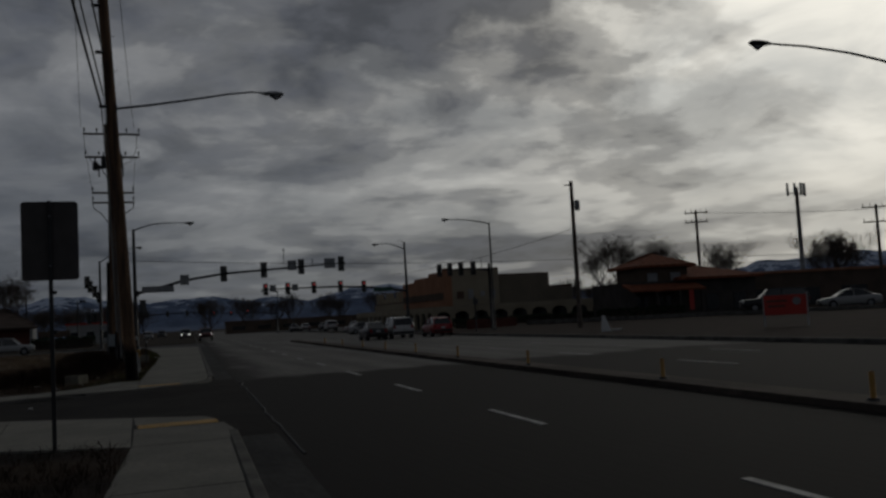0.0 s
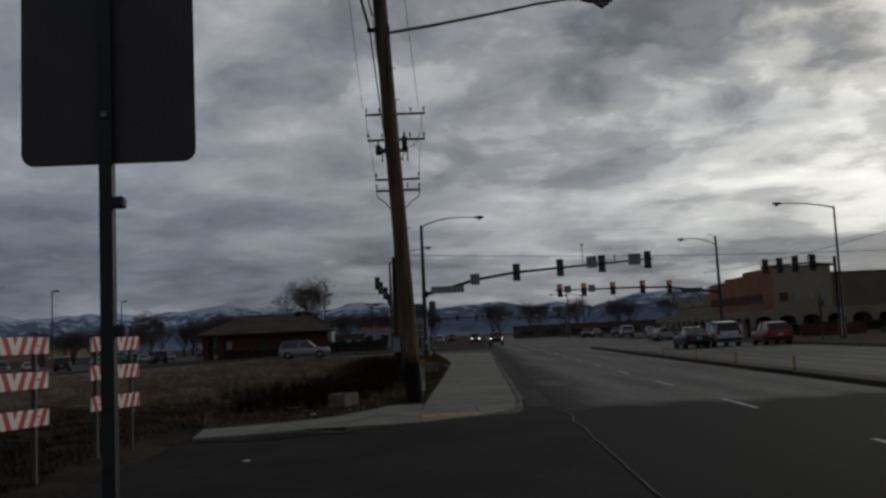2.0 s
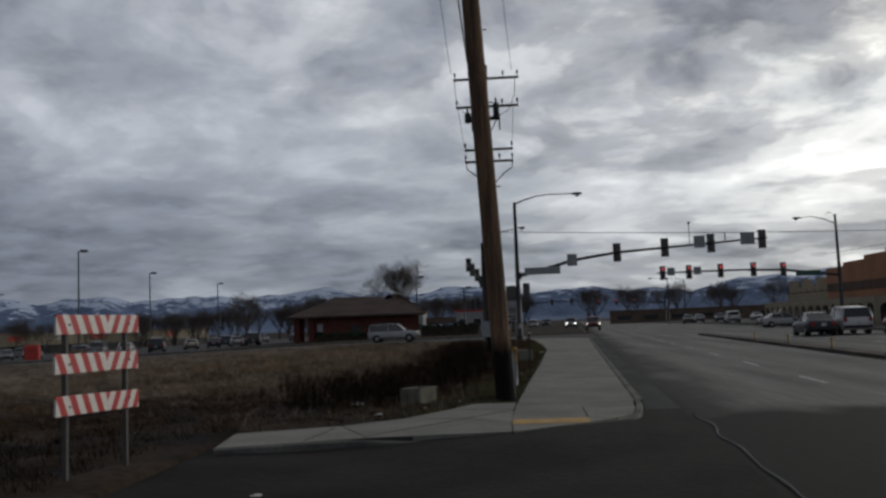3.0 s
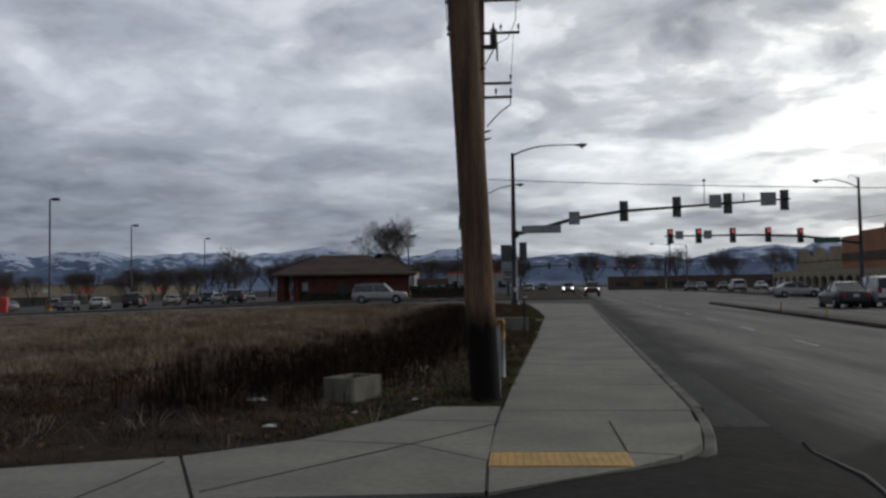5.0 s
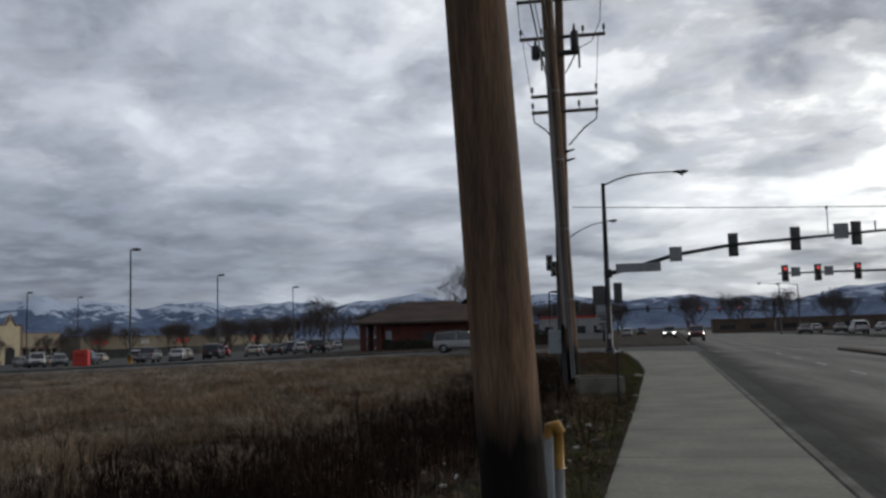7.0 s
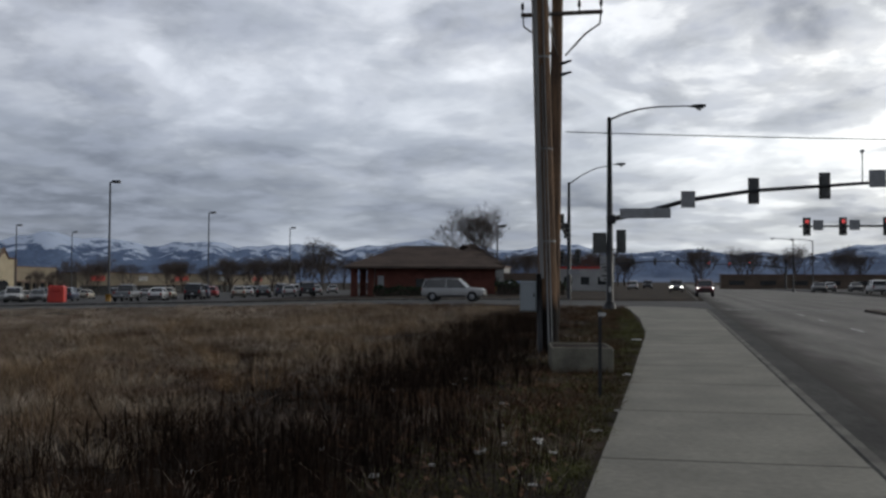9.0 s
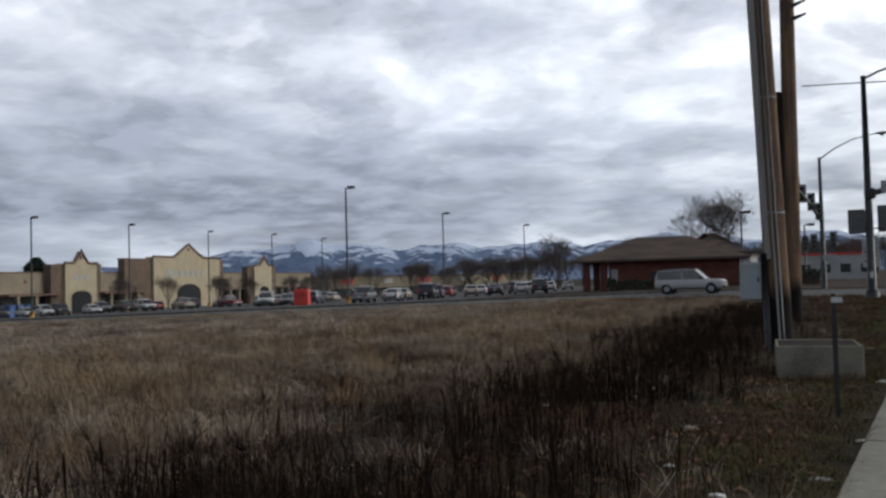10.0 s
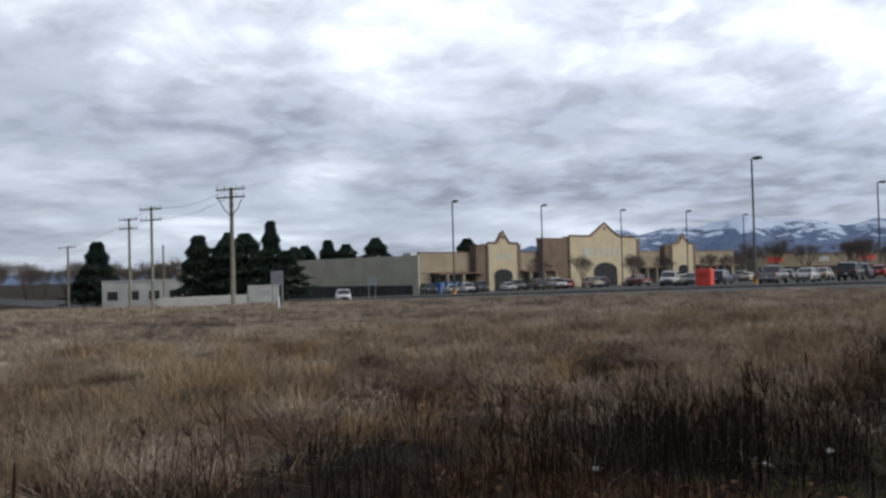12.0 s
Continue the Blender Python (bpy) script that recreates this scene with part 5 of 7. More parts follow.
wall_box(store, "band", 0, 132, -0.1, -0.002, 0.9, 1.15, M_TRIM_BROWN)


def gable(x0, x1, zw, apex, arch, label, left, right):
    """A proud entrance bay with stepped shoulders, a pointed gable and an arched dark doorway."""
    cx, half = (x0 + x1) / 2, (x1 - x0) / 2
    g = part("entrance_bay", box_bm(cx, -1.0, (ZB + zw) / 2, half * 2, 2.0, zw - ZB), M_STUCCO_LIGHT, store, label)
    sh = half * 0.45
    bm = bmesh.new()
    front = [(cx - sh, zw), (cx + sh, zw), (cx + sh * 0.5, zw + (apex - zw) * 0.45), (cx, apex), (cx - sh * 0.5, zw + (apex - zw) * 0.45)]
    a = [bm.verts.new((x, -2.0, z - 0.002)) for x, z in front]
    b = [bm.verts.new((x, -1.2, z - 0.002)) for x, z in front]
    bm.faces.new(a)
    bm.faces.new(b[::-1])
    for i in range(5):
        bm.faces.new((a[i], a[(i + 1) % 5], b[(i + 1) % 5], b[i]))
    bmesh.ops.recalc_face_normals(bm, faces=bm.faces[:])
    part("gable", bm, M_STUCCO_LIGHT, g)
    trim = [(cx - half - 0.2, -2.06, zw + 0.1), (cx - sh, -2.06, zw + 0.1), (cx - sh * 0.5, -2.06, zw + (apex - zw) * 0.45 + 0.1), (cx, -2.06, apex + 0.15), (cx + sh * 0.5, -2.06, zw + (apex - zw) * 0.45 + 0.1), (cx + sh, -2.06, zw + 0.1), (cx + half + 0.2, -2.06, zw + 0.1)]
    part("trim", tube_bm(trim, 0.24, 6), M_TRIM_BROWN, g, "dark brown coping")
    part("medallion", tube_bm([(cx, -2.0, apex - 1.1), (cx, -2.12, apex - 1.1)], 0.38, 6), M_TRIM_BROWN, g)
    for sx, (pw, ph) in ((-1, left), (1, right)):
        part("pier", box_bm(cx + sx * (half + pw / 2), -0.7, (ZB + ph) / 2, pw, 1.5, ph - ZB), M_STUCCO_BROWN, g, "dark brown flanking block")
        part("pier_cap", box_bm(cx + sx * (half + pw / 2), -0.75, ph + 0.14, pw + 0.1, 1.8, 0.26), M_TRIM_BROWN, g)
    # flat dark panel: the doorway's shade is in its colour
    bm = bmesh.new()
    n = 12
    w = arch
    ring = [(cx - w, ZB)] + [(cx + w * math.cos(math.pi - math.pi * i / n), 0.2 + w * 0.42 * math.sin(math.pi * i / n)) for i in range(n + 1)] + [(cx + w, ZB)]
    a = [bm.verts.new((x, -2.05, z)) for x, z in ring]
    b = [bm.verts.new((x, -1.9, z)) for x, z in ring]
    bm.faces.new(a)
    for i in range(len(ring)):
        bm.faces.new((a[i], a[(i + 1) % len(ring)], b[(i + 1) % len(ring)], b[i]))
    bmesh.ops.recalc_face_normals(bm, faces=bm.faces[:])
    part("arched_doorway", bm, M_SHADE_GLASS, g, "dark recessed arched doorway")
    return g


g1 = gable(17.5, 26.5, 6.5, 8.8, 2.9, "cream gabled entrance bay", (3.2, 6.0), (2.0, 6.2))
g2 = gable(45.6, 73.5, 8.2, 11.2, 5.0, "broad cream gabled main entrance", (9.5, 7.5), (2.6, 7.6))
g3 = gable(91.5, 102.5, 6.7, 9.2, 2.6, "cream gabled entrance bay at the far end", (2.8, 6.0), (2.8, 6.2))
# sign letters too far to read: plain raised bars
for k in range(3):
    part("sign_bar", box_bm(20.4 + k * 1.6, -2.04, 3.9, 1.1, 0.06, 0.8), M_PANEL_GREY, g1)
for k, w in enumerate((1.6, 1.0, 1.0, 1.0, 1.1, 1.0, 0.9)):
    part("sign_bar", box_bm(51.5 + k * 2.3, -2.04, 4.6, w, 0.06, 2.0 if k == 0 else 1.5), M_CABINET, g2)
for x0, x1 in ((3, 16), (28.5, 43), (76, 89), (105, 130)):
    wall_box(store, "window_band", x0, x1, -0.16, -0.104, ZB, 0.6, M_SHADE_GLASS, "dark shop windows under the canopy")
    for k in range(int((x1 - x0) / 4.5)):
        part("column", box_bm(x0 + 2 + k * 4.5, -2.2, (ZB + 0.8) / 2, 0.6, 0.6, 0.8 - ZB), M_STUCCO, store)
    wall_box(store, "canopy", x0 - 0.3, x1 + 0.3, -2.6, -0.17, 0.75, 1.0, M_TRIM_BROWN)
    part("wall_emblem", tube_bm([((x0 + x1) / 2, -0.01, 3.2), ((x0 + x1) / 2, -0.1, 3.2)], 0.4, 4), M_TRIM_BROWN, store)
for x, y, s in ((10, 12, 2.2), (34, 20, 1.6), (64, 25, 3.0), (88, 15, 1.8)):
    part("roof_unit", box_bm(x, y, 4.6, s, s, 1.1, bevel=0.08), M_PANEL_GREY, store, "grey roof-top air unit")
strip_mall = thing("shop_row", "low row of shops with pale fascia and red sign panels", "shop building", (-151, 262, 0), "", 78)
wall_box(strip_mall, "wall", 0, 120, 0, 12, -5, 3.4, M_STUCCO, "tan stucco wall")
# nothing overhangs these shopfronts; their shade is in the dark colour
wall_box(strip_mall, "shopfront_glass", 1, 119, -0.1, -0.002, -5, -0.3, M_SHADE_GLASS, "shaded dark shopfronts")
wall_box(strip_mall, "coping", -0.2, 120.2, -0.3, 12.2, 3.402, 3.7, M_TRIM_BROWN)
for x, w in ((8, 6), (28, 4), (47, 7), (70, 5), (92, 6)):
    part("sign_panel", box_bm(x, -0.12, 1.9, w, 0.1, 1.5), M_RED_PLASTIC if x in (8, 47, 92) else M_WHITE_WALL, strip_mall, "plain coloured sign panel")

# brick bank with a hipped roof
bank = thing("brick_bank", "low dark brick building with a brown hipped roof and porch", "building", (-29.6, 125.6, -0.4), "", 8)
wall_box(bank, "wall", 3.0, 17.2, 0.4, 11, -0.4, 3.6, M_BRICK, "dark red brick wall")
for x in (0.4, 2.4):
    for y in (0.6, 9.0):
        part("porch_pier", box_bm(x, y, 1.6, 0.75, 0.75, 4.0), M_BRICK, bank)


def hip(parent, name, x0, x1, y0, y1, z, rise, over, material):
    bm = bmesh.new()
    x0, x1, y0, y1 = x0 - over, x1 + over, y0 - over, y1 + over
    r = (y1 - y0) / 2
    lo = [bm.verts.new(p) for p in ((x0, y0, z), (x1, y0, z), (x1, y1, z), (x0, y1, z))]
    eb = [bm.verts.new((v_.co.x, v_.co.y, z - 0.25)) for v_ in lo]
    a, b = bm.verts.new((x0 + r, (y0 + y1) / 2, z + rise)), bm.verts.new((x1 - r, (y0 + y1) / 2, z + rise))
    for f_ in ((lo[0], lo[1], b, a), (lo[1], lo[2], b), (lo[2], lo[3], a, b), (lo[3], lo[0], a)):
        bm.faces.new(f_)
    for i in range(4):
        bm.faces.new((lo[i], lo[(i + 1) % 4], eb[(i + 1) % 4], eb[i]))
    bm.faces.new(eb)
    bmesh.ops.recalc_face_normals(bm, faces=bm.faces[:])
    return part(name, bm, material, parent)


hip(bank, "roof", 0, 17.4, 0, 11.2, 3.62, 2.6, 0.8, M_SHINGLE)
hip(bank, "rear_roof", 10.5, 17.5, 5, 13.5, 4.2, 2.4, 0.6, M_SHINGLE)
part("ridge_cap", box_bm(8.6, 5.6, 6.24, 6.0, 0.25, 0.1), M_WHITE_WALL, bank, "pale ridge flashing")
part("window", box_bm(3.6, 0.37, 1.7, 0.7, 0.08, 1.6), M_PANEL_GREY, bank)
for x in (8.5, 12.5):
    part("window", box_bm(x, 0.37, 1.5, 1.4, 0.08, 1.3), M_SHADE_GLASS, bank)
wall_low = thing("sign_wall", "low brown board sign on posts beside the hedge", "sign", (-9.5, 128, 0), "", 0)
part("board", box_bm(0, 0, 2.0, 4.2, 0.2, 0.9, bevel=0.03), M_STUCCO_BROWN, wall_low)
for x in (-1.8, 1.8):
    part("post", box_bm(x, 0, 0.9, 0.25, 0.25, 1.9), M_DARK_WALL, wall_low)

# west end: white buildings and fence
def simple_building(name, loc, rz, w, d, h, wall_m, roof_m, label, windows=0, pitched=False):
    t = thing(name, label, "building", loc, "", rz)
    wall_box(t, "wall", 0, w, 0, d, -1.5, h, wall_m)
    if pitched:
        hip(t, "roof", 0, w, 0, d, h + 0.25, d * 0.3, 0.5, roof_m)
    else:
        wall_box(t, "coping", -0.15, w + 0.15, -0.15, d + 0.15, h + 0.002, h + 0.3, roof_m)
    for k in range(windows):
        part("window", box_bm(w * (k + 0.5) / windows, -0.03, h * 0.45, w / windows * 0.5, 0.1, h * 0.35), M_SHADE_GLASS, t)
    return t


simple_building("white_shop", (-156.5, 78.0, -3.3), 70, 17, 9, 4.3, M_WHITE_WALL, M_PANEL_GREY, "low white commercial building behind the field", 5)
simple_building("yellow_house", (-160, 93, -3.3), 70, 8, 7, 5.4, M_STUCCO_LIGHT, M_SHINGLE, "pale yellow gabled house among conifers", 2, True)
for k in range(5):
    x, y = -101.5 + k * 0.62, 68.5 + k * 1.95
    fence = thing("fence_panel", "white solid fence panel at the edge of the street", "fence", (x, y, slope_z(x)), "white fence", 72)
    part("panel", box_bm(0, 0, 0.62, 2.0, 0.06, 1.25, bevel=0.01), M_WHITE_WALL, fence)
    part("post", box_bm(1.02, 0, 0.68, 0.1, 0.1, 1.45), M_WHITE_WALL, fence)
util_box = thing("white_container", "white metal storage container beside the store", "container", (-123.5, 91.8, slope_z(-123.5)), "", 62)
part("shell", box_bm(0, 0, 1.3, 4.6, 2.4, 2.6, bevel=0.05), M_WHITE_WALL, util_box)
part("stencil", box_bm(0.3, -1.21, 1.4, 1.6, 0.02, 0.9), M_PANEL_GREY, util_box, "faint grey panel")
for dx in (-2.0, -1.0, 1.0, 2.0):
    part("rib", box_bm(dx, -1.22, 1.3, 0.08, 0.04, 2.4), M_WHITE_WALL, util_box)
for x, y, rz in ((-103, 98, 30), (-63.5, 63.2, 20)):
    z = slope_z(x)
    sp_ = thing("road_sign", "small grey road sign on twin posts", "sign", (x, y, z), "", rz)
    for dx in (-0.5, 0.5):
        part("post", box_bm(dx, 0, 1.3, 0.09, 0.09, 2.6), M_GALV, sp_)
    part("panel", box_bm(0, -0.06, 2.4, 1.3, 0.03, 1.1), M_PANEL_GREY, sp_)
marker = thing("marker_post", "short white marker post at the field edge", "post", (-62, 62.5, slope_z(-62)))
part("tube", tube_bm([(0, 0, 0), (0, 0, 0.9), (0, 0, 0.95)], [0.09, 0.09, 0.05], 8), M_POST_WHITE, marker)


def far_pole(x, y, top, arms_z, label, half=1.3, r=0.17, arm_turn=0):
    z0 = slope_z(x) if x < 0 else 0.0
    t = thing("utility_pole", label, "utility pole", (x, y, z0), "distant utility poles", arm_turn)
    part("shaft", tube_bm([(0, 0, 0), (0, 0, top - z0)], [r, r * 0.7], 9), M_ARM_WOOD if x > 0 else M_BOX_CONCRETE, t)
    for z in arms_z:
        part("crossarm", box_bm(0, -0.15, z - z0, half * 2, 0.12, 0.14), M_ARM_WOOD, t)
        for dx in (-half * 0.9, -half * 0.4, half * 0.4, half * 0.9):
            insulator(t, dx, -0.15, z - z0 + 0.06, 0.3)
    return t


# along the street to the west
p = far_pole(-84.4, 69.0, 10.5, (10.3, 9.5), "pale steel utility pole with two crossarms at the street edge", 1.75, 0.26, 30)
for sx in (-1, 1):
    part("brace", tube_bm([(sx * 1.5, -0.15, 11.1), (sx * 0.8, -0.12, 10.0), (0, -0.1, 9.2)], 0.04, 5), M_WIRE, p)
far_pole(-106.2, 68.6, 10.1, (9.8, 8.5), "grey utility pole with crossarms and transformers", 1.6, 0.2, 30)
far_pole(-121.4, 71, 9.7, (9.5, 8.3), "grey utility pole with crossarms along the street", 1.6, 0.2, 30)
far_pole(-162, 74, 7.4, (7.2,), "distant grey utility pole with one crossarm", 2.0, 0.2, 30)
far_pole(-133, 80, 6.5, (), "plain dark service pole by the white shop", 1, 0.16)
for a, b in (((-84.4, 69, 10.5), (-106.2, 68.6, 10.1)), ((-106.2, 68.6, 10.1), (-162, 74, 7.5)), ((-84.4, 69, 9.7), (-106.2, 68.6, 8.8))):
    wire("overhead_cable", a, b, 0.8, 0.02)
# right-hand side
p = far_pole(31.6, 50.0, 11.2, (), "grey wooden pole with one transformer can", 1.0, 0.19)
t_ = part("transformer", tube_bm([(0.35, -0.1, 8.95), (0.35, -0.1, 9.0), (0.35, -0.1, 9.65), (0.35, -0.1, 9.75)], [0.16, 0.2, 0.2, 0.14], 10), M_PANEL_GREY, p, "grey transformer can")
part("arm", box_bm(-0.3, 0, 10.9, 0.6, 0.08, 0.08), M_ARM_WOOD, p)
p = far_pole(57.4, 70.5, 11.3, (11.0, 10.0), "dark utility pole with crossarms and drop cables", 1.2, 0.2, -30)
far_pole(71.5, 60, 10.4, (10.1, 8.6), "dark utility pole with two crossarms", 1.4, 0.2, -30)
for z in (11.0, 6.4, 5.7):
    wire("overhead_cable", (57.4, 70.5, z), (95, 60, z + 0.2), 0.6, 0.02)
wire("overhead_cable", (31.6, 50, 7.6), (29.8, 92, 6.8), 0.5, 0.02)
cell = thing("cell_tower", "slim steel phone mast with panel antennas on top", "phone mast", (75, 75, 0))
part("pole", tube_bm([(0, 0, 0), (0, 0, 14.4)], [0.32, 0.2], 10), M_GALV, cell)
part("ring", tube_bm([(-1.3, 0, 13.7), (1.3, 0, 13.7)], 0.06, 6), M_GALV, cell)
for dx, dy in ((-1.3, 0), (-0.6, -0.4), (0.2, -0.5), (0.8, -0.3), (1.3, 0.1)):
    part("antenna_panel", box_bm(dx, dy, 14.1, 0.28, 0.16, 1.5, bevel=0.03), M_PANEL_GREY, cell)

# tiled-roof restaurant
rest = thing("restaurant", "dark-walled restaurant with red tiled hipped roofs", "building", (47.0, 67.5, 0), "", -4)
wall_box(rest, "wall", 0, 14.2, 0, 9, -0.2, 3.8, M_DARK_WALL, "dark stucco wall")
hip(rest, "roof", 5.6, 14.2, 0, 9, 4.05, 1.4, 0.7, M_RED_TILE)
wall_box(rest, "tower_wall", 1.5, 6.6, 0.4, 6.0, 3.2, 5.2, M_STUCCO_BROWN)
hip(rest, "tower_roof", 1.5, 6.6, 0.4, 6.0, 5.45, 1.35, 0.7, M_RED_TILE)
bm = bmesh.new()
prism(bm, [(-0.9, -1.9), (7.2, -1.9), (7.2, 0.3), (-0.9, 0.3)], lambda x, y: 2.75 + 0.32 * (y + 1.9), lambda x, y: 2.95 + 0.32 * (y + 1.9))
part("porch_roof", bm, M_RED_TILE, rest, "lean-to tiled porch roof")
for x in (-0.6, 1.9, 4.4, 6.9):
    part("porch_post", box_bm(x, -1.6, 1.3, 0.3, 0.3, 3.0), M_DARK_WALL, rest)
for x in (2.6, 5.2):
    part("tower_window", box_bm(x, 0.37, 4.2, 1.1, 0.08, 0.9), M_PANEL_GREY, rest)
for x in (1.0, 3.6, 9.0, 12.2):
    part("window", box_bm(x, -0.03, 1.5, 1.4, 0.1, 1.6), M_SHADE_GLASS, rest)
part("red_banner", box_bm(5.6, -1.75, 1.9, 0.5, 0.06, 2.2), M_RED_PLASTIC, rest, "red upright banner")
rear_shop = thing("rear_shop", "long low brown stucco shop behind the restaurant", "shop building", (64.5, 76, 0), "", -12)
wall_box(rear_shop, "wall", 0, 40, 0, 10, -0.2, 4.3, M_STUCCO_BROWN, "brown stucco wall")
wall_box(rear_shop, "coping", -0.2, 40.2, -0.2, 10.2, 4.302, 4.6, M_ORANGE, "orange coping")
for k in range(6):
    part("shop_window", box_bm(4 + k * 6, -0.04, 1.5, 3.2, 0.1, 2.0), M_SHADE_GLASS, rear_shop)

# shopping block in orange and tan
mall = thing("shopping_block", "stepped orange and tan stucco shopping block with an arcade", "shop building", (37.6, 95, 0))
for name, x0, x1, y0, y1, z1, m_, lab in (("orange_bay", 0, 6.2, 0.4, 7, 6.9, M_ORANGE, "orange stucco bay"), ("orange_bay", 0, 6.2, 7.002, 13, 6.5, M_ORANGE, "orange stucco bay"), ("orange_bay", 0, 6.2, 13.002, 18.5, 6.1, M_ORANGE, "orange stucco bay"),
                                         ("tan_bay", 0.3, 6.9, -0.3, 0.398, 7.1, M_STUCCO_LIGHT, "tan stucco front bay"), ("tan_wing", 6.902, 14.4, 0.6, 14, 6.3, M_STUCCO, "lower tan wing"), ("tan_wing", 14.402, 18.0, 1.2, 14, 4.6, M_STUCCO, "lowest tan wing"),
                                         ("cornice_wing", 0.6, 8, 18.502, 36, 3.7, M_STUCCO_LIGHT, "low pale wing")):
    b_ = wall_box(mall, name, x0, x1, y0, y1, -0.2, z1, m_, lab)
    part("coping", box_bm((x0 + x1) / 2, (y0 + y1) / 2, z1 + 0.1, x1 - x0 - 0.02, y1 - y0 - 0.02, 0.2), M_TRIM_BROWN if m_ is not M_ORANGE else M_ORANGE, b_)
part("corner_post", box_bm(0.1, 0.1, 3.6, 0.9, 0.9, 7.7, bevel=0.04), M_ORANGE, mall, "square corner pier with a raised cap")
# brown band paints in shade along the orange bays
part("orange_shade_band", box_bm(-0.06, 9.5, 4.0, 0.12, 17.5, 0.9), M_STUCCO_BROWN, mall, "brown painted band")
for k in range(6):
    part("cornice_block", box_bm(0.9, 20.2 + k * 2.7, 4.2 + 0.45 * (k % 2), 0.9, 1.3, 0.7 + 0.9 * (k % 2)), M_STUCCO_LIGHT, mall, "stepped parapet block")
for x, z, w, h_, m_ in ((1.6, 4.0, 0.9, 0.9, M_TRIM_BROWN), (3.0, 4.1, 0.7, 1.2, M_WHITE_WALL), (4.6, 4.1, 0.6, 0.6, M_WHITE_WALL), (5.9, 4.0, 0.8, 1.0, M_PANEL_GREY)):
    part("wall_panel", box_bm(x, -0.34, z, w, 0.1, h_), m_, mall)
part("roof_mast", tube_bm([(6.0, 3, 7.0), (6.0, 3, 8.6)], 0.05, 6), M_DARK_STEEL, mall)


def arcade(p, q, n):
    """A run of round-headed openings under a pale fascia, from p to q."""
    p, q = Vector(p), Vector(q)
    length = (q - p).length
    run = part("arcade", box_bm(length / 2, 0, 2.35, length, 0.35, 0.5, bevel=0.02), M_STUCCO_LIGHT, mall, "pale arcade fascia")
    run.matrix_basis = pose(p.x, p.y, 0, 0, 0, math.degrees(math.atan2(q.y - p.y, q.x - p.x)))
    pitch = length / n
    part("arcade_roof", box_bm(length / 2, 1.2, 2.63, length, 2.6, 0.06), M_STUCCO, run)
    # dark back wall paints in the shade behind the arches
    part("arcade_back", box_bm(length / 2, 2.4, 1.1, length, 0.12, 2.4), M_SHADE_GLASS, run, "shaded shopfronts behind the arches")
    for k in range(n):
        bm = bmesh.new()
        w, seg = pitch * 0.38, 8
        top = [((k + 0.5) * pitch + w * math.cos(math.pi - math.pi * i / seg), 1.45 + 0.55 * math.sin(math.pi * i / seg)) for i in range(seg + 1)]
        outline = [(k * pitch, -0.1), (k * pitch, 2.1), ((k + 1) * pitch, 2.1), ((k + 1) * pitch, -0.1), ((k + 0.5) * pitch + w, -0.1)] + top[::-1] + [((k + 0.5) * pitch - w, -0.1)]
        front = [bm.verts.new((x, -0.16, z)) for x, z in outline]
        back = [bm.verts.new((x, 0.16, z)) for x, z in outline]
        bm.faces.new(front)
        bm.faces.new(back[::-1])
        for i in range(len(outline)):
            j = (i + 1) % len(outline)
            bm.faces.new((front[i], front[j], back[j], back[i]))
        bmesh.ops.recalc_face_normals(bm, faces=bm.faces[:])
        part("arch", bm, M_STUCCO_LIGHT, run)


arcade((-2.6, 35), (-2.6, -2), 15)
arcade((-2.6, -2), (14.5, -14.5), 9)
planter = thing("brick_planter", "low reddish brick planter wall with dark shrubs", "planter", (34.5, 74, 0), "", -20)
part("wall", box_bm(0, 0, 0.5, 5.0, 1.2, 1.0, bevel=0.04), M_BRICK, planter)
part("soil", box_bm(0, 0, 1.02, 4.6, 0.9, 0.06), M_SOIL, planter)
far_shops = simple_building("far_shops", (26, 235, 0), -5, 60, 12, 2.9, M_STUCCO_BROWN, M_TRIM_BROWN, "distant brown shops past the crossing", 9)
simple_building("corner_shop", (-26, 150, -0.2), 0, 12, 8, 3.6, M_WHITE_WALL, M_TRIM_BROWN, "low pale shop behind the corner mast", 4)
simple_building("corner_station", (-10, 172, 0), 0, 11, 8, 3.6, M_WHITE_WALL, M_RED_PLASTIC, "pale shop with red fascia beyond the crossing", 4)

# low planter bank on the far side
bm = prism_bm([(line_x(22.8, -30), -30), (line_x(22.8, 78), 78), (44, 80), (62, 20), (60, -30)], -0.3, lambda x, y: 0.03 + 0.35 * min(1, max(0, (x - line_x(24, y)) / 6)))
tagged(part("planted_bank", bm, M_DIRT_BANK), "reddish-brown planted bank behind the far walk", "ground", kind="structure")
bm = prism_bm([(37, 71), (37.6, 71.3), (50.4, 38.8), (49.8, 38.5)], 0, 0.62)
tagged(part("lot_kerb", bm, M_KERB), "pale kerb at the edge of the restaurant car park", "kerb", kind="structure")
board = thing("red_sign_board", "red sign board on two white posts in the bank", "sign", (30.2, 26, 0.1), "", -45)
for dx in (-1.02, 1.02):
    part("post", box_bm(dx, 0, 0.75, 0.09, 0.09, 1.75), M_POST_WHITE, board)
part("panel", box_bm(0, -0.06, 1.05, 2.0, 0.04, 0.98, bevel=0.01), M_RED_PLASTIC, board)
part("emblem", tube_bm([(0.55, -0.085, 1.22), (0.55, -0.10, 1.22)], 0.2, 14), M_PANEL_GREY, board, "plain pale ring emblem")
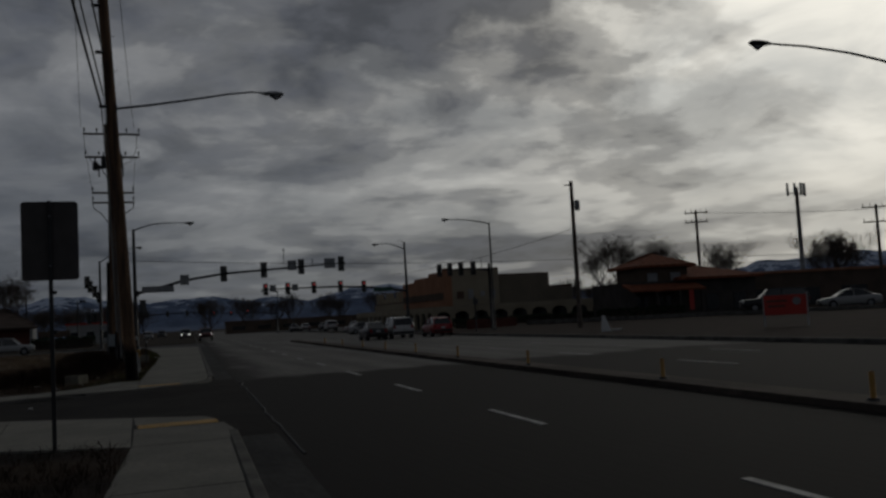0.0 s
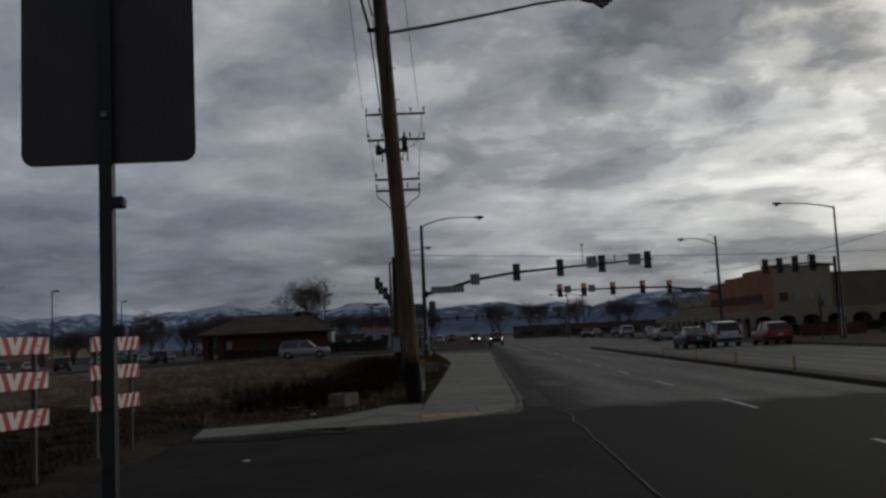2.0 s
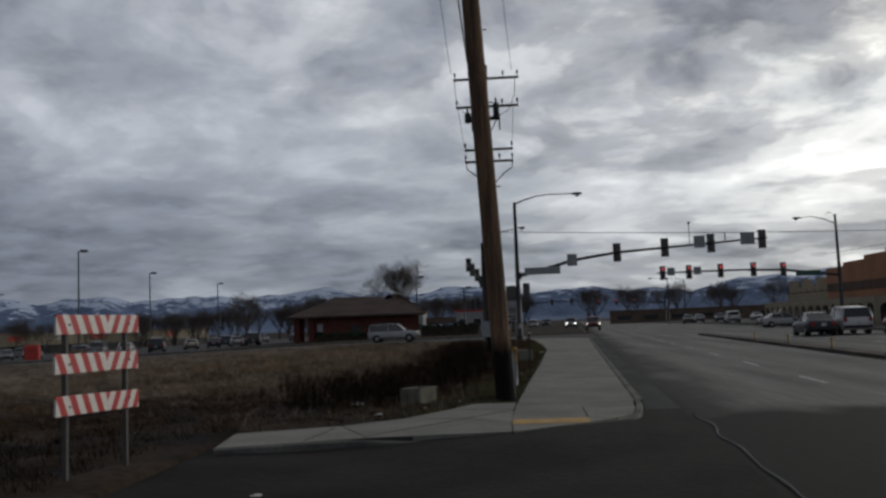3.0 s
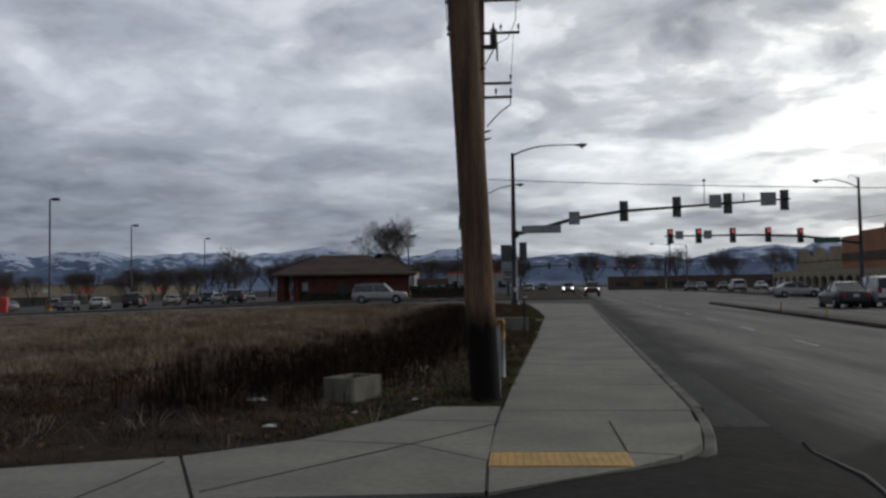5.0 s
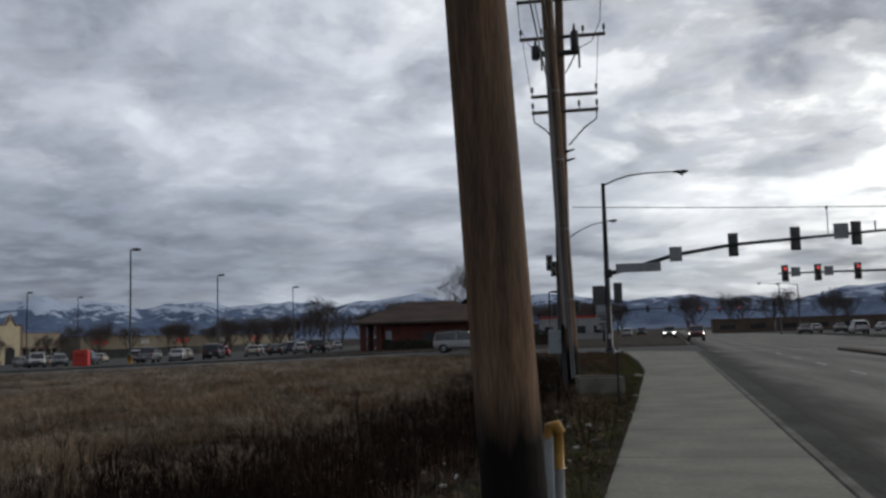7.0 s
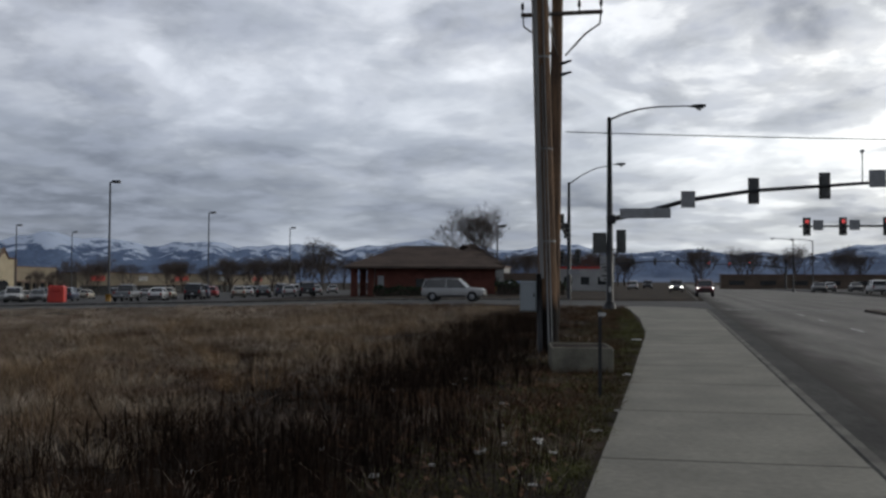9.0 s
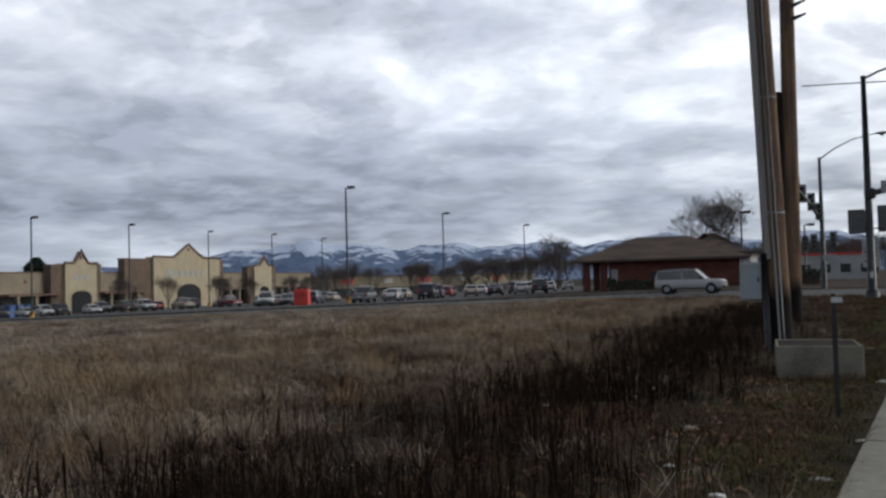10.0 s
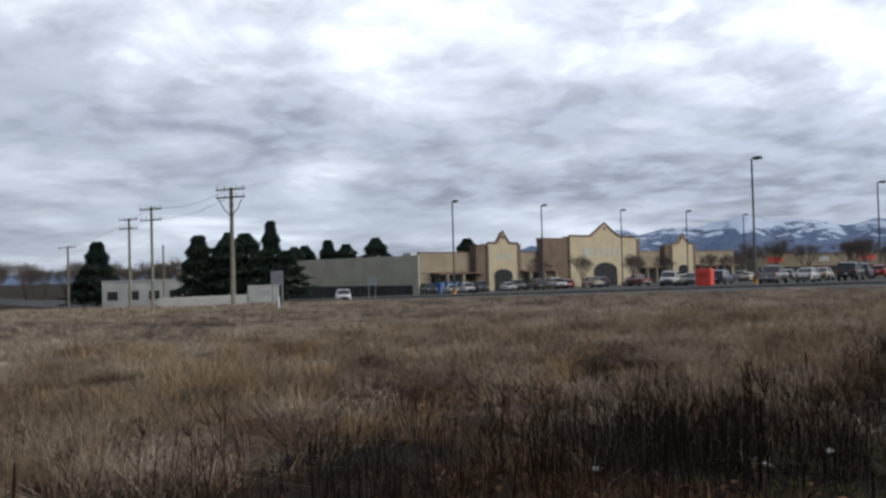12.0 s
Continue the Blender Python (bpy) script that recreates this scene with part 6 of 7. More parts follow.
for k, w in enumerate((1.0, 0.8)):
    part("text_bar", box_bm(-0.4, -0.085, 1.25 - k * 0.25, w, 0.01, 0.1), M_TRIM_BROWN, board)
sandwich = thing("a_frame_sign", "small white folding sign slumped by the far kerb", "sign", (27.2, 38.5, 0.04), "", -30)
for s_ in (-1, 1):
    bm = bmesh.new()
    bmesh.ops.create_cube(bm, size=1, matrix=pose(0, s_ * 0.18, 0.48, s_ * 20, 0, 0) @ Matrix.Diagonal((0.62, 0.03, 1.05, 1)))
    for v_ in bm.verts:
        if v_.co.z > 0.6:
            v_.co.x = v_.co.x * 0.3 - 0.16
    part("leaf", bm, M_LITTER, sandwich)
part("fallen_panel", box_bm(0.62, 0.05, 0.07, 0.6, 0.4, 0.10, rz=14, bevel=0.02), M_LITTER, sandwich, "crumpled white panel")
park(sedan_silver, 53.5, 46, 150, 0.4)
park(suv_dark, 48.3, 48.5, 150, 0.4)

# parking-lot fixtures
bin_red = thing("donation_bin", "bright red metal donation bin at the car park edge", "bin", (-60.5, 114.5, slope_z(-60.5) + 0.03), "", 20)
part("bin_body", box_bm(0, 0, 0.9, 1.7, 1.5, 1.75, bevel=0.06), M_RED_PLASTIC, bin_red)
part("chute", box_bm(0.1, -0.78, 1.5, 1.0, 0.2, 0.5, bevel=0.05), M_RED_PLASTIC, bin_red)
part("lid", box_bm(0, 0, 1.84, 1.5, 1.3, 0.16, bevel=0.05), M_RED_PLASTIC, bin_red)
for dx in (0, 2.0, 3.9):
    b_ = thing("recycling_bin", "blue plastic recycling container by the store wall", "bin", (-129.0 - dx * 0.17, 129.6 + dx * 0.98, slope_z(-129)), "recycling bins", 15)
    part("bin_body", box_bm(0, 0, 0.95, 1.6, 1.5, 1.9, bevel=0.1), M_BLUE_PLASTIC, b_)
    part("lid", box_bm(0, -0.05, 1.95, 1.7, 1.6, 0.14, bevel=0.04), M_BLUE_PLASTIC, b_)


# ---- trees ----
def grow(rng, verts, faces, p, d, length, r, depth, spread, up, least=0.010):
    """One limb and its forks, as tapered three-sided bars."""
    steps = 3
    ring0 = None
    for s in range(steps + 1):
        side = d.cross(Vector((0.31, 0.2, 0.93))).normalized()
        other = d.cross(side)
        rr = r * (1 - 0.35 * s / steps)
        base = len(verts)
        for k in range(3):
            a = 2 * math.pi * k / 3
            verts.append(tuple(p + (side * math.cos(a) + other * math.sin(a)) * rr))
        if ring0 is not None:
            for k in range(3):
                faces.append((ring0 + k, ring0 + (k + 1) % 3, base + (k + 1) % 3, base + k))
        ring0 = base
        if s < steps:
            d = (d + Vector((rng.uniform(-1, 1), rng.uniform(-1, 1), rng.uniform(-0.6, 1) + up)) * 0.16).normalized()
            p = p + d * (length / steps)
    if depth == 0:
        return
    for k in range(3 if depth > 1 else 5):
        nd = (d + Vector((rng.uniform(-1, 1), rng.uniform(-1, 1), rng.uniform(-0.75, 0.75))) * spread * (1.5 if depth < 3 else 1.0)).normalized()
        grow(rng, verts, faces, p, nd, length * rng.uniform(0.60, 0.88), max(r * 0.6, least), depth - 1, spread, up, least)


def bare_tree(name, loc, height, seed, label, depth=6, spread=0.62, r=None):
    rng = random.Random(seed)
    t = thing(name, label, "tree", loc, "bare trees")
    r = r or height * 0.022
    trunk_h = height * 0.14
    part("trunk", tube_bm([(0, 0, -0.1), (0.02 * height, 0, trunk_h * 0.6), (0, 0.01 * height, trunk_h)], [r * 1.5, r * 1.1, r], 9), M_BARK, t)
    verts, faces = [], []
    for k in range(7):
        a = 2 * math.pi * k / 7 + rng.uniform(-0.4, 0.4)
        out_ = 0.12 + 0.26 * (k % 4)
        grow(rng, verts, faces, Vector((0, 0.01 * height, trunk_h * rng.uniform(0.75, 1.0))), Vector((math.cos(a) * out_, math.sin(a) * out_, 1)).normalized(), height * (0.245 - 0.04 * out_), r * 0.5, depth - 1, spread * 0.95, 0.3, 0.007)
    raw("crown", verts, faces, M_TWIG, t, "bare winter branches and twigs")
    return t


def conifer(loc, height, width, seed, label):
    rng = random.Random(seed)
    t = thing("conifer", label, "tree", loc, "evergreen trees")
    part("trunk", tube_bm([(0, 0, -0.1), (0, 0, height * 0.9)], [height * 0.02, 0.03], 8), M_BARK, t)
    verts, faces = [], []
    n = int(2800 + height * 80)
    for k in range(n):
        u = rng.random() ** 0.8
        z = height * (0.06 + 0.94 * u)
        rad = width * (1 - u) ** 0.75 * (0.75 + 0.35 * math.sin(u * 31 + seed) * rng.random()) + 0.15
        a = rng.uniform(0, 2 * math.pi)
        q = rng.uniform(0.45, 1.0) ** 0.6
        c = Vector((math.cos(a) * rad * q, math.sin(a) * rad * q, z))
        out_ = Vector((math.cos(a), math.sin(a), rng.uniform(-0.5, 0.35))).normalized()
        side = Vector((-math.sin(a), math.cos(a), rng.uniform(-0.3, 0.3)))
        s = rng.uniform(0.28, 0.6) * (0.5 + height / 24)
        b = len(verts)
        verts += [tuple(c - side * s * 0.5), tuple(c + side * s * 0.5), tuple(c + out_ * s), tuple(c + Vector((0, 0, 0.4 * s)) + out_ * 0.3 * s)]
        faces += [(b, b + 1, b + 2), (b, b + 2, b + 3), (b + 1, b + 3, b + 2)]
    raw("needles", verts, faces, M_NEEDLE, t, "dark green needle sprays")
    return t


bare_tree("bare_tree", (-16.5, 139, -0.2), 11.2, 5, "round-crowned bare tree behind the brick building", 7, 0.66)
bare_a = bare_tree("bare_tree", (-40, 200, -0.7), 11, 8, "bare winter tree beyond the car park", 6)
bare_b = bare_tree("bare_tree", (-62, 215, -1.2), 13, 12, "tall bare winter tree beyond the car park", 6, 0.55)
bare_c = bare_tree("bare_tree", (60, 92, 0), 11, 21, "broad bare tree behind the restaurant", 7, 0.7)
small_a = bare_tree("bare_tree", (-122.5, 160, slope_z(-122) + 0.03), 6.5, 31, "small bare car-park tree near the shop front", 6, 0.5)
rng = random.Random(4)
for k in range(60):
    x = -150 + k * 2.7 + rng.uniform(-3, 3)
    y = 285 + rng.uniform(-20, 60)
    src = (bare_a, bare_b)[k % 2]
    c_ = copy_thing(src, pose(x, y, slope_z(x) - 0.1, 0, 0, rng.uniform(0, 360)))
    tagged(c_, "bare winter tree in the grey line beyond the shops")
for k in range(26):
    x = 20 + k * 7.0 + rng.uniform(-3, 3)
    y = 262 + rng.uniform(-15, 50)
    c_ = copy_thing((bare_a, bare_b)[k % 2], pose(x, y, -0.1, 0, 0, rng.uniform(0, 360)))
    tagged(c_, "bare winter tree in the line beyond the crossing")
for x, y in ((-128, 182), (-127, 191), (-124, 150), (-121, 199), (-124, 210), (-119, 171), (-96, 178), (-84, 205), (-27, 190), (-10, 185), (-3, 178), (-52, 232), (-45, 226)):
    c_ = copy_thing(small_a, pose(x, y, slope_z(x), 0, 0, rng.uniform(0, 360)))
for x, y in ((72, 100), (95, 92), (101, 96), (108, 88), (90, 110)):
    c_ = copy_thing(bare_c, pose(x, y, -0.1, 0, 0, rng.uniform(0, 360)))
    tagged(c_, "bare tree standing behind the far buildings")
for k in range(44):
    c_ = copy_thing((bare_a, bare_b)[k % 2], pose(-300 + rng.uniform(-25, 25), 20 + k * 3.2, -4.0, 0, 0, rng.uniform(0, 360)))
    tagged(c_, "bare tree in the hazy line west of the field")
for k in range(40):
    x = -420 + k * 7
    c_ = copy_thing((bare_a, bare_b)[k % 2], pose(x + rng.uniform(-3, 3), 150 + (k % 5) * 9 + max(0, x + 230) * 1.5, -4.2, 0, 0, rng.uniform(0, 360)))
    tagged(c_, "bare tree in the hazy line west of the shops")
con_a = conifer((-131.9, 97.5, -2.9), 13.1, 3.4, 3, "tall dark evergreen beside the store")
con_b = conifer((-135.0, 91.4, -3.0), 11.4, 5.2, 7, "broad dark evergreen beside the white fence")
for x, y, h_, s_, src in ((-137.5, 87.5, 0.85, 0, con_a), (-133.9, 93.8, 0.98, 60, con_b), (-138.5, 92.5, 0.92, 130, con_b), (-130.5, 99.5, 0.72, 200, con_b), (-187, 131.5, 0.92, 10, con_b), (-190, 136.0, 0.95, 30, con_b), (-183.6, 138.6, 0.90, 250, con_a), (-181, 142, 0.95, 90, con_b), (-177.6, 148.1, 1.05, 20, con_b), (-195, 128, 0.9, 77, con_b), (-165.3, 166, 0.98, 45, con_b), (-180.2, 84.4, 0.98, 140, con_a), (-182.5, 82.4, 0.62, 140, con_b), (-178, 86.8, 0.55, 20, con_b)):
    c_ = copy_thing(src, pose(x, y, slope_z(x) - 0.1, 0, 0, s_))
    c_.scale = (h_ * 1.6, h_ * 1.6, h_ * (1.12 if y > 125 else 1.0))
    tagged(c_, "dark green evergreen tree behind the store" if y > 125 else "dark green evergreen among its neighbours by the field")


def hedge(name, loc, length, depth_, h, seed, label, rz=0.0):
    rng_ = random.Random(seed)
    t = thing(name, label, "hedge", loc, "hedges", rz)
    verts, faces = [], []
    for k in range(int(length * 160)):
        x, y = rng_.uniform(0, length), rng_.uniform(0, depth_)
        top = h * (0.75 + 0.25 * noise.noise((x * 0.9, seed, 0)))
        z = top * rng_.random() ** 0.5
        c = Vector((x, y, z))
        n_ = Vector((rng_.uniform(-1, 1), rng_.uniform(-1, 1), rng_.uniform(-1, 1))).normalized() * 0.14
        m_ = n_.orthogonal().normalized() * 0.10
        b = len(verts)
        verts += [tuple(c - n_), tuple(c + m_), tuple(c + n_), tuple(c - m_)]
        faces.append((b, b + 1, b + 2, b + 3))
    raw("foliage", verts, faces, M_HEDGE, t)
    part("stem_core", box_bm(length / 2, depth_ / 2, h * 0.3, length * 0.94, depth_ * 0.6, h * 0.6), M_BARK, t)
    return t


hedge("hedge", (-26, 122.5, -0.3), 11, 1.6, 1.5, 1, "dark clipped hedge in front of the brick building", 4)
hedge("hedge", (-12, 122, 0), 8, 2.2, 2.0, 2, "dark clipped hedge beside the brick building", 0)
hedge("hedge", (34, 84, 0), 16, 1.4, 1.5, 3, "dark round-topped hedge by the far car park", -18)
hedge("hedge", (43, 68, 0.3), 9, 1.2, 1.3, 4, "dark shrubs before the restaurant", -60)

# ---- far hills ----
for idx, (dist, hmax, lab, seed) in enumerate(((3900, 262, "far blue mountains streaked with snow", 2.0), (2600, 50, "nearer low blue-grey hills", 9.0))):
    verts, faces = [], []
    n_az, n_r = 260, 9
    for i in range(n_az + 1):
        az = radians(-115 + 190 * i / n_az)
        ridge = 0.62 + 0.38 * noise.fractal((az * 5.5, seed, 0.3), 1.0, 2.0, 4) + 0.10 * noise.noise((az * 40, seed, 1))
        if idx:
            ridge = 0.35 + 0.9 * max(0, noise.noise((az * 4.1, seed, 0.7))) + 0.18 * noise.noise((az * 30, seed, 2))
        fall = 0.85 if az > 0.12 else max(0.25, min(1.0, 1.0 + (az + 0.72) * 4.5))
        for j in range(n_r):
            u = j / (n_r - 1)
            rr = dist - 700 * (1 - u)
            rough_ = noise.noise((az * 60, u * 5, seed)) * 0.22 * u * (1 - u) * 4
            verts.append((rr * math.sin(az), rr * math.cos(az), -6 + hmax * fall * max(0.05, ridge) * (u ** 1.25 + rough_)))
    faces = [(i * n_r + j, (i + 1) * n_r + j, (i + 1) * n_r + j + 1, i * n_r + j + 1) for i in range(n_az) for j in range(n_r - 1)]
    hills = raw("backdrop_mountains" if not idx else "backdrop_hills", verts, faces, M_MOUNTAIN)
    for p_ in hills.data.polygons:
        p_.use_smooth = True
    tagged(hills, lab, "mountains", kind="structure")

# ---- things by the walk ----
sign = thing("road_sign", "dark back of a tall rectangular road sign on a steel post", "sign", (-1.99, 3.15, -0.02))
bm = bmesh.new()
corner = []
for cx, cz, a0 in ((0.32, 3.44, 0), (-0.32, 3.44, 90), (-0.32, 2.43, 180), (0.32, 2.43, 270)):
    for k in range(5):
        a = radians(a0 + 22.5 * k)
        corner.append((cx + 0.055 * math.cos(a), cz + 0.055 * math.sin(a)))
a_ = [bm.verts.new((x, -0.035, z)) for x, z in corner]
b_ = [bm.verts.new((x, -0.030, z)) for x, z in corner]
bm.faces.new(a_)
bm.faces.new(b_[::-1])
for i in range(len(corner)):
    bm.faces.new((a_[i], a_[(i + 1) % len(corner)], b_[(i + 1) % len(corner)], b_[i]))
bmesh.ops.recalc_face_normals(bm, faces=bm.faces[:])
part("panel", bm, M_SIGN_BACK, sign, "dull brown-grey aluminium sign back")
bm = bmesh.new()
box(bm, 0, -0.06, 1.75, 0.055, 0.05, 3.5)
part("post", bm, M_DARK_STEEL, sign, "dark square steel post")
for z in (2.58, 3.28):
    part("bolt", tube_bm([(0, -0.086, z), (0, -0.10, z)], 0.014, 6), M_GALV, sign)
for z, dx in ((2.2, 0.05), (1.65, 0.05)):
    part("clamp", box_bm(dx, -0.06, z, 0.05, 0.06, 0.05, bevel=0.008), M_DARK_STEEL, sign)


def barricade(loc, rz, length, label):
    t = thing("barricade", label, "barricade", loc, "barricades", rz)
    for dx in (-length * 0.36, length * 0.36):
        part("post", box_bm(dx, 0.03, 0.86, 0.05, 0.05, 1.82), M_SIGN_BACK, t)
    for z, dx, tilt in ((1.70, 0, 0), (1.28, -0.02, 0.6), (0.83, -0.01, 1.5)):
        bm = bmesh.new()
        bmesh.ops.create_cube(bm, size=1, matrix=Matrix.Diagonal((length, 0.025, 0.21, 1)))
        bmesh.ops.bevel(bm, geom=bm.edges[:], offset=0.005, segments=1, affect="EDGES")
        b_ = part("board", bm, M_STRIPES, t, "red and white striped board")
        b_.matrix_basis = pose(dx, -0.012, z, 0, tilt, 0)
        for bx in (-length * 0.36, length * 0.36):
            part("bolt", tube_bm([(bx, -0.022, z), (bx, -0.034, z)], 0.014, 6), M_DARK_STEEL, t)
    return t


barricade((-5.22, 13.2, -0.04), 84, 1.7, "red and white three-board barricade at the end of the asphalt")
barricade((-5.45, 10.0, -0.04), 84, 1.9, "red and white three-board barricade closing the side street")

# flexible posts on the median
post_y = (-0.5, 5.5, 13.3, 20.5, 27, 33.4, 39.7, 47, 55)
for y in post_y:
    t = thing("delineator", "slim yellow flexible post on the median", "post", (line_x(9.05, y), y, 0.0), "median posts")
    part("tube", tube_bm([(0, 0, 0), (0, 0, 0.40), (0, 0, 0.42)], [0.045, 0.04, 0.02], 8), M_POST_YELLOW, t)
    part("foot", tube_bm([(0, 0, 0), (0, 0, 0.04)], [0.11, 0.08], 8), M_TRIM_BLACK, t)

# litter
for x, y, s, rz in ((-2.9, 18.9, 0.10, 20), (-2.2, 20.1, 0.07, 80), (-3.6, 21.0, 0.16, 5), (-1.6, 21.2, 0.07, 40), (-0.95, 30.4, 0.10, 15), (-1.25, 29.6, 0.08, 70), (-0.35, 29.0, 0.06, 30), (0.1, 31.6, 0.09, 10), (0.35, 33.2, 0.08, 50), (0.55, 37.5, 0.12, 5), (0.4, 42.5, 0.12, 60), (-1.8, 27.8, 0.07, 25), (-2.6, 26.4, 0.06, 75), (1.0, 46.6, 0.2, 10), (-6.5, 44, 0.12, 30), (-3.0, 11.6, 0.08, 30)):
    t = thing("litter", "crumpled pale scrap of paper lying on the ground", "litter", (x, y, max(-0.03, ground_z(x, y)) if x < -4 or y > 20 else 0.0), "litter", rz)
    bm = bmesh.new()
    bmesh.ops.create_icosphere(bm, subdivisions=2, radius=s * 0.6)
    for v_ in bm.verts:
        v_.co = v_.co * (0.75 + 0.5 * noise.noise(v_.co * 22 + Vector((x, y, 0))))
        v_.co.z = abs(v_.co.z) * 0.5
        v_.co.x *= 1.6
    part("scrap", bm, M_LITTER, t)

rng = random.Random(77)
for k in range(30):
    y = rng.uniform(24.5, 36)
    x = walk_left(y) - rng.uniform(0.3, 3.2)
    s = rng.uniform(0.025, 0.06)
    t = thing("litter", "small torn scrap of pale litter in the weeds", "litter", (x, y, ground_z(x, y) + 0.03), "litter", rng.uniform(0, 360))
    bm = bmesh.new()
    bmesh.ops.create_icosphere(bm, subdivisions=1, radius=s)
    for v_ in bm.verts:
        v_.co = v_.co * (0.75 + 0.6 * noise.noise(v_.co * 30 + Vector((x, y, 0))))
        v_.co.z *= 0.45
        v_.co.x *= 1.5
    part("scrap", bm, M_LITTER, t)

# ---- field plants ----
def blades(name, count, sampler, height, width, lean, material, label, category, seed, per=8, spread=0.07):
    """Bunches of thin blades that arch outwards from a common foot."""
    g = np.random.default_rng(seed)
    verts, faces = [], []
    for made in range(count):
        x, y = sampler(g)
        s = 0.6 + 0.8 * g.random()
        zb = ground_z(x, y) - 0.02
        wind = g.normal(0, 0.5, 2)
        for k in range(per):
            a = g.random() * 2 * math.pi
            h_ = (height[0] + (height[1] - height[0]) * g.random()) * s
            w_ = width * (0.6 + 0.8 * g.random())
            dx, dy = math.cos(a) + wind[0], math.sin(a) + wind[1]
            reach = h_ * lean * (0.3 + 0.9 * g.random())
            foot = spread * math.sqrt(g.random()) * s
            ox, oy = x + math.cos(a) * foot, y + math.sin(a) * foot
            px, py = -math.sin(a) * w_ / 2, math.cos(a) * w_ / 2
            droop = 1 - 0.45 * min(1.0, lean) * g.random()
            b = len(verts)
            verts += [(ox - px, oy - py, zb), (ox + px, oy + py, zb),
                      (ox + dx * reach * 0.38 - px * 0.8, oy + dy * reach * 0.38 - py * 0.8, zb + h_ * 0.72), (ox + dx * reach * 0.38 + px * 0.8, oy + dy * reach * 0.38 + py * 0.8, zb + h_ * 0.72),
                      (ox + dx * reach, oy + dy * reach, zb + h_ * droop)]
            faces += [(b, b + 1, b + 3, b + 2), (b + 2, b + 3, b + 4)]
    ob = raw(name, verts, faces, material)
    return tagged(ob, label, category, kind="stuff")


def open_ground(x, y, margin=0.1):
    if y > 78.8:
        return False
    if flare_lo(x) - margin < y < flare_hi(x) + margin:
        return x < -5.3 - margin
    return x < walk_left(y) - margin


def in_field(x0, x1, y0, y1, keep=None, margin=0.12):
    def pick(g):
        while True:
            x, y = x0 + (x1 - x0) * g.random(), y0 + (y1 - y0) * g.random()
            if open_ground(x, y, margin) and (keep is None or g.random() < keep(x, y)):
                return x, y
    return pick


def weed_zone(x, y):
    """Dark standing weeds: a belt that runs from the leaning pole up the verge."""
    mid_ = interp(y, [(20, -4.2), (27, -2.7), (36, -2.4), (46, -2.9), (58, -2.6)])
    wide = interp(y, [(18, 0.5), (24, 1.6), (29, 1.5), (33, 0.95), (40, 1.0), (46, 1.1), (60, 0.8)])
    belt = math.exp(-((x - mid_) / wide) ** 2) * (1 if 20 < y < 56 else 0.05)
    return min(1.0, belt * max(0.0, 0.6 + 1.1 * noise.noise((x * 0.5, y * 0.5, 4.0))))


def straw_zone(x, y):
    d = min(walk_left(y) - x, 0.62 * (y - 17.0))
    base = 1 / (1 + math.exp(-(d - 6.0) / 1.5))
    return max(0.025, base * (0.5 + 1.1 * noise.noise((x * 0.42, y * 0.42, 11.0))) * (1 - 0.6 * weed_zone(x, y)))


def verge_zone(x, y):
    d = walk_left(y) - x
    return math.exp(-(d / 1.5) ** 2) * (0.4 + 0.9 * max(0, noise.noise((x * 0.8, y * 0.8, 21.0)) + 0.25))


blades("dry_grass", 11000, in_field(-20, 0, 16, 62, straw_zone), (0.07, 0.24), 0.0045, 1.9, M_STRAW, "pale straw-coloured bunches of dry grass in the field", "grass", 1, 17, 0.16)


def tuft_zone(x, y):
    d = walk_left(y) - x
    return math.exp(-((d - 9.5) / 5.0) ** 2) * max(0.0, 0.25 + 1.6 * noise.noise((x * 0.33, y * 0.33, 51.0)))


blades("grass_tufts", 1500, in_field(-24, -3, 24, 70, tuft_zone), (0.14, 0.40), 0.0045, 1.0, M_TUFT, "rounded golden-brown tufts of dry bunch grass", "grass", 12, 70, 0.20)
blades("matted_tufts", 2600, in_field(-26, -4, 22, 72, lambda x, y: max(0.03, 0.25 + 1.5 * noise.noise((x * 0.5, y * 0.5, 61.0))) * straw_zone(x, y)), (0.10, 0.26), 0.006, 2.6, M_STRAW, "low matted mounds of wind-laid pale grass", "grass", 21, 46, 0.20)
blades("golden_tufts", 170, in_field(-16, -4, 30, 52, lambda x, y: max(0.0, 0.1 + 1.5 * noise.noise((x * 0.4, y * 0.4, 71.0)))), (0.16, 0.42), 0.005, 1.3, M_GOLD, "upright golden bunches of dry grass", "grass", 22, 60, 0.16)
blades("dry_grass_far", 15000, in_field(-80, -14, 16, 78.5, lambda x, y: 0.25 + 0.75 * max(0, noise.noise((x * 0.25, y * 0.25, 11.0)) + 0.4)), (0.08, 0.25), 0.012, 2.1, M_STRAW, "pale dry grass across the wider field", "grass", 2, 13, 0.26)
blades("dry_grass_edge", 7000, in_field(-190, -70, 16, 78.5), (0.2, 0.4), 0.05, 1.2, M_STRAW, "pale dry grass at the far end of the field", "grass", 3, 6, 0.4)
blades("brown_grass", 12000, in_field(-14, 0.6, 17, 64, lambda x, y: max(0.03, 0.35 + 0.8 * noise.noise((x * 0.7, y * 0.7, 41.0))) * (1 - 0.85 * weed_zone(x, y)) * (0.12 + 0.88 / (1 + math.exp(-(walk_left(y) - x - 4.5) / 0.8)) if y < 30 else 1.0)), (0.05, 0.17), 0.006, 1.8, M_BROWN_GRASS, "matted brown dead grass", "grass", 14, 16, 0.14)
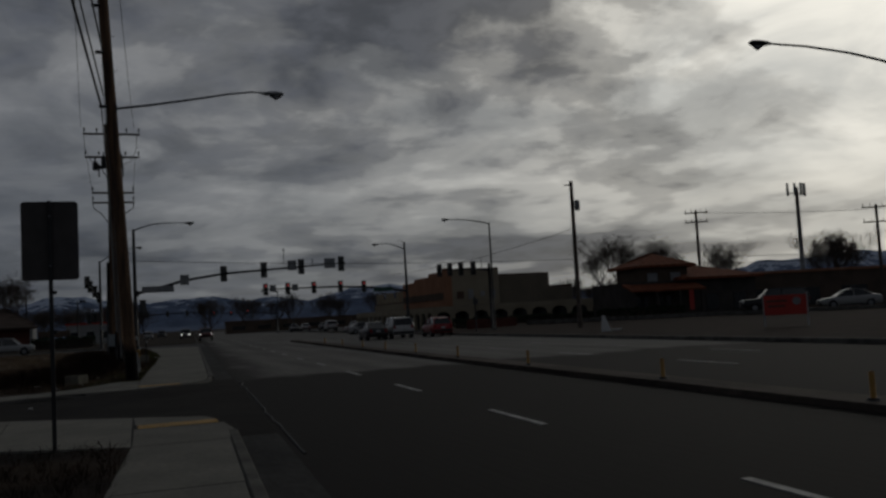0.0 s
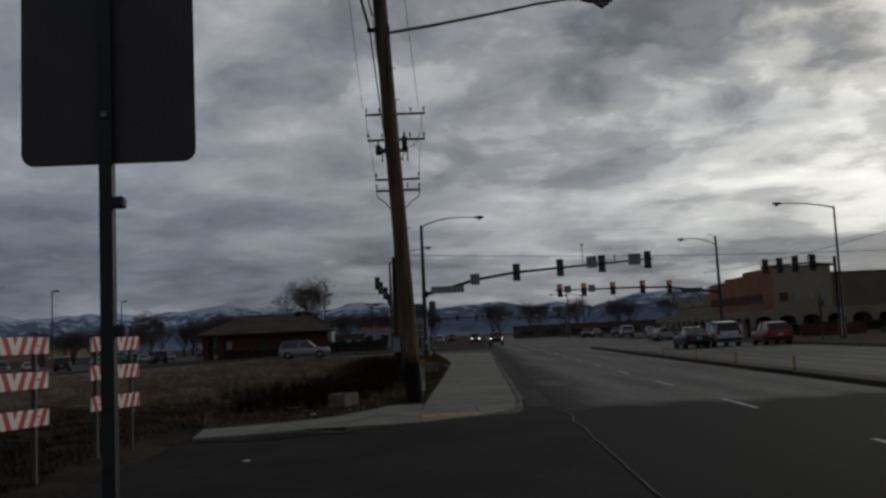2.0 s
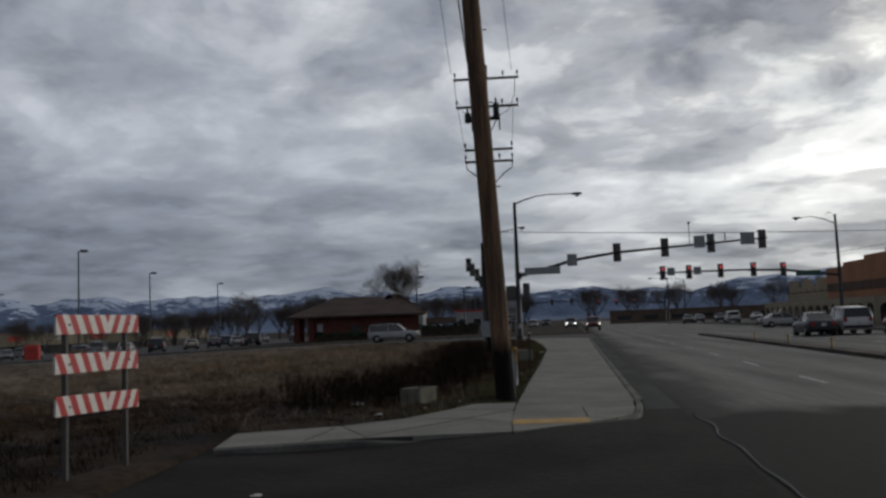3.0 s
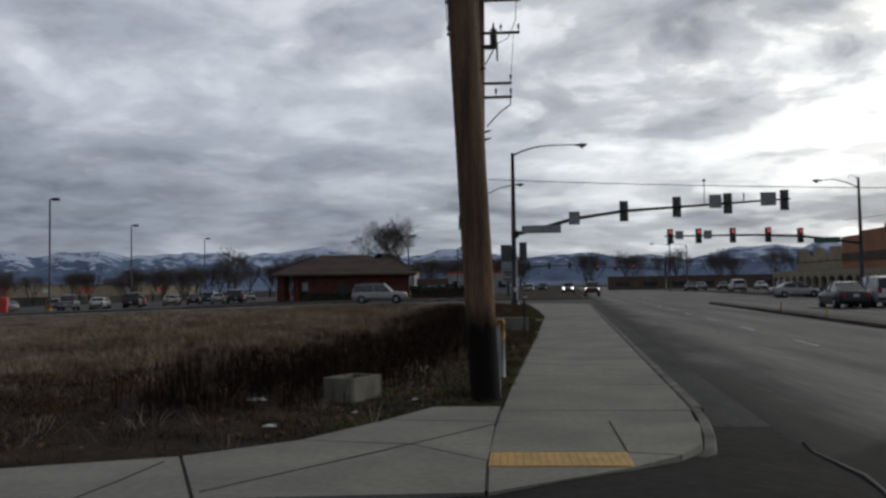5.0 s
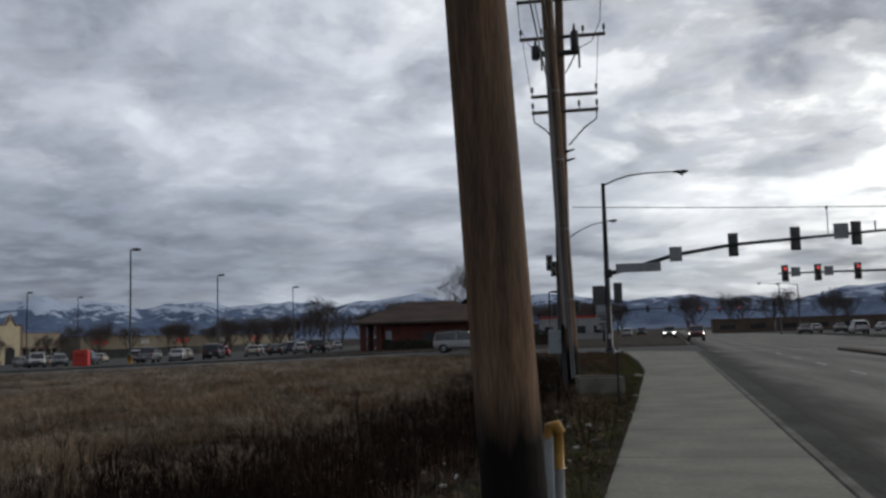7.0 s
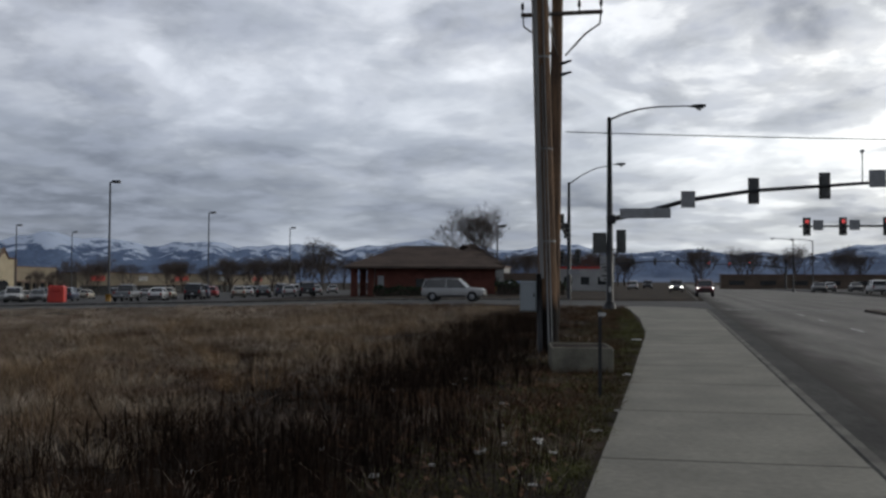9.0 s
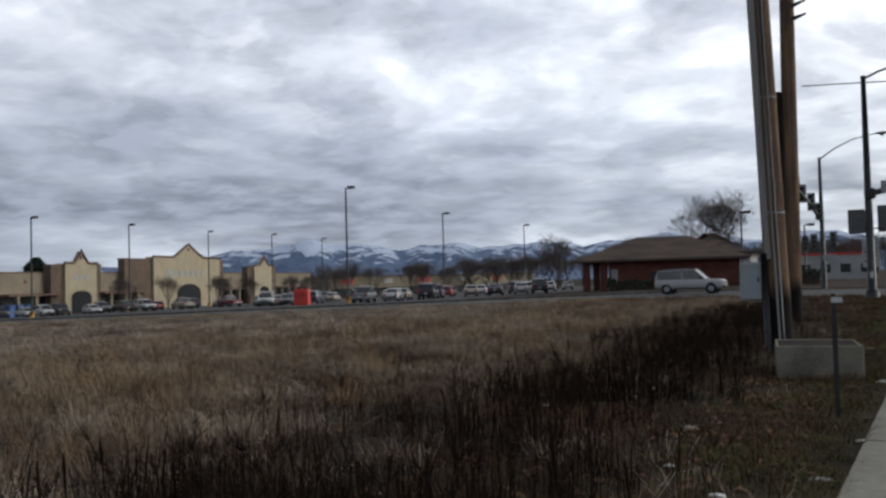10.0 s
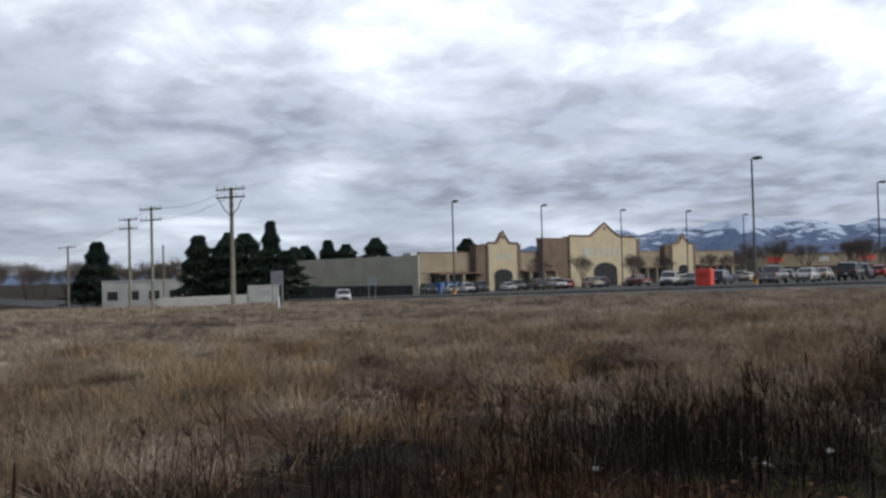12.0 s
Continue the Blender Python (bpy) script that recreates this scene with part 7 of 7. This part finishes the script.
blades("low_litter_grass", 12000, in_field(-9, 0.8, 18, 66, lambda x, y: 0.5), (0.03, 0.09), 0.008, 2.0, M_WEED, "flattened dark stalk litter", "grass", 4, 9, 0.12)
blades("dead_weeds", 3000, in_field(-9, 0.3, 19, 58, weed_zone), (0.12, 0.52), 0.006, 0.45, M_WEED, "dark dead weed stalks standing in the verge", "weeds", 5, 9, 0.10)
blades("verge_grass", 12000, in_field(-4, 1.4, 17, 74, verge_zone, 0.04), (0.025, 0.08), 0.006, 1.4, M_GREEN_GRASS, "short mossy green grass along the walk", "grass", 6, 12, 0.08)
blades("near_grass", 8000, in_field(-16, -1.2, -14, 17, None, 0.05), (0.05, 0.20), 0.008, 1.5, M_WEED, "dark rough grass beside the side street", "grass", 7, 10, 0.12)
blades("corner_grass", 3500, in_field(-14, 1.3, 60, 78.5), (0.05, 0.2), 0.014, 1.3, M_BROWN_GRASS, "thin dry grass by the street corner", "grass", 8, 8, 0.12)
# bushier stems with side twigs
verts, faces = [], []
rng = random.Random(9)
field_g = np.random.default_rng(10)
pick_weed = in_field(-10, 0.3, 20, 58, weed_zone)
for k in range(700):
    x, y = pick_weed(field_g)
    grow(rng, verts, faces, Vector((x, y, ground_z(x, y) - 0.03)), Vector((rng.uniform(-0.2, 0.2), rng.uniform(-0.2, 0.2), 1)).normalized(), rng.uniform(0.14, 0.30), 0.0045, 2, 0.55, 0.6, 0.0022)
tagged(raw("weed_stems", verts, faces, M_WEED), "branching dark weed stems in the verge", "weeds", kind="stuff")
# dark seed spikes standing above the weeds
verts, faces = [], []
pick_spike = in_field(-10, -0.6, 21, 52, weed_zone)
for k in range(260):
    x, y = pick_spike(field_g)
    h_ = rng.uniform(0.22, 0.52)
    lx_, ly_ = rng.uniform(-0.12, 0.12) * h_, rng.uniform(-0.12, 0.12) * h_
    z = ground_z(x, y) - 0.03
    rings = ((0.0, 0.005), (0.55, 0.004), (0.62, 0.008), (0.78, 0.012), (0.92, 0.008), (1.0, 0.003))
    base = len(verts)
    for u_, r_ in rings:
        for q in range(5):
            a = 2 * math.pi * q / 5
            verts.append((x + lx_ * u_ + math.cos(a) * r_, y + ly_ * u_ + math.sin(a) * r_, z + h_ * u_))
    for j in range(len(rings) - 1):
        for q in range(5):
            faces.append((base + j * 5 + q, base + j * 5 + (q + 1) % 5, base + j * 5 + 5 + (q + 1) % 5, base + j * 5 + 5 + q))
tagged(raw("seed_spikes", verts, faces, M_WEED), "dark upright seed spikes above the weeds", "weeds", kind="stuff")
# fallen leaves
verts, faces = [], []
pick_leaf = in_field(-7, 0.6, 17, 37, lambda x, y: max(0.05, 0.8 * math.exp(-((walk_left(y) - x - 1.6) / 1.5) ** 2) * (0.5 + noise.noise((x * 0.7, y * 0.7, 31)))))
for k in range(1050):
    x, y = pick_leaf(field_g)
    z = ground_z(x, y) + rng.uniform(0.02, 0.07)
    a, s = rng.uniform(0, 6.28), rng.uniform(0.025, 0.06)
    c, d = math.cos(a) * s, math.sin(a) * s
    b = len(verts)
    verts += [(x - c, y - d, z), (x - d * 0.6, y + c * 0.6, z + s * 0.5), (x + c, y + d, z + s * rng.uniform(-0.1, 0.4)), (x + d * 0.6, y - c * 0.6, z + s * 0.4)]
    faces += [(b, b + 1, b + 3), (b + 1, b + 2, b + 3)]
tagged(raw("fallen_leaves", verts, faces, M_LEAF), "curled brown fallen leaves along the walk edge", "leaves", kind="stuff")

# ---- walk slabs ----
def shrink(poly, d):
    c = Vector((sum(x for x, y in poly) / len(poly), sum(y for x, y in poly) / len(poly)))
    out_ = []
    for x, y in poly:
        v_ = Vector((x, y)) - c
        out_.append(tuple(c + v_ * (1 - d / max(v_.length, 0.2))))
    return out_


bed = prism_bm([(-1.25, -1.3), (0.2, -1.3), (0.45, 3.6), (0.3, 6.1), (-0.9, 7.0), (-5.1, 9.2), (-5.1, 5.1), (-2.8, 3.6), (-1.0, 2.6)], -0.35, -0.012)
prism(bed, [(-0.55, 16.05), (0.45, 16.85), (1.2, 17.9), (1.4, 18.9), (1.6, 20.3), (-0.45, 20.35), (-1.25, 20.3), (-1.65, 19.35), (-2.35, 18.05), (-3.25, 17.25), (-4.6, 16.65), (-4.5, 15.2), (-2.9, 15.65)], -0.35, -0.012)
ys_ = [20.4, 26, 35.3, 49.3, 60, 74]
prism(bed, [(walk_left(y) + 0.04, y) for y in ys_] + [(line_x(0.14, y), y) for y in ys_[::-1]], -0.35, -0.012)
prism(bed, [(walk_left(y) + 0.04, y) for y in (-60, -30, -1.3)] + [(line_x(0.14, y), y) for y in (-1.3, -30, -60)], -0.35, -0.012)
pavement = tagged(part("pavement", bed, M_GUTTER), "concrete walk of cast slabs with dark joints", "pavement", kind="structure")


def drop(x, y):
    """Slabs dip towards the kerb ramps."""
    k = max(0.0, 1 - abs(x) / 1.6)
    far_ = max(0.0, min(1.0, (19.0 - y) / 2.6)) if y > 12 else 0.0
    near_ = max(0.0, min(1.0, (y - 3.0) / 2.6)) if y < 12 else 0.0
    return -0.010 * k * max(far_, near_)


def slab(poly, material=M_CONCRETE, top=None, gap=0.02, name="slab"):
    bm = prism_bm(shrink(poly, gap), -0.3, top or drop)
    return part(name, bm, material, pavement)


slab([(-0.6, 15.95), (0.5, 16.78), (0.53, 16.83), (-0.61, 16.85)])
slab([(-0.61, 17.47), (0.57, 17.47), (0.62, 19.2), (-0.55, 19.2)])
slab([(0.5, 16.78), (1.0, 17.3), (0.57, 17.45)])
slab([(0.57, 17.45), (1.0, 17.3), (1.3, 17.85), (1.5, 18.9), (1.52, 19.15), (0.62, 19.2)])
slab([(-0.55, 19.2), (1.52, 19.15), (1.62, 19.95), (-0.52, 19.98)])
slab([(-0.55, 19.2), (-0.5, 20.4), (-1.3, 20.4), (-1.75, 19.35)])
slab([(-0.6, 17.1), (-0.55, 19.2), (-1.75, 19.35), (-2.4, 18.1), (-1.3, 17.85)])
slab([(-0.6, 15.95), (-0.6, 17.1), (-1.3, 17.85), (-2.4, 18.1), (-3.25, 17.3), (-2.6, 15.72)])
slab([(-2.6, 15.72), (-3.25, 17.3), (-4.75, 16.7), (-4.55, 15.1)])
edges_ = [19.98, 22.6, 24.0] + [24.0 + 3.05 * k for k in range(1, 17)]
for y0, y1 in zip(edges_, edges_[1:]):
    x0, x1 = walk_left(max(y0, 20.4)), walk_left(max(y1, 20.4))
    slab([(x0, y0), (line_x(0.145, y0), y0), (line_x(0.145, y1), y1), (x1, y1)])
slab([(1.45, 72.8), (line_x(0.145, 72.8), 72.8), (line_x(0.145, 75), 75), (4.6, 77.6), (2.6, 79.2), (-4, 79.25), (-4, 77.8), (0.4, 77.6), (1.3, 75.6)], top=lambda x, y: 0.0)
near_edges = [-1.3 - 3.0 * k for k in range(14)][::-1]
for y0, y1 in zip(near_edges, near_edges[1:]):
    slab([(walk_left(y0), y0), (line_x(0.145, y0), y0), (line_x(0.145, y1), y1), (walk_left(y1), y1)])
slab([(-1.3, -1.3), (line_x(0.145, -1.3), -1.3), (line_x(0.145, 2.5), 2.5), (-1.0, 2.5)])
slab([(-1.0, 2.5), (0.33, 2.5), (0.55, 3.8), (0.5, 4.9), (-0.93, 4.95)])
slab([(-0.9, 5.6), (0.45, 5.55), (0.35, 6.2), (-0.9, 7.1)])
slab([(-1.0, 2.5), (-0.9, 7.1), (-3.1, 8.55), (-2.9, 3.55)])
slab([(-2.9, 3.55), (-3.1, 8.55), (-5.2, 9.3), (-5.2, 5.0)])
# dark sealed joints that cross the slabs of the ramp
for a, b in (((-2.62, 15.94), (-0.53, 19.06)), ((-3.45, 15.62), (-3.30, 17.05))):
    a, b = Vector(a), Vector(b)
    n_ = (b - a).normalized()
    n_ = Vector((n_.y, -n_.x)) * 0.012
    m_ = a.lerp(b, 0.5) + n_ * 1.4
    part("joint_seal", prism_bm([tuple(a - n_), tuple(m_ - n_), tuple(b - n_), tuple(b + n_), tuple(m_ + n_), tuple(a + n_)], -0.05, lambda x, y: drop(x, y) + 0.003), M_GUTTER, pavement, "dark sealed joint")
# rounded kerb at the corner
def kerb_run(pts, w, name="corner_kerb", fade=None):
    bm = bmesh.new()
    rows_ = []
    for i, (x, y) in enumerate(pts):
        low_ = fade[i] if fade else 0.0
        a, b = Vector(pts[max(i - 1, 0)]), Vector(pts[min(i + 1, len(pts) - 1)])
        n_ = (b - a).normalized()
        n_ = Vector((n_.y, -n_.x)) * w
        rows_.append([bm.verts.new(q) for q in ((x, y, -0.3), (x, y, 0.002 - low_), (x + n_.x * 0.8, y + n_.y * 0.8, -low_), (x + n_.x, y + n_.y, -0.02 - low_), (x + n_.x * 1.06, y + n_.y * 1.06, -0.3))])
    for a, b in zip(rows_, rows_[1:]):
        for k in range(4):
            bm.faces.new((a[k], b[k], b[k + 1], a[k + 1]))
    bm.faces.new(rows_[0])
    bm.faces.new(rows_[-1][::-1])
    bmesh.ops.recalc_face_normals(bm, faces=bm.faces[:])
    return part(name, bm, M_KERB, pavement)


kerb_run([(line_x(0.15, 20.2), 20.2), (1.56, 19.3), (1.5, 18.9), (1.42, 18.4), (1.3, 17.85), (1.0, 17.3)][::-1], 0.11, fade=(0.10, 0.06, 0.03, 0.01, 0, 0))
kerb_run([(-4.55, 15.1), (-3.6, 15.42), (-2.75, 15.72), (-1.6, 15.86)], 0.13, fade=(0, 0, 0.02, 0.10))
kerb_run([(-5.2, 9.3), (-4.2, 8.95), (-3.1, 8.55), (-2.0, 7.85)][::-1], 0.13, fade=(0.10, 0.02, 0, 0))
# tactile pads with their domes
def tactile_pad(x0, x1, y0, y1):
    pad = part("tactile_pad", prism_bm([(x0, y0), (x1, y0), (x1 + 0.02, y1), (x0 + 0.01, y1)], -0.2, -0.002), M_YELLOW_PAD, pavement, "worn yellow tactile pad with domes")
    bm = bmesh.new()
    nx_, ny_ = int((x1 - x0) / 0.062), int((y1 - y0) / 0.062)
    for i in range(nx_):
        for j in range(ny_):
            cx, cy = x0 + (i + 0.5) * (x1 - x0) / nx_, y0 + (j + 0.5) * (y1 - y0) / ny_
            ring = [bm.verts.new((cx + 0.013 * math.cos(a), cy + 0.013 * math.sin(a), -0.003)) for a in (0, 1.05, 2.09, 3.14, 4.19, 5.24)]
            top = [bm.verts.new((cx + 0.008 * math.cos(a), cy + 0.008 * math.sin(a), 0.0012)) for a in (0, 1.05, 2.09, 3.14, 4.19, 5.24)]
            bm.faces.new(top)
            for k in range(6):
                bm.faces.new((ring[k], ring[(k + 1) % 6], top[(k + 1) % 6], top[k]))
    tagged(part("domes", bm, M_YELLOW_PAD, pad), kind="stuff")


tactile_pad(-0.60, 0.55, 16.86, 17.46)
tactile_pad(-0.86, 0.42, 4.97, 5.55)
